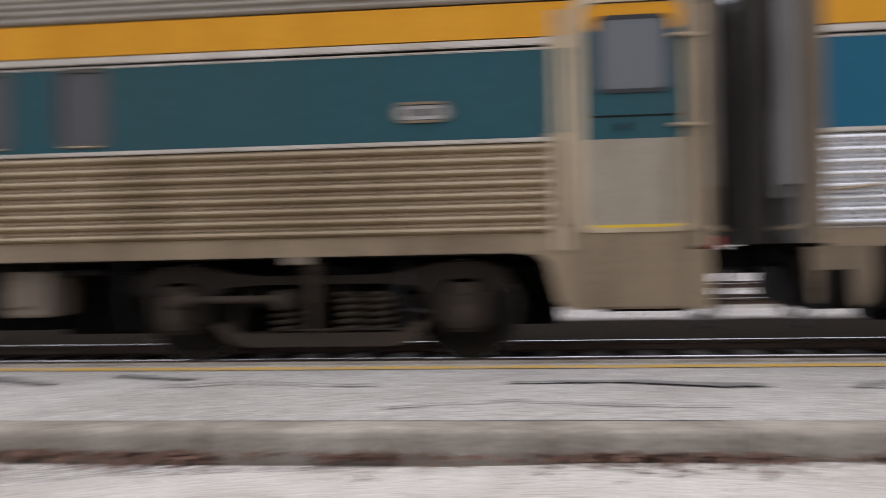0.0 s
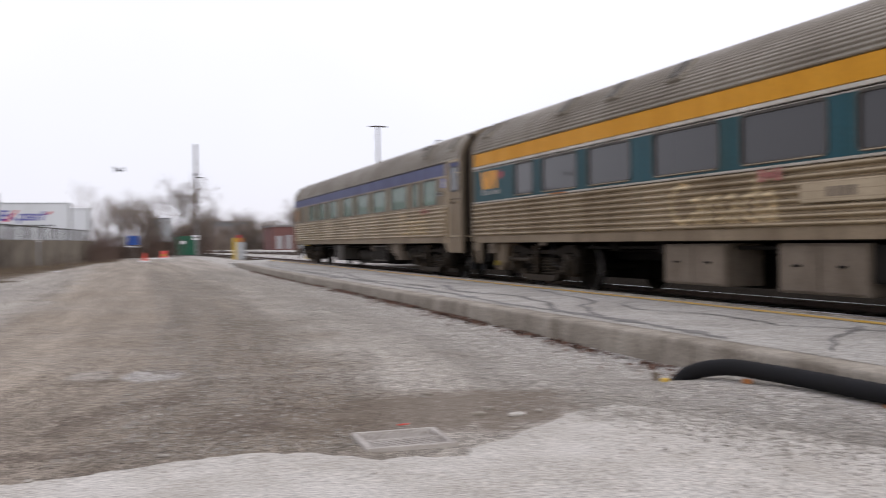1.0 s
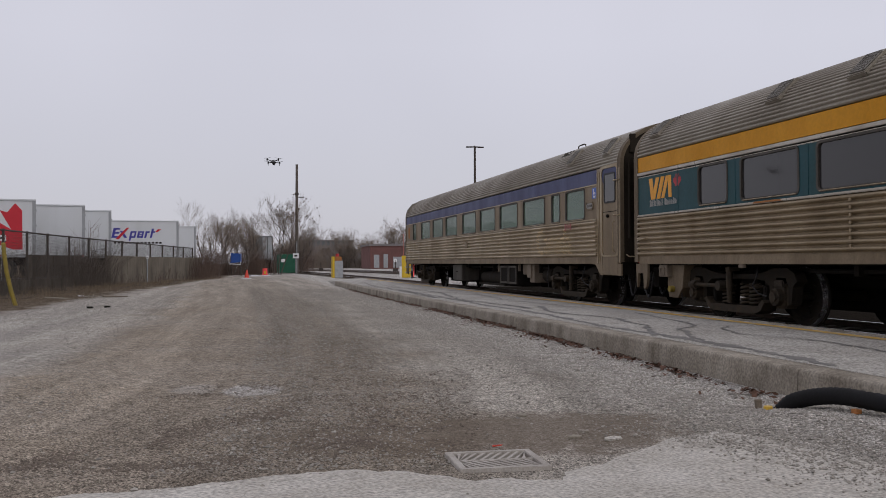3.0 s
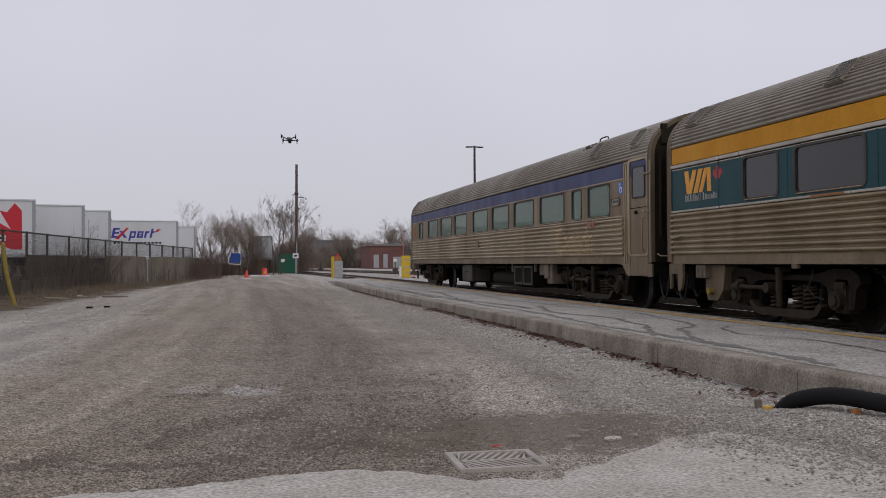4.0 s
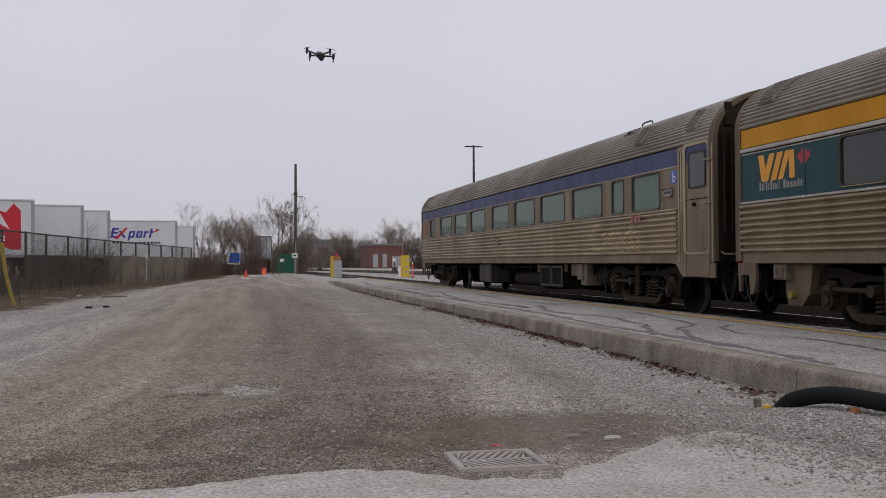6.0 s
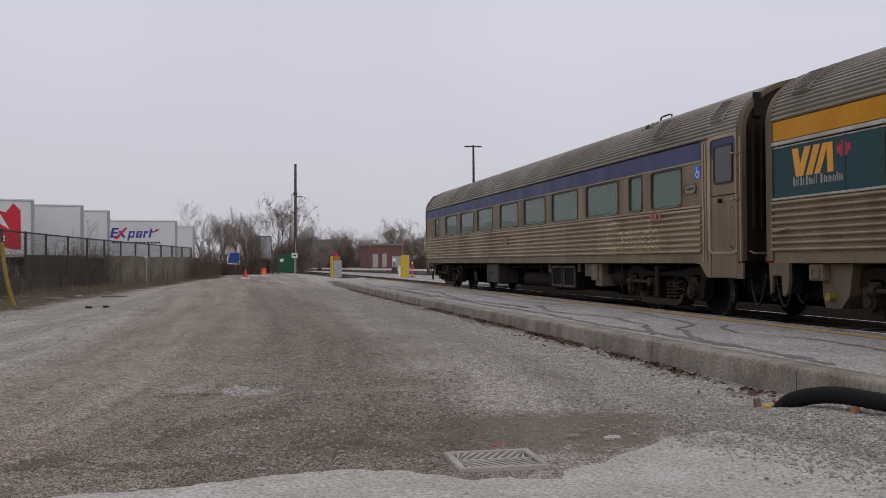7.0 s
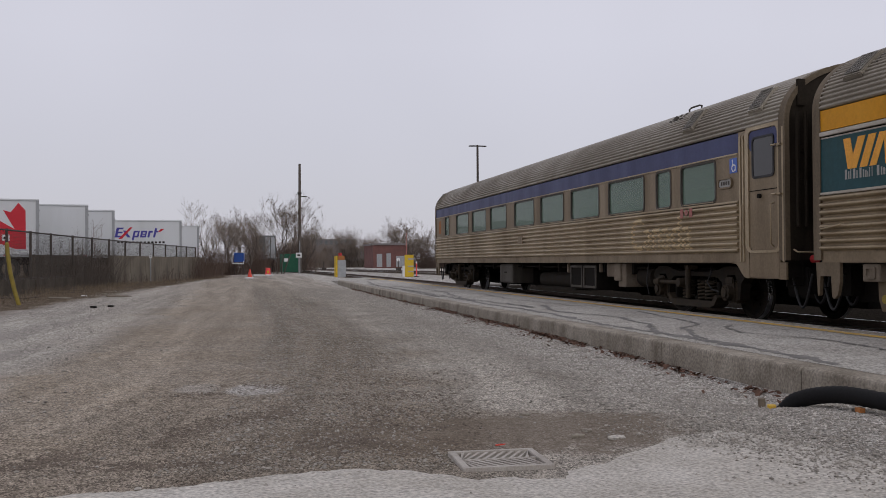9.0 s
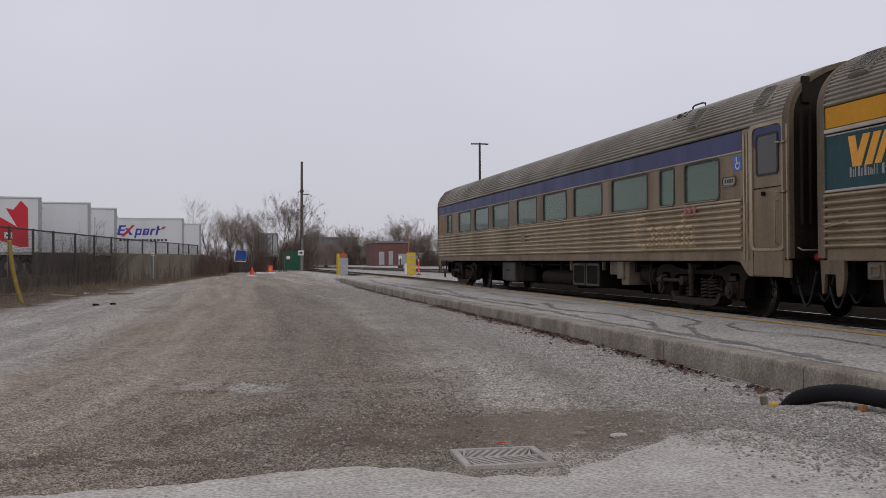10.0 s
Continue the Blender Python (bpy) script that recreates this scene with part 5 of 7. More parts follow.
# crack sealing: wandering dark strips
def crack(path, width, seed):
    rs = random.Random(seed)
    v, f = [], []
    pts = []
    for (x0, y0), (x1, y1) in zip(path, path[1:]):
        n = max(3, int(math.hypot(x1 - x0, y1 - y0) / 0.05))
        for k in range(n):
            pts.append((x0 + (x1 - x0) * k / n, y0 + (y1 - y0) * k / n))
    pts.append(path[-1])
    for i, (x, y) in enumerate(pts):
        q = pts[min(i + 1, len(pts) - 1)]
        p = pts[max(i - 1, 0)]
        d = Vector((q[0] - p[0], q[1] - p[1], 0)).normalized()
        o = 0.10 * noise.noise((x * 1.4, y * 1.4, seed)) + 0.045 * noise.noise((x * 6, y * 6, seed)) + 0.03 * noise.noise((x * 17, y * 17, seed))
        wd = width * (0.22 + 1.3 * abs(noise.noise((x * 2.3, y * 2.3, seed + 9))) + 0.55 * abs(noise.noise((x * 13, y * 13, seed)))) / 2
        c = Vector((x - d.y * o, y + d.x * o, PLAT - 0.002 + 0.0012 * seed))
        nrm = Vector((-d.y, d.x, 0))
        v += [tuple(c + nrm * wd), tuple(c - nrm * wd)]
    for i in range(len(pts) - 1):
        f.append((2 * i, 2 * i + 1, 2 * i + 3, 2 * i + 2))
    ob = mesh_of("sealed_crack", v, f, TAR, platform)
    return ob


crack([(5.25, 7.4), (5.30, 9.0), (5.36, 10.6), (5.28, 13), (5.5, 17), (5.4, 21), (5.6, 26), (5.7, 32)], 0.20, 1)
crack([(5.35, 9.0), (5.5, 10.5), (6.0, 11.8), (6.6, 12.6), (6.9, 14.0), (7.2, 16)], 0.09, 2)
crack([(5.2, 11.0), (5.9, 12.8), (6.2, 14.5), (5.8, 16.5), (6.4, 19)], 0.13, 3)
crack([(6.9, 7.2), (6.5, 8.2), (6.7, 9.6), (6.3, 11.0), (6.9, 12.2)], 0.06, 4)
crack([(5.35, 4.9), (5.9, 5.4), (6.6, 5.7), (7.2, 6.5)], 0.05, 5)
crack([(5.35, 6.2), (6.1, 7.0), (7.1, 7.7)], 0.05, 6)
crack([(6.5, 3.6), (6.8, 4.2), (6.6, 4.9)], 0.30, 7)
crack([(6.7, 2.6), (6.9, 3.3)], 0.22, 8)
crack([(5.4, -1.0), (5.7, 0.2), (5.5, 1.0)], 0.04, 9)
crack([(6.3, -1.4), (6.5, -0.4), (6.45, 0.3)], 0.16, 10)
crack([(5.9, 18), (5.6, 23), (6.3, 28), (6.0, 36)], 0.10, 11)
crack([(6.9, 18), (6.6, 22), (7.0, 27)], 0.06, 12)
crack([(6.8, -2.6), (6.2, -1.9), (6.0, -3.2)], 0.08, 13)
crack([(6.3, 1.2), (6.5, 2.0), (6.35, 2.7)], 0.06, 14)
crack([(5.3, 24), (5.5, 30), (5.6, 38), (6.2, 44)], 0.12, 15)

# gravel loose on the lot, thicker towards the kerb
rs = random.Random(11)
sv, sf = [], []


def stone(x, y, z, r):
    i = len(sv)
    a = rs.uniform(0, pi)
    c, s = cos(a), sin(a)
    e = (rs.uniform(0.7, 1.3), rs.uniform(0.7, 1.3), rs.uniform(0.45, 0.8))
    for px, py_, pz in ((1, 0, 0.1), (-0.2, 1, -0.1), (-1, -0.1, 0.15), (0.15, -1, 0), (0.1, 0.1, 1), (0, 0, -0.8)):
        px, py_ = px * e[0] * r, py_ * e[1] * r
        sv.append((x + px * c - py_ * s, y + px * s + py_ * c, z + pz * e[2] * r))
    for k in range(4):
        sf.append((i + k, i + (k + 1) % 4, i + 4))
        sf.append((i + (k + 1) % 4, i + k, i + 5))


count = 0
while count < 130000:
    y = 3.4 + 40 * rs.random() ** 2.6
    x = rs.uniform(-5, 5.0)
    if x > kerb_x(y) - 0.02:
        continue
    cb = x + 9 / (y + 1)
    d = 0.05 + (0.35 if 1.0 < cb < 2.8 else 0.0) + (0.2 if cb < -1.2 else 0.0) + 0.8 * max(0.0, min(1.0, (x - 2.2 + 0.9 * noise.noise((x * 0.8, y * 0.6, 0))) / 1.2)) + 0.25 * max(0.0, noise.noise((x * 0.9, y * 0.6, 3)))
    d *= min(1.0, (44 - y) / 22)
    if ((x - 2.1) / 0.9) ** 2 + ((y - 6.1) / 0.75) ** 2 < 1 and rs.random() < 0.85:
        continue
    if y < 5.3 and x < 2.4:
        d *= 0.12
    if rs.random() > d:
        continue
    r = (0.0026 + 0.0072 * rs.random() ** 2.6) * (1 + 0.035 * y) + (0.012 if rs.random() < 0.02 else 0)
    stone(x, y, ground_z(x, y) + r * 0.25, r)
    count += 1
# pale gravel spilled over the broken edge of the apron
for k in range(5200):
    u = rs.random()
    x, y = 3.0 + 1.1 * (1 - u) + rs.gauss(0, 0.28), 2.6 + 3.5 * u + rs.gauss(0, 0.2)
    if x > kerb_x(y) - 0.3:
        continue
    r = 0.004 + 0.010 * rs.random() ** 2.2
    stone(x, y, ground_z(x, y) + 0.012 + r * 0.25, r)
tagged(mesh_of("loose_gravel", sv, sf, STONE), "loose pale gravel scattered over the lot", "gravel", kind="stuff")

# darker muddy stones in windrows that the wheels have thrown up
WINDROWS = [([(-1.5, 5.7), (-1.18, 5.76), (-0.83, 6.06), (-0.49, 6.32), (-0.24, 6.82), (0.32, 7.22), (0.56, 7.32)], 0.11, 3800),
            ([(-0.75, 5.55), (-0.26, 5.5), (0.25, 5.68), (0.66, 6.13), (1.05, 6.1), (1.4, 6.2)], 0.15, 5200),
            ([(-0.4, 8.43), (0.01, 8.92), (0.46, 9.04)], 0.12, 900),
            ([(0.7, 6.2), (1.2, 6.9), (1.4, 8.0), (1.9, 9.5)], 0.30, 4200),
            ([(0.2, 6.9), (0.6, 7.6), (0.9, 8.8), (1.5, 11.0)], 0.22, 2200)]
sv, sf = [], []
for path, wide, many in WINDROWS:
    for k in range(many):
        u = rs.random() * (len(path) - 1)
        i = int(u)
        (x0, y0), (x1, y1) = path[i], path[min(i + 1, len(path) - 1)]
        x, y = x0 + (x1 - x0) * (u - i) + rs.gauss(0, wide), y0 + (y1 - y0) * (u - i) + rs.gauss(0, wide)
        if noise.noise((x * 2.2, y * 2.2, 5)) < -0.1 or (y < 5.5 and rs.random() < 0.9):
            continue
        r = 0.003 + 0.010 * rs.random() ** 2.4
        stone(x, y, ground_z(x, y) + r * 0.2, r)
tagged(mesh_of("muddy_gravel", sv, sf, BROWN_STONE), "dark muddy stones in ragged windrows", "gravel", kind="stuff")

# dry leaves along the kerb foot
v, f = [], []
for k in range(5600):
    y = rs.choice([rs.uniform(-3, 3.6), rs.uniform(7, 22), rs.uniform(7, 40)])
    q = abs(rs.gauss(0, 0.07 if k % 4 else 0.2))
    if noise.noise((y * 0.9, 8, 0)) < -0.05 and rs.random() < 0.8:
        continue
    x = kerb_x(y) - 0.02 - q
    z = ground_z(x, y) + 0.012 + rs.uniform(0, 0.03)
    a, r = rs.uniform(0, 6.3), rs.uniform(0.012, 0.042)
    i = len(v)
    t1, t2 = rs.uniform(-0.6, 0.6), rs.uniform(-0.6, 0.6)
    for px, py_ in ((1, 0), (0.2, 0.6), (-1, 0.1), (0, -0.6)):
        v.append((x + r * (px * cos(a) - py_ * sin(a)), y + r * (px * sin(a) + py_ * cos(a)), z + r * (px * t1 + py_ * t2)))
    f.append((i, i + 1, i + 2, i + 3))
tagged(mesh_of("dry_leaves", v, f, DRY_LEAF), "brown dry leaves blown against the kerb", "leaves", kind="stuff")


# railway tracks
def rail_track(name, path, label, ties=True, tie_range=None):
    """path: (x, y) of the centre line."""
    t = empty(name, pose(path[0][0], path[0][1], 0), label, "railway track", "tracks", "structure")
    inv = Matrix.Translation((-path[0][0], -path[0][1], 0))
    dense = []
    for (x0, y0), (x1, y1) in zip(path, path[1:]):
        n = max(1, int(math.hypot(x1 - x0, y1 - y0) / 3))
        dense += [(x0 + (x1 - x0) * k / n, y0 + (y1 - y0) * k / n) for k in range(n)]
    dense.append(path[-1])

    def offset(i, o):
        p, q = dense[max(i - 1, 0)], dense[min(i + 1, len(dense) - 1)]
        d = Vector((q[0] - p[0], q[1] - p[1], 0)).normalized()
        return dense[i][0] + d.y * o, dense[i][1] - d.x * o
    for s in (-1, 1):
        for prof, material, nm in (([(-0.07, 0.0), (0.07, 0.0), (0.07, 0.012), (0.012, 0.03), (0.012, 0.085), (0.035, 0.095), (0.035, 0.125), (-0.035, 0.125), (-0.035, 0.095), (-0.012, 0.085), (-0.012, 0.03), (-0.07, 0.012)], RAILSTEEL, "rail"),
                                   ([(-0.028, 0.124), (0.028, 0.124), (0.026, 0.13), (-0.026, 0.13)], RAILTOP, "rail_head")):
            v, f = [], []
            n = len(prof)
            for i in range(len(dense)):
                for o, z in prof:
                    x, y = offset(i, s * 0.7525 + o)
                    v.append((x - path[0][0], y - path[0][1], z))
            for i in range(len(dense) - 1):
                for k in range(n):
                    f.append((i * n + k, i * n + (k + 1) % n, (i + 1) * n + (k + 1) % n, (i + 1) * n + k))
            mesh_of(nm, v, f, material, t)
    v, f = [], []
    for i in range(len(dense)):
        for o, z in ((-1.9, -0.01), (-1.25, 0.014), (1.25, 0.014), (1.9, -0.01)):
            x, y = offset(i, o)
            v.append((x - path[0][0], y - path[0][1], z))
    for i in range(len(dense) - 1):
        for k in range(3):
            f.append((i * 4 + k, i * 4 + k + 1, (i + 1) * 4 + k + 1, (i + 1) * 4 + k))
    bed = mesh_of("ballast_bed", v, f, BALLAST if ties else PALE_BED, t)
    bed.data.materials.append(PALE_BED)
    # the bed turns pale past the train, where no shade is painted in
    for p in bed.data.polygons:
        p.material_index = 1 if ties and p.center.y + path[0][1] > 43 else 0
    if ties:
        me = None
        total = 0.0
        for i in range(len(dense) - 1):
            p, q = Vector((*dense[i], 0)), Vector((*dense[i + 1], 0))
            d = (q - p)
            n = max(1, round(d.length / 0.55))
            for k in range(n):
                c = p + d * (k + 0.5) / n
                if tie_range and not tie_range[0] < c.y < tie_range[1]:
                    continue
                if me is None:
                    bm = box(bmesh.new(), -1.28, 1.28, -0.11, 0.11, -0.05, 0.03, 0.008)
                    me = bpy.data.meshes.new("tie")
                    bm.to_mesh(me)
                    bm.free()
                    me.materials.append(TIE)
                o = new("tie", me)
                o.parent = t
                o.matrix_local = inv @ pose(c.x, c.y, 0, 0, 0, math.degrees(math.atan2(d.y, d.x)) - 90)
    return t


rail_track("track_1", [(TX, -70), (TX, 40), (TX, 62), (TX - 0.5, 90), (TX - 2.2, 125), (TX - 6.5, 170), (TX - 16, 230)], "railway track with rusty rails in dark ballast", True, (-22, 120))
rail_track("track_2", [(TX + 9, -60), (TX + 9, 40), (TX + 8.0, 80), (TX + 5.0, 120), (TX - 3, 190)], "second railway track", False)
rail_track("track_3", [(TX + 16, -60), (TX + 15, 40), (TX + 12.0, 90), (TX + 7.0, 130), (TX - 2, 200)], "third railway track", False)

# ---- things on the lot ----
PVC_BLACK = mat("black_pipe", (0.008, 0.008, 0.009), (0.018, 0.017, 0.016), rough=0.72, spec=0.15, s1=5, s2=60, amt=0.5, bump=0.1)
CAST = mat("dusty_cast_iron", (0.42, 0.385, 0.345), (0.27, 0.24, 0.21), rough=0.8, s1=6, s2=90, amt=0.7, grain=0.15, bump=0.3)
GALV = mat("galvanised_steel", (0.36, 0.37, 0.38), (0.26, 0.26, 0.26), rough=0.5, metal=0.4, s1=4, bump=0.1)
DARKMETAL = mat("dark_fence_metal", (0.045, 0.040, 0.036), (0.09, 0.06, 0.045), rough=0.75, s1=5, bump=0.2)
POLEWOOD = mat("old_pole_wood", (0.13, 0.11, 0.095), (0.075, 0.062, 0.052), rough=0.9, s1=2, s2=40, amt=0.8, grain=0.25, bump=0.5, stretch=(6, 6, 0.5))
BARK = mat("winter_bark", (0.075, 0.060, 0.050), (0.13, 0.108, 0.09), rough=0.95, s1=5, s2=30, amt=0.7, grain=0.2, bump=0.4)
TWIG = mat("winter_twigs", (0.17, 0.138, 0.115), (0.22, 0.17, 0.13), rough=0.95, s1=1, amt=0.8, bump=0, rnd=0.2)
BRUSH = mat("reddish_brush", (0.085, 0.056, 0.045), (0.125, 0.088, 0.066), rough=0.95, s1=1, amt=0.8, bump=0, rnd=0.25)
GRASS = mat("dead_grass", (0.165, 0.125, 0.085), (0.10, 0.075, 0.052), rough=0.95, s1=2, amt=0.8, bump=0, rnd=0.25)
# for the stained low wall, and for panels painted dark as shade
WALL_STAIN_SHADE = mat("stained_shaded_concrete", (0.10, 0.082, 0.060), (0.042, 0.034, 0.026), rough=0.92, s1=1.2, s2=30, amt=0.9, grain=0.2, bump=0.3, depth=0.01, stretch=(1, 1, 0.3))
WALLC = mat("old_retaining_concrete", (0.205, 0.174, 0.132), (0.09, 0.073, 0.053), rough=0.92, s1=0.8, s2=30, amt=0.9, grain=0.15, bump=0.3, depth=0.01, stretch=(1, 1, 0.5))
TRAILER = mat("white_trailer_side", (0.62, 0.635, 0.65), (0.52, 0.525, 0.52), rough=0.45, s1=0.5, s2=20, amt=0.6, grain=0.04, bump=0.03, stretch=(2, 1, 0.3))
BRICK = mat("red_brick", (0.16, 0.072, 0.064), (0.11, 0.062, 0.055), rough=0.9, s1=0.8, s2=8, amt=0.7, grain=0.15, bump=0.2)
BUILDING = mat("grey_block", (0.17, 0.155, 0.15), (0.22, 0.20, 0.19), rough=0.9, s1=0.3, s2=4, amt=0.7, bump=0)
GREENBIN = mat("green_container", (0.012, 0.11, 0.058), (0.016, 0.075, 0.045), rough=0.55, s1=2, amt=0.6, bump=0.05)
BLUEBIN = mat("blue_plastic", (0.025, 0.085, 0.33), (0.02, 0.06, 0.22), rough=0.5, s1=2, amt=0.5, bump=0.05)
SNOW = mat("dirty_snow", (0.72, 0.72, 0.74), (0.5, 0.49, 0.48), rough=0.8, s1=4, amt=0.6, bump=0.2)
PURPLE = mat("mark_purple", (0.055, 0.05, 0.30), rough=0.5, s1=2, amt=0.3, bump=0)
MARKRED = mat("mark_red", (0.55, 0.02, 0.035), rough=0.5, s1=1, amt=0.3, bump=0)
DRONE = mat("drone_grey", (0.022, 0.022, 0.024), (0.035, 0.035, 0.037), rough=0.5, s1=8, bump=0)
SHIPGREY = mat("grey_box_steel", (0.15, 0.16, 0.165), (0.09, 0.09, 0.09), rough=0.7, s1=1, amt=0.7, bump=0.1)


def drain_grate():
    g = empty("drain_grate", pose(1.525, 5.345, ground_z(1.525, 5.345) + 0.006, 0, 0, -2.5), "dusty cast iron drain grate with slanting slots, set in the ground", "drain grate")
    bm = bmesh.new()
    for a, b, c, d in ((-0.265, 0.265, -0.245, -0.205), (-0.265, 0.265, 0.205, 0.245), (-0.265, -0.22, -0.205, 0.205), (0.22, 0.265, -0.205, 0.205)):
        box(bm, a, b, c, d, -0.03, 0.022, 0.004)
    part("rim", bm, CAST, g, "flat cast rim")
    part("pit", box(bmesh.new(), -0.22, 0.22, -0.205, 0.205, -0.09, -0.07), UNDER, g, "dark pit below the bars")
    part("centre_rib", box(bmesh.new(), -0.22, 0.22, -0.012, 0.012, -0.025, 0.018, 0.003), CAST, g)
    for s in (-1, 1):
        for k in range(-1, 10):
            x = -0.26 + k * 0.052
            x0, x1 = x, x + 0.12 * 1.0
            pts = [(x0, s * 0.008), (x0 + 0.022, s * 0.008), (x1 + 0.022, s * 0.21), (x1, s * 0.21)]
            pts = [(min(max(px, -0.225), 0.225), py_) for px, py_ in pts]
            if abs(pts[0][0] - pts[1][0]) + abs(pts[2][0] - pts[3][0]) < 0.02:
                continue
            part("bar", prism(bmesh.new(), pts, "z", -0.022, 0.016), CAST, g)
    return g


drain_grate()


def drain_pipe():
    """A black ribbed drain pipe lying against the kerb."""
    path = [(4.06, 6.50, 0.0), (4.17, 6.43, 0.075), (4.24, 6.28, 0.13), (4.31, 6.06, 0.165), (4.37, 5.77, 0.165), (4.43, 5.3, 0.16), (4.46, 4.74, 0.155), (4.51, 4.28, 0.152), (4.56, 3.86, 0.152), (4.58, 3.49, 0.15), (4.58, 3.30, 0.15)]
    dense = []
    for i in range(len(path) - 1):
        p0, p1, p2, p3 = [Vector(path[max(0, min(len(path) - 1, i + k))]) for k in (-1, 0, 1, 2)]
        for k in range(10):
            t = k / 10
            dense.append(0.5 * ((2 * p1) + (p2 - p0) * t + (2 * p0 - 5 * p1 + 4 * p2 - p3) * t * t + (3 * p1 - p0 - 3 * p2 + p3) * t ** 3))
    dense.append(Vector(path[-1]))
    n = len(dense)
    radii = [0.062 * min(1, 0.35 + i / 14) + (0.003 if i % 2 else -0.002) for i in range(n)]
    h = empty("drain_pipe", pose(0, 0, 0), "black plastic drain pipe lying along the kerb", "pipe")
    part("pipe_wall", tube(bmesh.new(), dense, 0.065, 16, radii=radii, caps=False), PVC_BLACK, h, smooth=70)
    e, d = dense[-1], (dense[-1] - dense[-2]).normalized()
    part("collar", tube(bmesh.new(), [e - d * 0.10, e - d * 0.09, e + d * 0.02, e + d * 0.021, e + d * 0.02], 0.075, 18, radii=[0.062, 0.072, 0.072, 0.055, 0.052], caps=False), PVC_BLACK, h, "thicker open end collar", smooth=40)
    part("bore", cyl(bmesh.new(), e - d * 0.06, e - d * 0.055, 0.06, 16), UNDER, h)
    part("pipe_tape", tube(bmesh.new(), [dense[2], dense[5]], 0.03, 10), mat("yellow_tape", (0.55, 0.36, 0.06), rough=0.6, s1=8), h, "yellow taped tip")
    part("pipe_strap", tube(bmesh.new(), [(3.98, 6.58, -0.03), (3.97, 6.58, 0.08)], 0.028, 10), BOXTAN, h, "short rusty stub beside the tip")
    for i in (38, 63, 75):
        if i < n:
            part("orange_tag", box(bmesh.new(), dense[i].x - 0.09, dense[i].x - 0.05, dense[i].y - 0.03, dense[i].y + 0.03, 0.075, 0.105), RUST, h)
    return h


drain_pipe()


def delineator(x, y, z, h, group=""):
    d = empty("delineator_post", pose(x, y, z), "orange flexible traffic post with a white band on a black base", "traffic post", group)
    bm = bmesh.new()
    prism(bm, [(0.21 * cos(2 * pi * k / 8 + pi / 8), 0.21 * sin(2 * pi * k / 8 + pi / 8)) for k in range(8)], "z", 0, 0.035)
    prism(bm, [(0.17 * cos(2 * pi * k / 8 + pi / 8), 0.17 * sin(2 * pi * k / 8 + pi / 8)) for k in range(8)], "z", 0.035, 0.055)
    part("base", bm, RUBBER, d, "black octagonal rubber base")
    r = 0.049
    part("tube", tube(bmesh.new(), [(0, 0, 0.05), (0, 0, 0.09), (0, 0, 0.10), (0, 0, h - 0.14)], r, 20, radii=[r * 1.15, r * 1.15, r, r]), ORANGE, d, smooth=40)
    part("reflective_band", tube(bmesh.new(), [(0, 0, h - 0.138), (0, 0, h - 0.02)], r + 0.002, 20), WHITE, d, "white band", smooth=40)
    part("cap", tube(bmesh.new(), [(0, 0, h - 0.02), (0, 0, h - 0.004), (0, 0, h)], r, 20, radii=[r, r, r * 0.8]), WHITE, d, smooth=40)
    part("collar", tube(bmesh.new(), [(0, 0, h * 0.56), (0, 0, h * 0.56 + 0.02)], r + 0.004, 20), ORANGE, d, smooth=40)
    return d


delineator(4.335, 3.51, ground_z(4.335, 3.51) + 0.008, 0.90)

# broken pieces and litter near the drain
def chunk(name, x, y, sx, sy, sz, material, label, cat, a=0):
    bm = bmesh.new()
    rs = random.Random(int(x * 1000 + y * 77))
    pts = [(sx * cos(2 * pi * k / 6) * rs.uniform(0.55, 1.15), sy * sin(2 * pi * k / 6) * rs.uniform(0.55, 1.15)) for k in range(6)]
    prism(bm, pts, "z", 0, sz)
    bmesh.ops.bevel(bm, geom=list(bm.edges), offset=sz * 0.1, segments=1, affect="EDGES")
    o = part(name, bm, material, smooth=30)
    o.matrix_world = pose(x, y, ground_z(x, y) - sz * 0.15, 4, 3, a)
    return tagged(o, label, cat)


chunk("broken_concrete", 2.20, 5.86, 0.07, 0.04, 0.022, KERB, "broken chip of pale concrete on the gravel", "concrete chip", 20)
chunk("broken_concrete", 2.33, 6.03, 0.06, 0.04, 0.02, KERB, "broken chip of pale concrete on the gravel", "concrete chip", 80)
chunk("broken_concrete", 2.12, 6.75, 0.06, 0.05, 0.02, KERB, "broken chip of pale concrete on the gravel", "concrete chip", 50)
chunk("yellow_tape", 3.98, 6.45, 0.07, 0.03, 0.03, mat("tape_yellow", (0.60, 0.38, 0.05), rough=0.6, s1=8), "scrap of yellow tape at the pipe's tip", "litter", 30)
chunk("plastic_scrap", 1.66, 5.80, 0.06, 0.009, 0.008, CONE_RED, "red plastic strip lying on the dirt", "litter", 25)
chunk("broken_concrete", 2.42, 5.74, 0.11, 0.05, 0.014, CONCRETE, "thin slab of broken pale concrete", "concrete chip", 30)
chunk("stone_lump", -3.50, 26.0, 0.11, 0.08, 0.055, UNDER, "dark lump on the gravel", "stone", 0)
chunk("stone_lump", -3.15, 26.3, 0.11, 0.07, 0.06, UNDER, "dark lump on the gravel", "stone", 40)
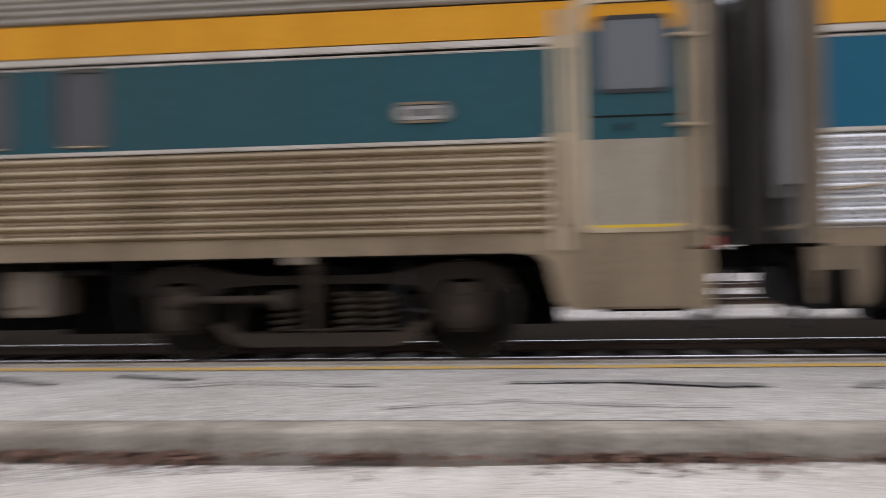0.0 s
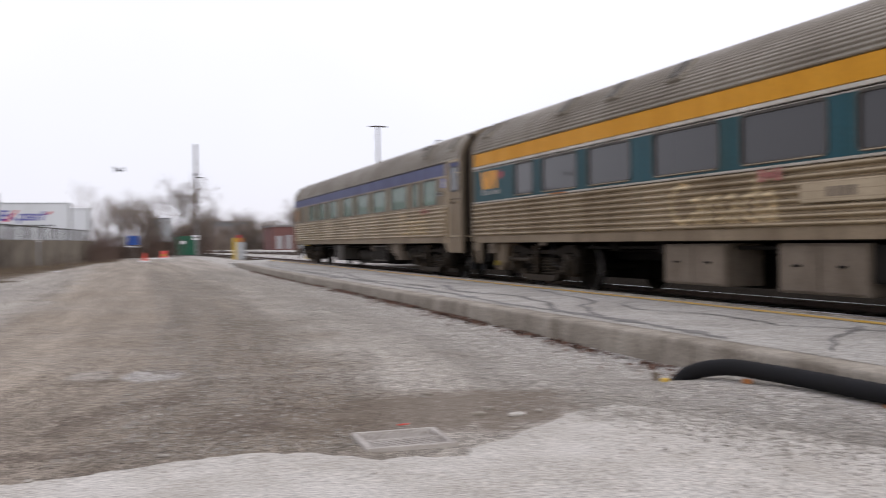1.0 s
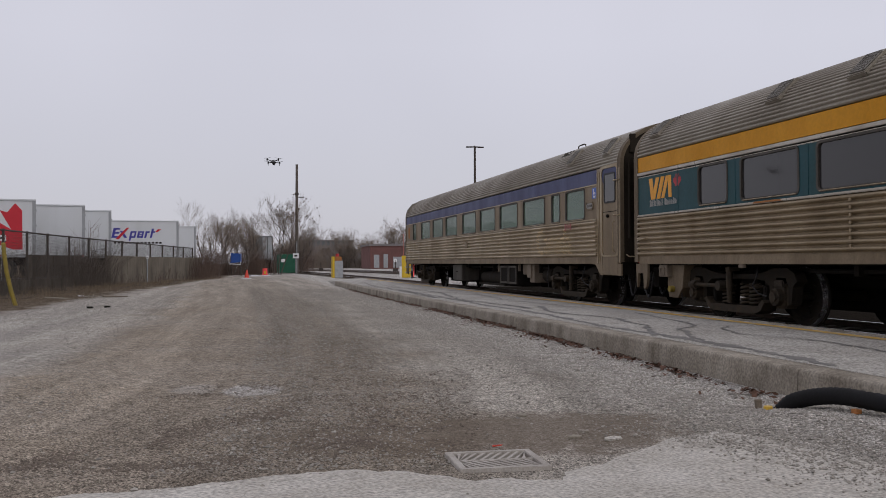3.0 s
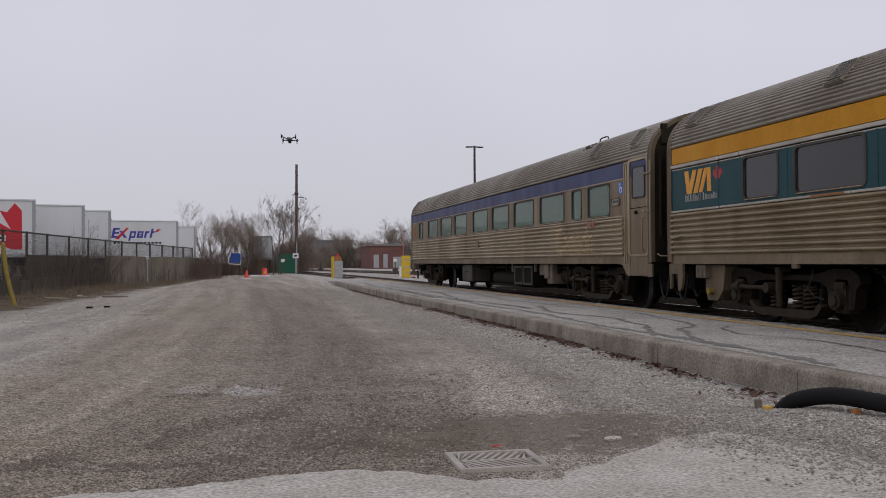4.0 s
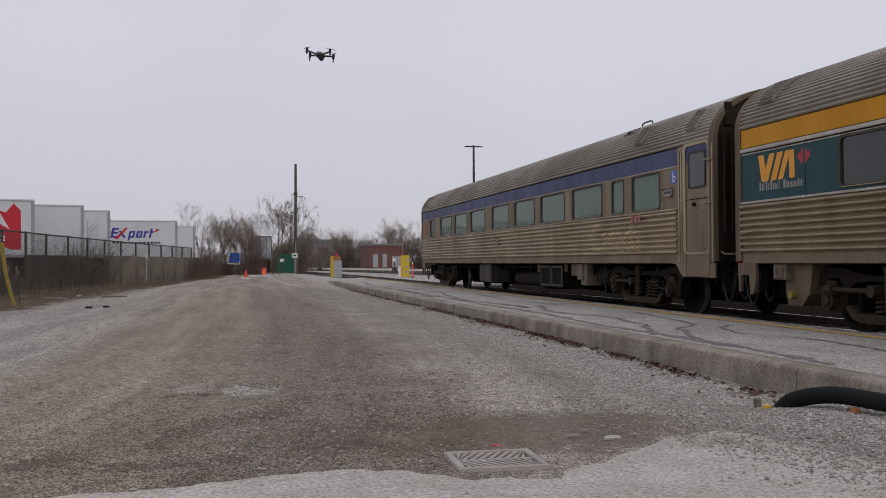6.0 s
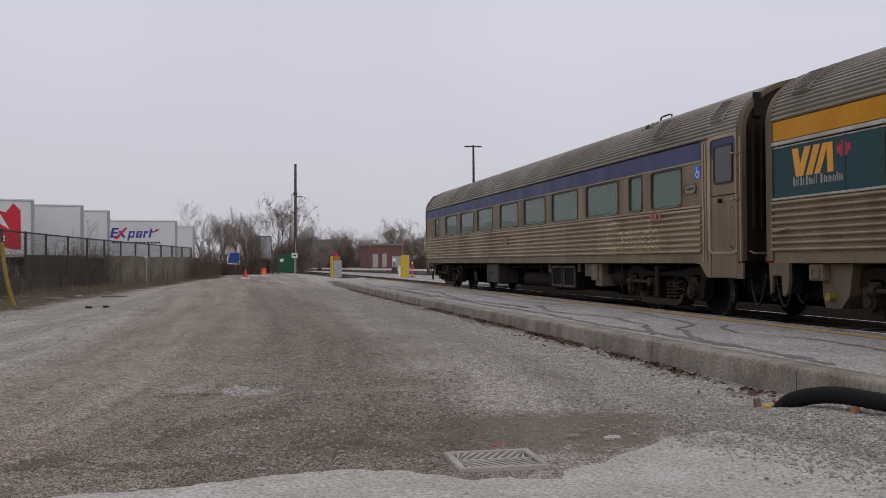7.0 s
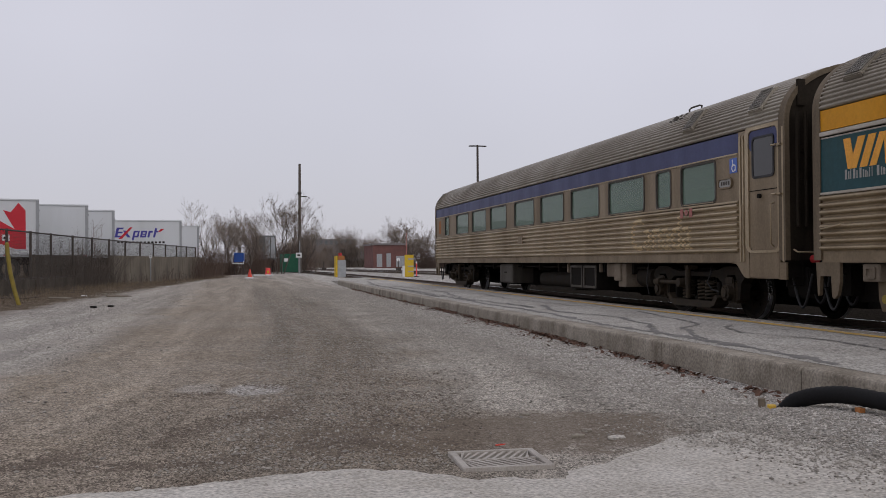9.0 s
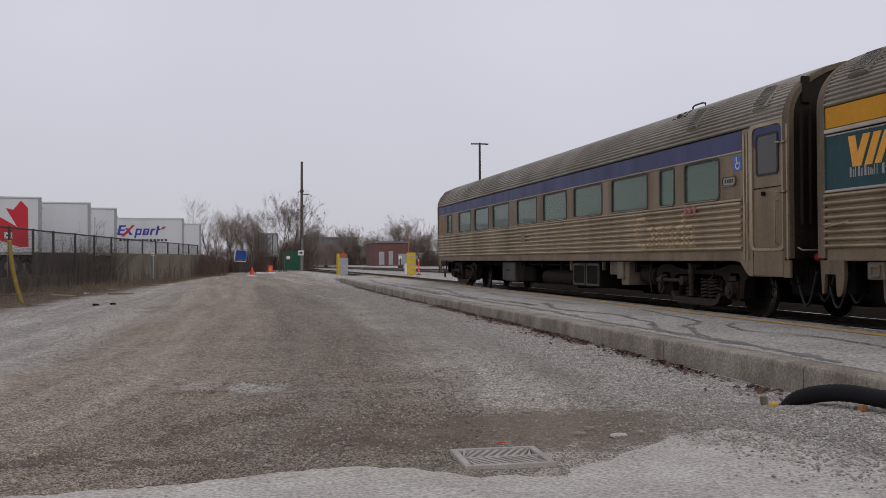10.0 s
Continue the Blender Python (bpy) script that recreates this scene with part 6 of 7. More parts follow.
# ---- far end of the platform ----
def gate_cabinet(x, y, z, rz, h):
    c = empty("signal_cabinet", pose(x, y, z, 0, 0, rz), "grey and yellow cabinet with a red lamp on top", "signal cabinet")
    part("body", box(bmesh.new(), -0.24, 0.34, -0.3, 0.3, 0, h * 0.72, 0.03), GALV, c)
    part("yellow_side", box(bmesh.new(), -0.36, -0.242, -0.32, 0.32, 0, h * 0.9, 0.02), SAFETY_YELLOW, c, "yellow side board")
    part("upper_box", box(bmesh.new(), -0.2, 0.26, -0.25, 0.25, h * 0.72, h * 0.9, 0.02), RUST, c, "brown upper box")
    part("lamp", cyl(bmesh.new(), (0, 0, h * 0.9), (0, 0, h * 1.02), 0.12, 14), LOGO_RED, c, "red lamp", smooth=40)
    return c


gate_cabinet(7.25, 64.8, 0.12, 4, 1.62)


def barrier_box(x, y, z):
    c = empty("barrier_cabinet", pose(x, y, z, 0, 0, -8), "yellow barrier cabinet with white bands and a raised arm", "barrier")
    part("body", box(bmesh.new(), -0.33, 0.33, -0.35, 0.35, 0, 1.66, 0.03), SAFETY_YELLOW, c)
    for zz in (0.35, 0.75, 1.3):
        part("band", box(bmesh.new(), -0.1, 0.335, -0.354, -0.35, zz, zz + 0.1), LOGO_GREY, c, "pale reflective band")
    part("side_box", box(bmesh.new(), -0.5, -0.33, -0.3, 0.3, 0, 0.85, 0.02), WHITE, c)
    part("arm", cyl(bmesh.new(), (-0.2, 0, 1.6), (-0.2, 0, 3.3), 0.03, 8), FADED_RED, c, "raised red and white arm")
    return c


barrier_box(13.1, 70.5, 0.0)
delineator(13.62, 70.2, 0.0, 1.15)

for x, y, h, top in ((9.6, 128, 1.6, True), (12.3, 130, 1.2, False), (19.5, 112, 1.4, True)):
    sw = empty("switch_stand", pose(x, y, 0), "dark switch stand with a pale round target", "switch stand", "switch stands")
    part("mast", cyl(bmesh.new(), (0, 0, 0), (0, 0, h), 0.06, 8), DARKMETAL, sw)
    part("stand_base", box(bmesh.new(), -0.3, 0.3, -0.2, 0.2, 0, 0.4, 0.03), DARKMETAL, sw)
    if top:
        part("target", cyl(bmesh.new(), (0, -0.05, h), (0, 0.0, h), 0.22, 14), WHITE, sw)


# ---- poles ----
def utility_pole():
    p = empty("utility_pole", pose(6.9, 99.2, 0), "tall weathered wooden utility pole without wires", "utility pole")
    part("shaft", tube(bmesh.new(), [(0, 0, -0.1), (0, 0, 4), (0.02, 0, 11.4)], 0.17, 10, radii=[0.19, 0.17, 0.13]), POLEWOOD, p, smooth=40)
    part("bracket", box(bmesh.new(), 0.0, 0.75, -0.04, 0.04, 7.95, 8.05, 0.01), DARKMETAL, p)
    part("bracket_plate", box(bmesh.new(), -0.2, 0.2, -0.2, 0.2, 8.2, 8.45, 0.02), DARKMETAL, p)
    part("cable_guard", cyl(bmesh.new(), (-0.02, -0.2, 0), (-0.02, -0.2, 3.4), 0.05, 8), GALV, p, "pale cable guard")
    return p


utility_pole()


def light_mast():
    p = empty("light_mast", pose(23.65, 90, 0), "tall dark steel light mast with two flat heads", "light mast")
    part("shaft", tube(bmesh.new(), [(0, 0, 0), (0, 0, 12.6)], 0.13, 10, radii=[0.16, 0.1]), DARKMETAL, p, smooth=40)
    part("crossarm", box(bmesh.new(), -0.55, 0.55, -0.05, 0.05, 12.42, 12.54, 0.01), DARKMETAL, p)
    for s in (-1, 1):
        part("lamp_head", box(bmesh.new(), s * 0.62 - 0.26, s * 0.62 + 0.26, -0.16, 0.16, 12.42, 12.52, 0.02), DARKMETAL, p, "flat lamp head")
    return p


light_mast()


def sign_post(x, y, h, label, plate):
    s = empty("sign_post", pose(x, y, 0), label, "sign", "sign posts")
    part("post", cyl(bmesh.new(), (0, 0, 0), (0, 0, h), 0.04, 8), GALV, s)
    if plate:
        pl_ = part("plate", box(bmesh.new(), -plate, plate, -0.06, -0.045, h - plate * 1.7, h, 0.005), WHITE, s, "white sign plate")
        part("sign_mark", box(bmesh.new(), -plate * 0.5, plate * 0.5, -0.066, -0.06, h - plate * 1.1, h - plate * 0.6), UNDER, pl_)
    return s


sign_post(6.75, 98.6, 2.15, "white sign plate on a grey post beside the pole", 0.30)
sign_post(-4.76, 59.2, 1.62, "thin grey marker post with a small white plate", 0.09)
sign_post(-8.55, 39.5, 2.30, "grey post with a small white plate", 0.14)
bp_ = empty("bent_bollard", pose(-5.83, 28.57, 0), "bent yellow steel bollard leaning by the verge", "bollard")
part("bollard_pipe", tube(bmesh.new(), [(0.0, 0, -0.05), (-0.13, 0, 0.4), (-0.25, 0, 0.95), (-0.31, 0, 1.45), (-0.33, 0, 1.72)], 0.058, 12), WEATHERED_YELLOW, bp_, smooth=50)
part("bollard_cap", tube(bmesh.new(), [(-0.33, 0, 1.72), (-0.331, 0, 1.74), (-0.332, 0, 1.77)], 0.07, 12, radii=[0.059, 0.054, 0.02]), WEATHERED_YELLOW, bp_, smooth=50)

# ---- retaining wall and fence ----
WL = [(-13.0, 14.0), (-10.2, 25.0), (-8.15, 36.3), (-7.55, 43.5), (-6.15, 52.7), (-2.14, 75.0), (-1.2, 82)]


def wall_at(u):
    """Point and direction u metres along the wall line."""
    for (x0, y0), (x1, y1) in zip(WL, WL[1:]):
        d = math.hypot(x1 - x0, y1 - y0)
        if u <= d:
            return x0 + (x1 - x0) * u / d, y0 + (y1 - y0) * u / d, math.degrees(math.atan2(y1 - y0, x1 - x0))
        u -= d
    return WL[-1][0], WL[-1][1], 80.0


wall = tagged(empty("wall_dock", pose(0, 0, 0), "old stained concrete retaining wall", "wall", kind="structure"), kind="structure")
U0 = 11.35 + 11.49 + 7.23
UEND = U0 + 9.3 + 22.66


def wall_piece(u0, u1, h, t=0.3, material=None):
    x0, y0, _ = wall_at(u0)
    x1, y1, a = wall_at(u1 - 0.01)
    ln = math.hypot(x1 - x0, y1 - y0)
    bm = box(bmesh.new(), 0.015, ln - 0.015, -t / 2, t / 2, -0.1, h, 0.02)
    o = part("wall_panel", bm, material or WALLC, wall)
    o.matrix_world = pose(x0, y0, 0, 0, 0, math.degrees(math.atan2(y1 - y0, x1 - x0)))
    return o


u = 0.0
while u < U0 + 8.5:
    wall_piece(u, u + 3.0, 0.55, material=WALL_STAIN_SHADE)
    u += 3.0
while u < UEND:
    wall_piece(u, min(u + 3.1, UEND), 1.58)
    o = wall_piece(u, min(u + 3.1, UEND), 0.62, 0.36)
    u += 3.1

# dark streaked panels behind the fence stand in for the shade under the trailers
for k in range(3):
    x0, y0, a = wall_at(U0 + 0.4 + 2.7 * k)
    bm = box(bmesh.new(), 0.01, 2.68, 0.85, 1.15, -0.1, 1.56, 0.02)
    o = part("wall_panel", bm, WALL_STAIN_SHADE, wall)
    o.matrix_world = pose(x0, y0, 0, 0, 0, a)


def fence():
    f = empty("chain_link_fence", pose(0, 0, 0), "dark rusty chain-link fence along the wall", "fence")
    u = 0.3
    prev = None
    mv, mf = [], []

    def bar(p, q, r):
        i = len(mv)
        d = (Vector(q) - Vector(p)).normalized()
        a = d.cross(Vector((0.3, 0.9, 0.2))).normalized()
        b = d.cross(a)
        for c in (Vector(p), Vector(q)):
            for k in range(3):
                mv.append(tuple(c + r * (cos(2.1 * k) * a + sin(2.1 * k) * b)))
        for k in range(3):
            mf.append((i + k, i + (k + 1) % 3, i + 3 + (k + 1) % 3, i + 3 + k))
    while u < UEND:
        x, y, a = wall_at(u)
        base = 0.5 if u < U0 + 8.5 else 1.5
        top = 2.42 - 0.14 * max(0, (u - U0) / 30)
        part("post", cyl(bmesh.new(), (x, y, base), (x, y, top + 0.05), 0.05, 8), DARKMETAL, f)
        if prev:
            px, py_, pb, pt = prev
            part("top_rail", cyl(bmesh.new(), (px, py_, pt), (x, y, top), 0.035, 6), DARKMETAL, f)
            if base < 1:
                part("bottom_rail", cyl(bmesh.new(), (px, py_, pb + 0.1), (x, y, base + 0.1), 0.02, 6), DARKMETAL, f)
            ln = math.hypot(x - px, y - py_)
            b0 = max(base, pb)
            hh = top - b0
            n = int(ln / 0.13)
            for k in range(-int(hh / 0.13), n):
                for s in (0, 1):
                    u0, u1 = k * 0.13, k * 0.13 + hh
                    z0, z1 = b0, top
                    if u0 < 0:
                        z0 += -u0
                        u0 = 0
                    if u1 > ln:
                        z1 -= u1 - ln
                        u1 = ln
                    if u1 <= u0:
                        continue
                    if s:
                        z0, z1 = b0 + top - z0, b0 + top - z1
                    g = lambda w_, z_: (px + (x - px) * w_ / ln, py_ + (y - py_) * w_ / ln, z_)
                    bar(g(u0, z0), g(u1, z1), 0.0038)
        prev = (x, y, base, top)
        u += 2.95
    tagged(mesh_of("wire_mesh", mv, mf, DARKMETAL, f), kind="stuff")
    return f


fence()


# ---- trailers behind the wall ----
def trailer(x, y, rz, ln, mark, label):
    """x, y: the corner towards the lot; the side runs off to the left."""
    t = empty("semi_trailer", pose(x, y, 0, 0, 0, rz), label, "trailer", "parked trailers")
    part("box_body", box(bmesh.new(), -ln, 0, 0, 2.55, 1.52, 4.16, 0.02), TRAILER, t)
    part("top_rail", box(bmesh.new(), -ln - 0.01, 0.01, -0.015, 2.565, 4.10, 4.17, 0.01), TRAILER, t, "pale top rail")
    part("bottom_rail", box(bmesh.new(), -ln - 0.01, 0.01, -0.015, 2.565, 1.48, 1.62, 0.01), GALV, t, "grey bottom rail")
    part("corner_post", box(bmesh.new(), -0.14, 0.012, -0.014, 0.1, 1.55, 4.16, 0.01), GALV, t)
    part("roof_edge", box(bmesh.new(), -ln, 0.014, -0.022, -0.012, 4.075, 4.095), GALV, t, "grey seam under the top rail")
    for z in (2.2, 2.9, 3.6):
        part("door_hinge", box(bmesh.new(), -0.05, 0.05, -0.04, -0.012, z, z + 0.08, 0.005), GALV, t)
    bm = bmesh.new()
    for k in range(int(ln / 0.6)):
        box(bm, -0.6 - k * 0.6 - 0.012, -0.6 - k * 0.6 + 0.012, -0.006, 0.0, 1.62, 4.06)
    tagged(part("side_seams", bm, TRAILER, t), kind="stuff")
    bm = bmesh.new()
    for k in range(int(ln / 1.2)):
        box(bm, -0.3 - k * 1.2, -0.05 - k * 1.2, -0.02, -0.015, 1.53, 1.58)
    part("reflector_tape", bm, LOGO_RED, t, "red and white reflective tape")
    for k in range(2):
        for yy in (0.3, 2.25):
            w_ = part("wheel", cyl(bmesh.new(), (-1.3 - k * 1.25, yy - 0.28, 0.95), (-1.3 - k * 1.25, yy + 0.28, 0.95), 0.5, 24), RUBBER, t, "black trailer tyre", smooth=40)
            part("rim", cyl(bmesh.new(), (-1.3 - k * 1.25, yy - 0.3, 0.95), (-1.3 - k * 1.25, yy - 0.27, 0.95), 0.28, 16), BOXTAN, w_, "rusty wheel rim")
    part("chassis", box(bmesh.new(), -ln + 0.5, -0.2, 0.8, 1.8, 1.1, 1.5), UNDER, t, "dark chassis")
    for xx in (-0.3, -ln + 2.5):
        part("leg", box(bmesh.new(), xx - 0.08, xx + 0.08, 0.5, 0.65, 0.42, 1.5), UNDER, t)
    if mark == "leaf":
        # a leaf cut off by the edge of its panel
        leaf = [(-0.87, 3.98), (-0.57, 3.64), (-0.55, 1.84), (-0.95, 1.84), (-1.73, 2.13), (-2.6, 2.5), (-2.5, 3.6), (-1.73, 3.2), (-1.03, 2.77), (-1.51, 3.64), (-1.2, 3.55)]
        part("leaf_mark", prism(bmesh.new(), leaf, "y", -0.012, -0.004), MARKRED, t, "large red leaf emblem")
    if mark == "bars":
        # a word mark as plain shapes, with a slanted red stroke
        def lean(x0, x1, z0, z1):
            return [(x0 + 0.22 * (z0 - 2.95), z0), (x1 + 0.22 * (z0 - 2.95), z0), (x1 + 0.22 * (z1 - 2.95), z1), (x0 + 0.22 * (z1 - 2.95), z1)]
        lm = part("word_bars", prism(bmesh.new(), lean(-4.47, -4.30, 2.96, 3.64), "y", -0.012, -0.004), PURPLE, t, "purple word mark drawn as plain bars")
        for z in (2.96, 3.24, 3.52):
            part("word_bar", prism(bmesh.new(), lean(-4.30, -4.02, z, z + 0.12), "y", -0.012, -0.004), PURPLE, lm)
        part("slant_bar", prism(bmesh.new(), [(-4.22, 2.86), (-3.98, 2.86), (-3.28, 3.66), (-3.46, 3.66)], "y", -0.018, -0.006), MARKRED, lm, "slanted red stroke")
        part("word_bar", prism(bmesh.new(), [(-3.92, 3.44), (-3.74, 3.44), (-3.42, 2.96), (-3.62, 2.96)], "y", -0.013, -0.004), PURPLE, lm)
        for a, b, z0 in ((-3.30, -2.90, 2.96), (-2.80, -2.40, 2.96)):
            part("word_bar", ring(bmesh.new(), lean(a, b, z0, 3.42), lean(a + 0.13, b - 0.11, z0 + 0.12, 3.31), "y", -0.012, -0.004), PURPLE, lm)
        for a, b, z0, z1 in ((-3.30, -3.17, 2.76, 2.96), (-2.31, -2.17, 2.96, 3.42), (-2.17, -2.02, 3.29, 3.42), (-1.93, -1.79, 2.96, 3.60), (-1.79, -1.66, 3.31, 3.42)):
            part("word_bar", prism(bmesh.new(), lean(a, b, z0, z1), "y", -0.012, -0.004), PURPLE, lm)
        part("word_bar", prism(bmesh.new(), lean(-2.68, -2.50, 3.14, 3.22), "y", -0.012, -0.004), PURPLE, lm)
        part("tick", prism(bmesh.new(), [(-1.58, 3.36), (-1.42, 3.36), (-1.16, 3.56), (-1.40, 3.56)], "y", -0.016, -0.006), MARKRED, lm)
        for k in range(13):
            part("small_bar", box(bmesh.new(), -4.3 + k * 0.25, -4.14 + k * 0.25, -0.012, -0.004, 2.56, 2.68), UNDER, lm)
    return t


trailer(-8.75, 47.0, 10.8, 13.5, "leaf", "white semi-trailer with a large red leaf emblem")
trailer(-7.15, 51.0, 8.2, 13.5, "", "plain white semi-trailer parked behind the wall")
trailer(-6.45, 56.0, 6.8, 13.5, "", "plain white semi-trailer parked behind the wall")
trailer(-3.45, 69.0, 3.2, 13.5, "bars", "white semi-trailer with a purple and red word mark")
trailer(-2.6, 79.0, 3, 9.0, "", "plain white semi-trailer at the end of the row")
tagged(part("dock_ground", box(bmesh.new(), -60, -12.4, 20, 120, -0.1, 0.45), LOT), "raised gravel yard", "ground", kind="structure")

# ---- far boxes and bins ----
c = empty("green_container", pose(6.3, 105, 0, 0, 0, 2), "green ribbed steel container beside the pole", "container")
part("container_body", box(bmesh.new(), -0.85, 0.85, 0, 4, 0.08, 2.1, 0.03), GREENBIN, c)
for k in range(5):
    part("rib", box(bmesh.new(), -0.8 + k * 0.36, -0.68 + k * 0.36, -0.06, 0, 0.12, 2.05, 0.01), GREENBIN, c)
for k in range(3):
    part("hinge_bar", box(bmesh.new(), -0.8, 0.8, -0.09, -0.055, 0.4 + k * 0.65, 0.47 + k * 0.65, 0.01), GREENBIN, c)
part("label_plate", box(bmesh.new(), -0.7, -0.3, -0.1, -0.09, 1.25, 1.6), WHITE, c, "pale label plate")
c = empty("box_truck", pose(4.0, 110, 0, 0, 0, 8), "dark grey open truck box behind bare trees", "truck")
part("box_shell", box(bmesh.new(), -0.95, 0.95, 0, 5, 1.5, 4.25, 0.03), SHIPGREY, c)
part("open_door", box(bmesh.new(), -0.25, 0.85, -0.06, 0.0, 1.7, 4.1, 0.02), GALV, c, "pale grey door")
part("door_seam", box(bmesh.new(), 0.28, 0.32, -0.08, -0.055, 1.7, 4.1), UNDER, c)
part("truck_chassis", box(bmesh.new(), -0.8, 0.8, 0.2, 4.8, 0.6, 1.5, 0.03), UNDER, c)
for s in (-0.75, 0.75):
    part("wheel", cyl(bmesh.new(), (s - 0.15, 1, 0.48), (s + 0.15, 1, 0.48), 0.48, 18), RUBBER, c, smooth=40)
c = empty("blue_bin", pose(0.62, 90, 0, 0, 0, -8), "blue plastic bin on a pale metal frame", "bin")
part("tub", prism(bmesh.new(), [(-0.42, 1.2), (0.5, 1.25), (0.5, 2.05), (-0.36, 2.1)], "y", -0.4, 0.4), BLUEBIN, c)
part("bin_frame", tube(bmesh.new(), [(-0.55, -0.42, 1.7), (-0.55, -0.42, 1.1), (0.5, -0.42, 1.05), (0.5, -0.42, 1.3)], 0.035, 6), WHITE, c)
for s in (-0.4, 0.4):
    part("bin_leg", cyl(bmesh.new(), (s, 0, 0), (s, 0, 1.3), 0.05, 6), DARKMETAL, c)


def traffic_cone(x, y, h, label):
    c = empty("traffic_cone", pose(x, y, 0), label, "traffic cone", "cones")
    part("cone", tube(bmesh.new(), [(0, 0, 0.04), (0, 0, h)], 0.2, 16, radii=[0.19, 0.04]), CONE_RED, c, smooth=50)
    part("base", box(bmesh.new(), -0.25, 0.25, -0.25, 0.25, 0, 0.05, 0.01), ORANGE, c)
    part("band", tube(bmesh.new(), [(0, 0, h * 0.45), (0, 0, h * 0.65)], 0.12, 16, radii=[0.125, 0.095]), WHITE, c, smooth=50)
    return c


traffic_cone(1.3, 71.5, 0.66, "orange traffic cone standing among old snow")
c = empty("traffic_barrel", pose(3.15, 86, 0), "red-orange traffic barrel with a yellow mark", "barrel")
part("barrel", tube(bmesh.new(), [(0, 0, 0), (0, 0, 0.2), (0, 0, 0.21), (0, 0, 0.68)], 0.24, 18, radii=[0.26, 0.25, 0.22, 0.21]), ORANGE, c, smooth=40)
part("barrel_mark", box(bmesh.new(), -0.09, 0.09, -0.26, -0.22, 0.2, 0.42), SAFETY_YELLOW, c)
for x, y, sx, sy in ((1.25, 70.6, 0.45, 0.2), (2.2, 84.5, 0.8, 0.3), (3.3, 84.8, 0.7, 0.3)):
    chunk("snow_heap", x, y, sx * 0.7, sy * 0.7, 0.10, SNOW, "small heap of old dirty snow", "snow")
chunk("scrap_board", -3.9, 34.5, 0.5, 0.2, 0.06, BOXTAN, "flat scrap board on the verge", "board")
chunk("scrap_board", -5.6, 33.4, 0.5, 0.26, 0.05, WALLC, "flat broken slab on the verge", "slab")


def fallen_branch(x, y, ln, a, seed):
    rs = random.Random(seed)
    bm = bmesh.new()
    pts = [Vector((ln * k / 5, 0.06 * rs.uniform(-1, 1), 0.03 + 0.05 * rs.random())) for k in range(6)]
    tube(bm, pts, 0.02, 6, radii=[0.022, 0.02, 0.017, 0.014, 0.01, 0.006])
    for k in (1, 2, 3, 4):
        e = pts[k] + Vector((0.3 * rs.random() + 0.1, rs.choice((-1, 1)) * rs.uniform(0.15, 0.4), rs.uniform(0.02, 0.25)))
        tube(bm, [pts[k], (pts[k] + e) / 2 + Vector((0, 0, 0.03)), e], 0.008, 5, radii=[0.009, 0.007, 0.003])
    o = part("fallen_branch", bm, BARK, smooth=50)
    o.matrix_world = pose(x, y, 0, 0, 0, a)
    return tagged(o, "dry fallen branch lying on the verge", "branch", "fallen branches")


for k, (x, y, ln, a) in enumerate(((-6.6, 38.5, 1.6, 20), (-5.0, 45.0, 2.2, 70), (-4.3, 50.0, 1.8, 110), (-4.0, 53.0, 2.4, 60), (-3.2, 58.0, 2.0, 85), (-7.4, 33.0, 1.4, -10), (-6.0, 41.5, 1.5, 140))):
    fallen_branch(x, y, ln, a, 500 + k)
chunk("scrap_board", -4.6, 39.0, 0.34, 0.12, 0.05, BOXTAN, "flat scrap board on the verge", "board", 30)
chunk("scrap_paper", -5.2, 36.0, 0.16, 0.1, 0.02, SNOW, "pale scrap of paper on the verge", "litter", 10)
chunk("scrap_paper", -3.0, 47.5, 0.14, 0.1, 0.02, SNOW, "pale scrap of paper on the verge", "litter", 50)


# ---- distant buildings ----
def far_building(name, x0, x1, y, h, z0, material, label, wins, depth=12):
    b = empty(name, pose((x0 + x1) / 2, y, 0), label, "building", "far buildings")
    hw = (x1 - x0) / 2
    part("wall", box(bmesh.new(), -hw, hw, 0, depth, z0, h), material, b)
    part("roof", box(bmesh.new(), -hw - 0.2, hw + 0.2, -0.2, depth + 0.2, h, h + 0.35), BUILDING, b)
    for a, c_, d, e, m_ in wins:
        part("window", box(bmesh.new(), a, c_, -0.06, 0.05, d, e), m_, b)
    return b


far_building("warehouse", 25.3, 31.6, 172, 4.2, 0, BRICK, "low red brick warehouse with grey doors", [(-2.5, -1.5, 0.2, 2.6, GALV), (-0.7, 0.1, 0.2, 2.7, GALV), (1.1, 2.7, 0.2, 2.2, GALV)])
far_building("office_block", 18.5, 28.5, 222, 6.2, 0, BUILDING, "long grey office block behind bare trees", [(-4.6 + 1.15 * k, -3.9 + 1.15 * k, 5.2, 6.2, SHIPGREY) for k in range(8)])
far_building("depot_shed", 44, 70, 186, 6.0, 0, BUILDING, "grey shed roof above the trees", [(-10 + 4 * k, -8 + 4 * k, 3.0, 4.5, SHIPGREY) for k in range(5)])
far_building("embankment_store", 15.0, 33.0, 232, 4.2, 0, BUILDING, "low dark store behind bare trees", [(-7 + 3 * k, -6 + 3 * k, 1.5, 3.0, SHIPGREY) for k in range(5)])
c = empty("parked_van", pose(32.0, 240, 0, 0, 0, 0), "white van parked far off beyond the tracks", "van")
part("van_body", box(bmesh.new(), -2.6, 2.6, 0, 1.8, 0.5, 1.5, 0.15), WHITE, c)
part("van_cab", box(bmesh.new(), -2.3, 0.4, 0.1, 1.7, 1.45, 2.0, 0.2), GALV, c)
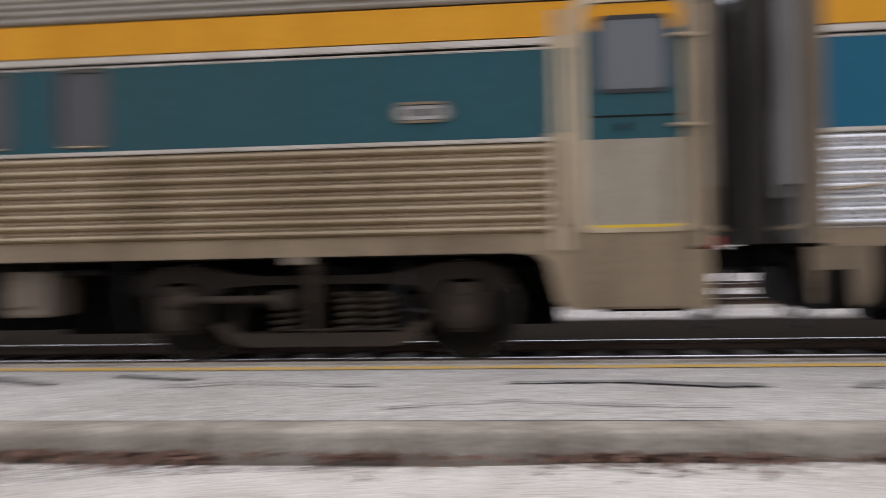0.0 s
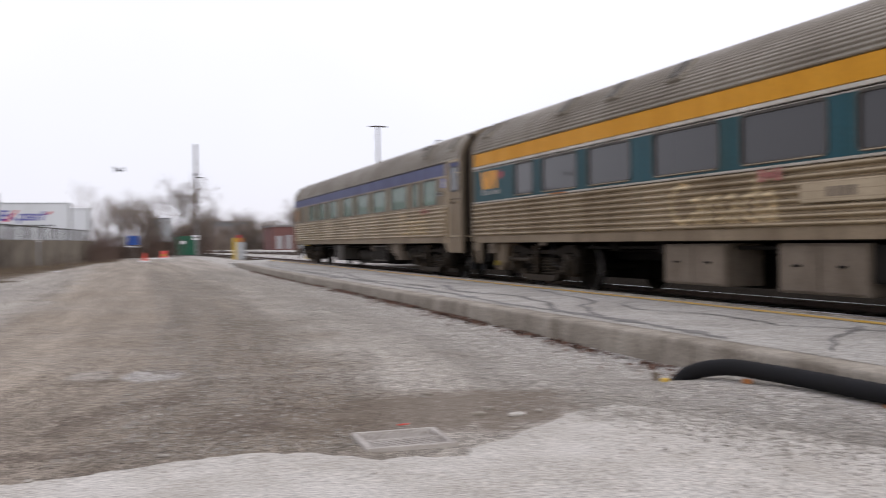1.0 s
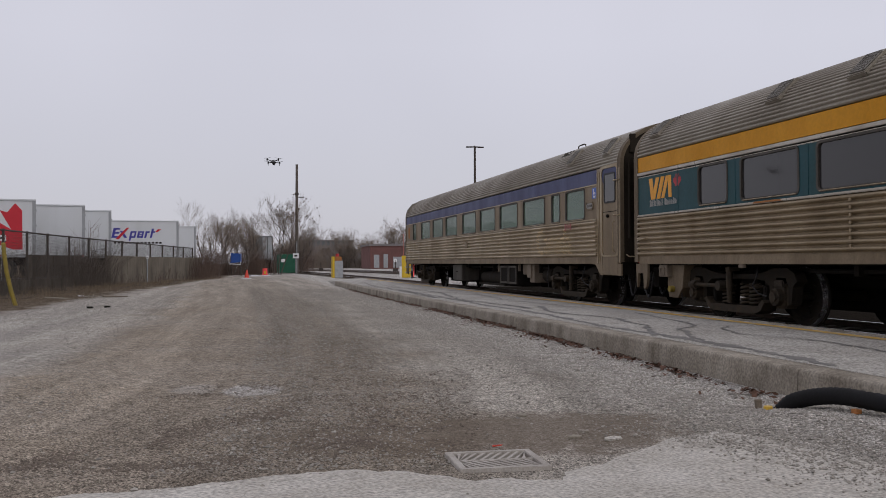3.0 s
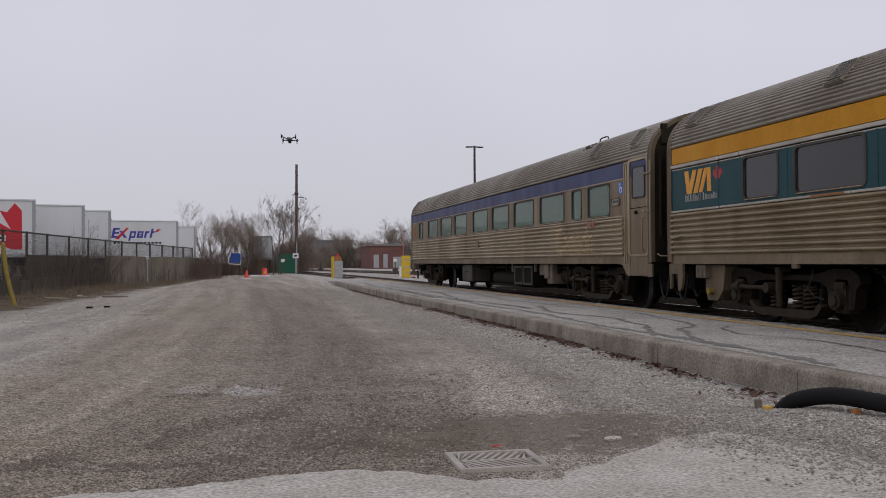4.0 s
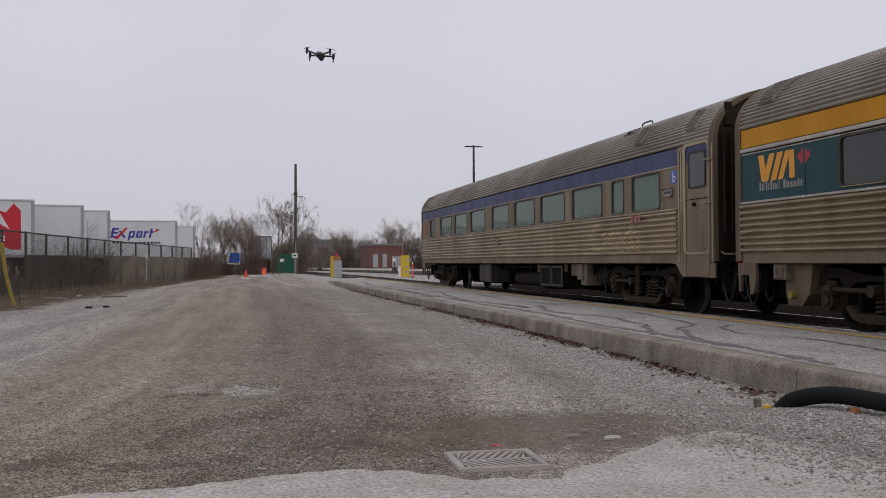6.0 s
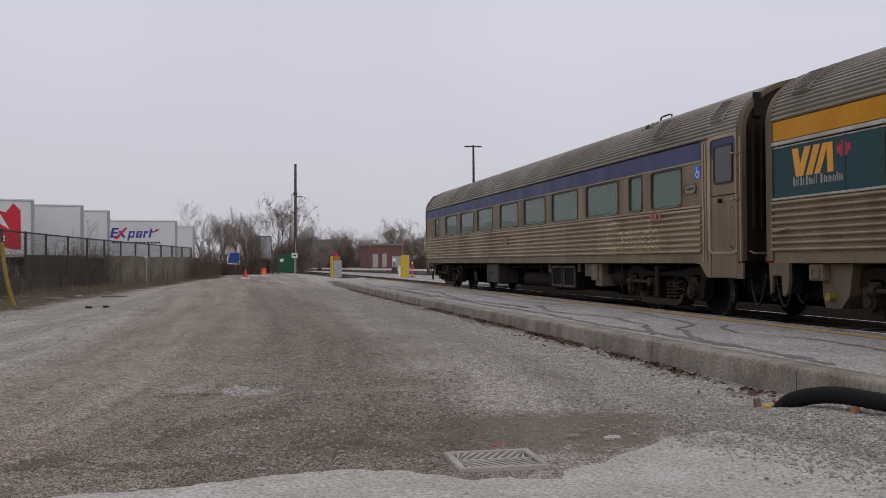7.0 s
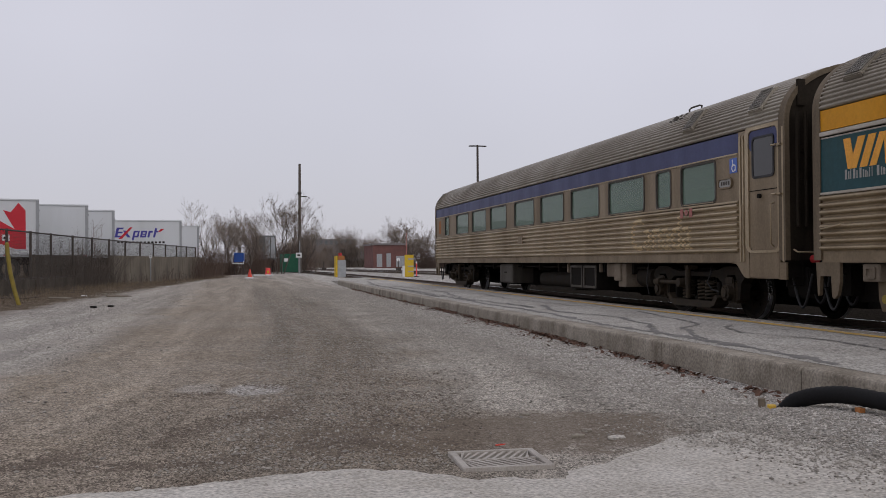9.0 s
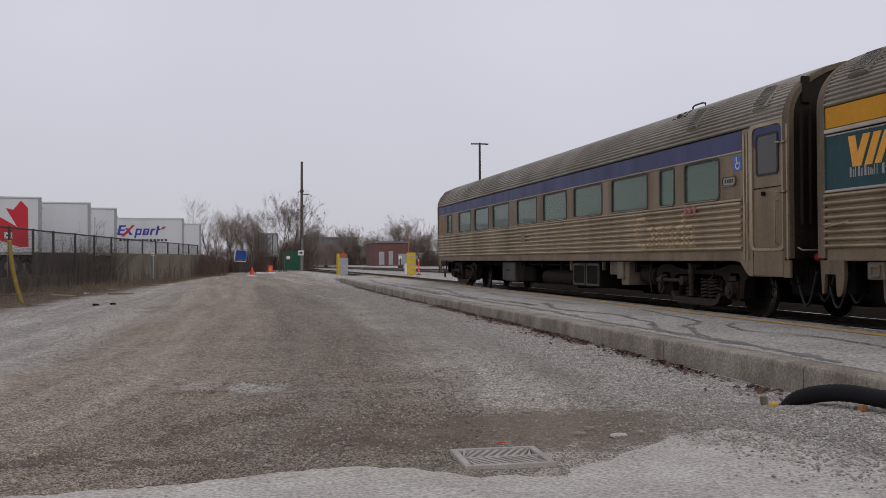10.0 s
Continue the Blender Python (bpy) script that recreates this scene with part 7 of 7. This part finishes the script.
for s in (-1.7, 1.7):
    part("wheel", cyl(bmesh.new(), (s, -0.05, 0.35), (s, 0.2, 0.35), 0.35, 14), RUBBER, c)


# ---- bare trees, brush, dead grass ----
def grow(seed, height, spread, levels, trunk_r, lean=0.0, stems=1, fine=3):
    """Tapered limbs of a winter tree: (thick verts, faces), (twig verts, faces)."""
    rs = random.Random(seed)
    thick, twig = ([], []), ([], [])

    def limb(p, d, ln, r, lv):
        n = 4 if lv < 2 else 3
        seg = 7 if lv == 0 else (5 if lv == 1 else 3)
        store = thick if lv < 2 else twig
        v, f = store
        pts = [p]
        q = p.copy()
        dd = d.copy()
        for i in range(n):
            dd = (dd + Vector((rs.gauss(0, 0.13), rs.gauss(0, 0.13), rs.gauss(0.05, 0.08)))).normalized()
            q = q + dd * ln / n
            pts.append(q.copy())
        i0 = len(v)
        for k, c_ in enumerate(pts):
            rr = r * (1 - 0.6 * k / n)
            a = dd.cross(Vector((0.3, 0.5, 0.1))).normalized()
            b = dd.cross(a)
            for j in range(seg):
                v.append(tuple(c_ + rr * (cos(2 * pi * j / seg) * a + sin(2 * pi * j / seg) * b)))
        for k in range(n):
            for j in range(seg):
                f.append((i0 + k * seg + j, i0 + k * seg + (j + 1) % seg, i0 + (k + 1) * seg + (j + 1) % seg, i0 + (k + 1) * seg + j))
        if lv >= levels:
            return
        kids = rs.randint(5, 7) if lv == 0 else (rs.randint(4, 5) if lv == 1 else rs.randint(2, fine))
        for k in range(kids):
            u = rs.uniform(0.3, 1.0) if lv else rs.uniform(0.35, 1.0)
            c_ = pts[min(n, int(u * n))]
            a = rs.uniform(0, 2 * pi)
            side = Vector((cos(a), sin(a), 0))
            nd = (dd * rs.uniform(0.6, 1.0) + side * spread * rs.uniform(0.5, 1.1) + Vector((0, 0, 0.25))).normalized()
            limb(c_, nd, ln * rs.uniform(0.5, 0.75), max(r * rs.uniform(0.35, 0.55), 0.0055), lv + 1)

    for s in range(stems):
        a = rs.uniform(0, 6.28)
        d = Vector((lean + 0.25 * cos(a) * (stems > 1), 0.25 * sin(a) * (stems > 1), 1)).normalized()
        limb(Vector((0.35 * cos(a), 0.35 * sin(a), -0.1)) if stems > 1 else Vector((0, 0, -0.1)), d, height * rs.uniform(0.50, 0.58), trunk_r, 0)
    return thick, twig


def bare_tree(x, y, seed, height, label, spread=0.7, levels=5, r=0.13, stems=1, pods=0, fine=3):
    thick, twig = grow(seed, height, spread, levels, r, 0, stems, fine)
    t = empty("bare_tree", pose(x, y, 0), label, "tree", "bare trees")
    mesh_of("trunk", thick[0], thick[1], BARK, t, smooth=60)
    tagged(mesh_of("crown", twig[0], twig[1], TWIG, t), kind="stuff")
    if pods:
        rs = random.Random(seed + 1)
        v, f = [], []
        tips = [p for p in twig[0] if p[2] > height * 0.55]
        for k in range(pods):
            p = rs.choice(tips)
            i = len(v)
            s = rs.uniform(0.04, 0.08)
            for o_ in ((s, 0, 0), (-s, 0.3 * s, 0), (0, s, 0.5 * s), (0, 0, -1.6 * s), (0, -s, 0.3 * s)):
                v.append((p[0] + o_[0], p[1] + o_[1], p[2] + o_[2]))
            f += [(i, i + 2, i + 3), (i + 2, i + 1, i + 3), (i + 1, i + 4, i + 3), (i + 4, i, i + 3), (i, i + 4, i + 1, i + 2)]
        tagged(mesh_of("seed_pods", v, f, BRUSH, t), kind="stuff")
    return t


TREES = [bare_tree(-1.3, 85, 3, 7.6, "bare young tree with fine upright twigs", 0.75, 5, 0.06, 3, fine=4),
         bare_tree(1.5, 90, 8, 6.2, "bare spreading tree behind the fence", 0.9, 5, 0.055, 3, fine=4),
         bare_tree(4.7, 96, 21, 8.3, "bare tree hung with dark seed clusters", 0.8, 5, 0.065, 3, 130, fine=4),
         bare_tree(7.9, 112, 31, 6.6, "bare bushy tree behind the utility pole", 0.8, 5, 0.05, 4, fine=4),
         bare_tree(2.3, 99, 44, 6.4, "bare thicket tree with reddish twigs", 0.85, 5, 0.05, 4, fine=4)]
rs = random.Random(77)
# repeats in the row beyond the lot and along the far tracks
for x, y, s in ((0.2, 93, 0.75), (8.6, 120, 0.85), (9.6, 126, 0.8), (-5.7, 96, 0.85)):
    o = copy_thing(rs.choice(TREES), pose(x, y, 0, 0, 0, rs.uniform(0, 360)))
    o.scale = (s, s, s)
k = 0
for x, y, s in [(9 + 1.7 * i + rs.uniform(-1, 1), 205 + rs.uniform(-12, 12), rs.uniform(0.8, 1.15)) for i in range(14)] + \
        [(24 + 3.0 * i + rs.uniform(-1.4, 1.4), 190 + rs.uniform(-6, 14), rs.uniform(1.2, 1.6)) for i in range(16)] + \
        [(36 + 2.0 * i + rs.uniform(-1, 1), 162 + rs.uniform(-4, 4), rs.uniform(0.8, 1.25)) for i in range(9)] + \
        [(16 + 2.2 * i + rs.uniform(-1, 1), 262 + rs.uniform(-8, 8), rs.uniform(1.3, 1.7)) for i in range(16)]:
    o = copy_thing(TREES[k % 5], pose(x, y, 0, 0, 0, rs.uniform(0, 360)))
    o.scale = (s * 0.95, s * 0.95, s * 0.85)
    k += 1


def thicket(name, spots, n, h, material, label, cat, r=0.008, seed=1, arch=0.5):
    """Many thin arching stems with side twigs."""
    rs = random.Random(seed)
    v, f = [], []

    def wire(p, q, m_, r_):
        i = len(v)
        for c_, rr in ((p, r_), (m_, r_ * 0.8), (q, r_ * 0.4)):
            for j in range(3):
                v.append((c_[0] + rr * cos(2.09 * j), c_[1] + rr * sin(2.09 * j), c_[2] + rr * 0.3 * (j - 1)))
        for k_ in range(2):
            for j in range(3):
                f.append((i + k_ * 3 + j, i + k_ * 3 + (j + 1) % 3, i + k_ * 3 + 3 + (j + 1) % 3, i + k_ * 3 + 3 + j))
    for x, y, w_, hh in spots:
        for k_ in range(n):
            px, py_ = x + rs.gauss(0, w_ * 0.5), y + rs.gauss(0, w_ * 0.5)
            H = h * hh * rs.uniform(0.4, 1.0)
            a, o = rs.uniform(0, 6.28), H * arch * rs.uniform(0.1, 1)
            m_ = (px + 0.35 * o * cos(a), py_ + 0.35 * o * sin(a), H * 0.6)
            q = (px + o * cos(a), py_ + o * sin(a), H)
            wire((px, py_, -0.02), q, m_, r * rs.uniform(0.7, 1.3))
            for t in range(3):
                b = rs.uniform(0, 6.28)
                L_ = H * rs.uniform(0.12, 0.35)
                u_ = rs.uniform(0.3, 0.95)
                s_ = [m_[i] + (q[i] - m_[i]) * u_ for i in range(3)]
                e_ = (s_[0] + L_ * 0.7 * cos(b), s_[1] + L_ * 0.7 * sin(b), s_[2] + L_ * rs.uniform(0.1, 0.8))
                wire(s_, e_, [(s_[i] + e_[i]) / 2 for i in range(3)], r * 0.6)
    return tagged(mesh_of(name, v, f, material), label, cat, kind="stuff")


def along(u0, u1, step, off, w_, hh):
    out = []
    u_ = u0
    while u_ < u1:
        x, y, a = wall_at(u_)
        out.append((x + off + rs.uniform(-0.2, 0.2), y + rs.uniform(-0.3, 0.3), w_, hh * rs.uniform(0.7, 1.15)))
        u_ += step
    return out


thicket("fence_vines", along(U0 + 2, U0 + 8.2, 0.5, 0.25, 0.6, 1.0), 46, 2.3, BARK, "tangled bare vines over the fence", "brush", 0.0065, 3, 0.9)
thicket("fence_vines", along(U0 - 20, U0 + 2, 1.0, 0.2, 0.7, 0.9), 20, 2.3, BARK, "thin bare vines on the fence", "brush", 0.006, 4, 0.9)
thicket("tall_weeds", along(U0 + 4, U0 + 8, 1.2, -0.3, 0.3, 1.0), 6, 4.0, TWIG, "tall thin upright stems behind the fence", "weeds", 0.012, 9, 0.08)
thicket("wall_brush", along(U0 + 27, UEND, 0.8, 0.7, 0.9, 1.0), 80, 2.5, BRUSH, "reddish bare brush at the wall's end", "brush", 0.0075, 5, 0.95)
thicket("wall_brush", along(U0 + 10, U0 + 27, 2.4, 0.4, 0.4, 0.5), 14, 1.6, BRUSH, "low bare twigs at the wall foot", "brush", 0.01, 6, 0.6)
thicket("far_brush", [(-1.8 + 0.62 * i + rs.uniform(-0.3, 0.3), 93 + 0.5 * i + rs.uniform(-1, 1), 1.1, rs.uniform(0.8, 1.2)) for i in range(9)], 150, 2.3, BRUSH, "reddish bare brush under the trees", "brush", 0.009, 7, 0.6)
thicket("far_brush", [(2.2 + 0.55 * i + rs.uniform(-0.3, 0.3), 110.5 + 0.6 * i + rs.uniform(-1, 1), 1.2, rs.uniform(0.8, 1.25)) for i in range(14)], 130, 3.4, BRUSH, "dense bare brush behind the container", "brush", 0.009, 8, 0.6)
thicket("rail_brush", [(30 + 1.5 * i + rs.uniform(-0.5, 0.5), 150 + rs.uniform(-3, 3), 1.6, rs.uniform(0.6, 1.2)) for i in range(18)], 260, 2.9, BRUSH, "bare brush beyond the tracks", "brush", 0.013, 12, 0.8)
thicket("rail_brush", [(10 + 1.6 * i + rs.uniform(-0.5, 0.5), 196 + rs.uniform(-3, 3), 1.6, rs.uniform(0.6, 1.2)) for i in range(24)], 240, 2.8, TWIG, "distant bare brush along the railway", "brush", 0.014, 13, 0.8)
thicket("verge_grass", [(x + rs.uniform(0.0, 3.0), y + rs.uniform(-0.8, 0.8), 0.8, rs.uniform(0.3, 1.2)) for x, y, a in [wall_at(U0 - 18 + 0.5 * i) for i in range(64)]], 60, 0.26, GRASS, "dead straw grass at the wall foot", "grass", 0.006, 14, 0.9)
thicket("verge_grass", [(x + 1.0 + rs.uniform(-0.6, 0.8), y + rs.uniform(-0.8, 0.8), 0.7, rs.uniform(0.4, 1.0)) for x, y, a in [wall_at(U0 + 14 + 0.9 * i) for i in range(24)]], 40, 0.28, GRASS, "dead straw grass at the wall foot", "grass", 0.006, 15, 0.9)

# far woods and fields that close the place all round
def wood_ring():
    rs = random.Random(91)
    v, f = [], []
    for k in range(2600):
        a = rs.uniform(0, 2 * pi)
        if -0.05 < (math.pi / 2 - a) < 0.45:
            continue
        R = rs.uniform(300, 420)
        x, y = R * cos(a), R * sin(a)
        h, w_ = rs.uniform(5, 11), rs.uniform(0.8, 2.2)
        i = len(v)
        for j in range(5):
            t = 2 * pi * j / 5
            v.append((x + w_ * cos(t), y + w_ * sin(t), rs.uniform(0, 0.5)))
        for j in range(5):
            t = 2 * pi * j / 5
            v.append((x + w_ * 0.8 * cos(t) + rs.uniform(-0.5, 0.5), y + w_ * 0.8 * sin(t), h * rs.uniform(0.5, 0.9)))
        v.append((x, y, h))
        for j in range(5):
            f.append((i + j, i + (j + 1) % 5, i + 5 + (j + 1) % 5, i + 5 + j))
            f.append((i + 5 + j, i + 5 + (j + 1) % 5, i + 10))
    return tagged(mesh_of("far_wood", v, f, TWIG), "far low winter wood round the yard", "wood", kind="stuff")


wood_ring()


# ---- the drone ----
def quadcopter():
    d = empty("quadcopter_drone", pose(1, 20, 3.67), "small dark grey quadcopter drone flying level", "drone")
    bm = box(bmesh.new(), -0.045, 0.045, -0.11, 0.09, -0.035, 0.03, 0.015)
    part("body", bm, DRONE, d, smooth=40)
    part("camera_gimbal", box(bmesh.new(), -0.03, 0.03, -0.135, -0.085, -0.055, -0.01, 0.012), DRONE, d)
    props = []
    for sx, sy in ((-1, -1), (1, -1), (-1, 1), (1, 1)):
        hub = Vector((sx * 0.142, sy * 0.13, 0.005 if sy < 0 else 0.03))
        part("arm", tube(bmesh.new(), [(sx * 0.04, sy * 0.07, 0.0), hub], 0.011, 8), DRONE, d)
        part("motor", cyl(bmesh.new(), hub + Vector((0, 0, -0.025)), hub + Vector((0, 0, 0.025)), 0.016, 12), DRONE, d)
        part("leg", cyl(bmesh.new(), hub, hub + Vector((0, 0, -0.07 if sy < 0 else -0.045)), 0.008, 8), DRONE, d)
        bm = bmesh.new()
        for s in (-1, 1):
            prism(bm, [(s * 0.008, -0.008), (s * 0.05, -0.012), (s * 0.108, -0.005), (s * 0.108, 0.004), (s * 0.05, 0.010), (s * 0.008, 0.006)], "z", 0.0, 0.003)
        cyl(bm, (0, 0, -0.004), (0, 0, 0.006), 0.012, 10)
        p = part("propeller", bm, DRONE, d)
        p.location = hub + Vector((0, 0, 0.03))
        props.append((p, sx * sy))
    return d, props


drone, drone_props = quadcopter()


# ---- what moves ----
TRAIN = [(0.0, 11.80), (0.25, 11.28), (0.5, 10.78), (0.75, 10.25), (1.0, 9.72), (1.25, 9.18), (1.5, 8.63), (1.75, 8.14), (2.0, 7.66), (2.25, 7.20), (2.5, 6.75), (2.75, 6.33), (3.0, 5.91), (3.25, 5.52),
         (3.5, 5.14), (3.75, 4.78), (4.0, 4.43), (4.25, 4.09), (4.5, 3.76), (4.75, 3.43), (5.0, 3.12), (5.25, 2.81), (5.5, 2.50), (5.75, 2.23), (6.0, 1.97), (6.25, 1.73), (6.5, 1.50), (6.75, 1.28),
         (7.0, 1.07), (7.25, 0.87), (7.5, 0.69), (7.75, 0.53), (8.0, 0.39), (8.25, 0.26), (8.5, 0.147), (8.75, 0.06), (9.0, 0.0), (9.25, -0.035), (9.5, -0.045), (10.0, -0.045)]


def motions():
    for car, yc in ((car_a, 24.83), (car_b, -0.655), (car_c, -26.37)):
        walk(car, [(t, pose(TX, yc + s, RAIL)) for t, s in TRAIN])
    for w in sets_a + sets_b + sets_c:
        y = w.location.y
        walk(w, [(t, pose(0, y, 0.457, math.degrees(s / 0.457))) for t, s in TRAIN])
    DRONE_PATH = [(0.0, -1.2, 36.6), (0.5, -0.65, 35.0), (0.9, -0.25, 33.4), (1.2, 0.02, 32.0), (1.5, 0.30, 30.3), (1.8, 0.56, 28.9), (2.1, 0.74, 27.6), (2.4, 0.89, 26.35), (2.7, 1.00, 25.1), (3.25, 1.15, 22.7), (3.8, 1.22, 20.3), (4.2, 1.20, 18.65),
                  (4.6, 1.18, 17.0), (5.0, 1.16, 15.3), (5.4, 1.15, 13.65), (5.7, 1.13, 12.5), (6.2, 1.08, 10.9), (6.8, 1.02, 9.3), (6.9, 1.01, 8.95), (7.0, 1.0, 8.5), (8.0, 0.9, 6.2), (9.0, 0.8, 3.4), (10.0, 0.7, 0.8)]
    walk(drone, [(t, pose(x, y, 3.67, 20, 0, 4)) for t, x, y in DRONE_PATH])
    for p, s in drone_props:
        q = p.location.copy()
        walk(p, [(k * 0.1, pose(q.x, q.y, q.z, 0, 0, s * 83.0 * k)) for k in range(101)])
motions()
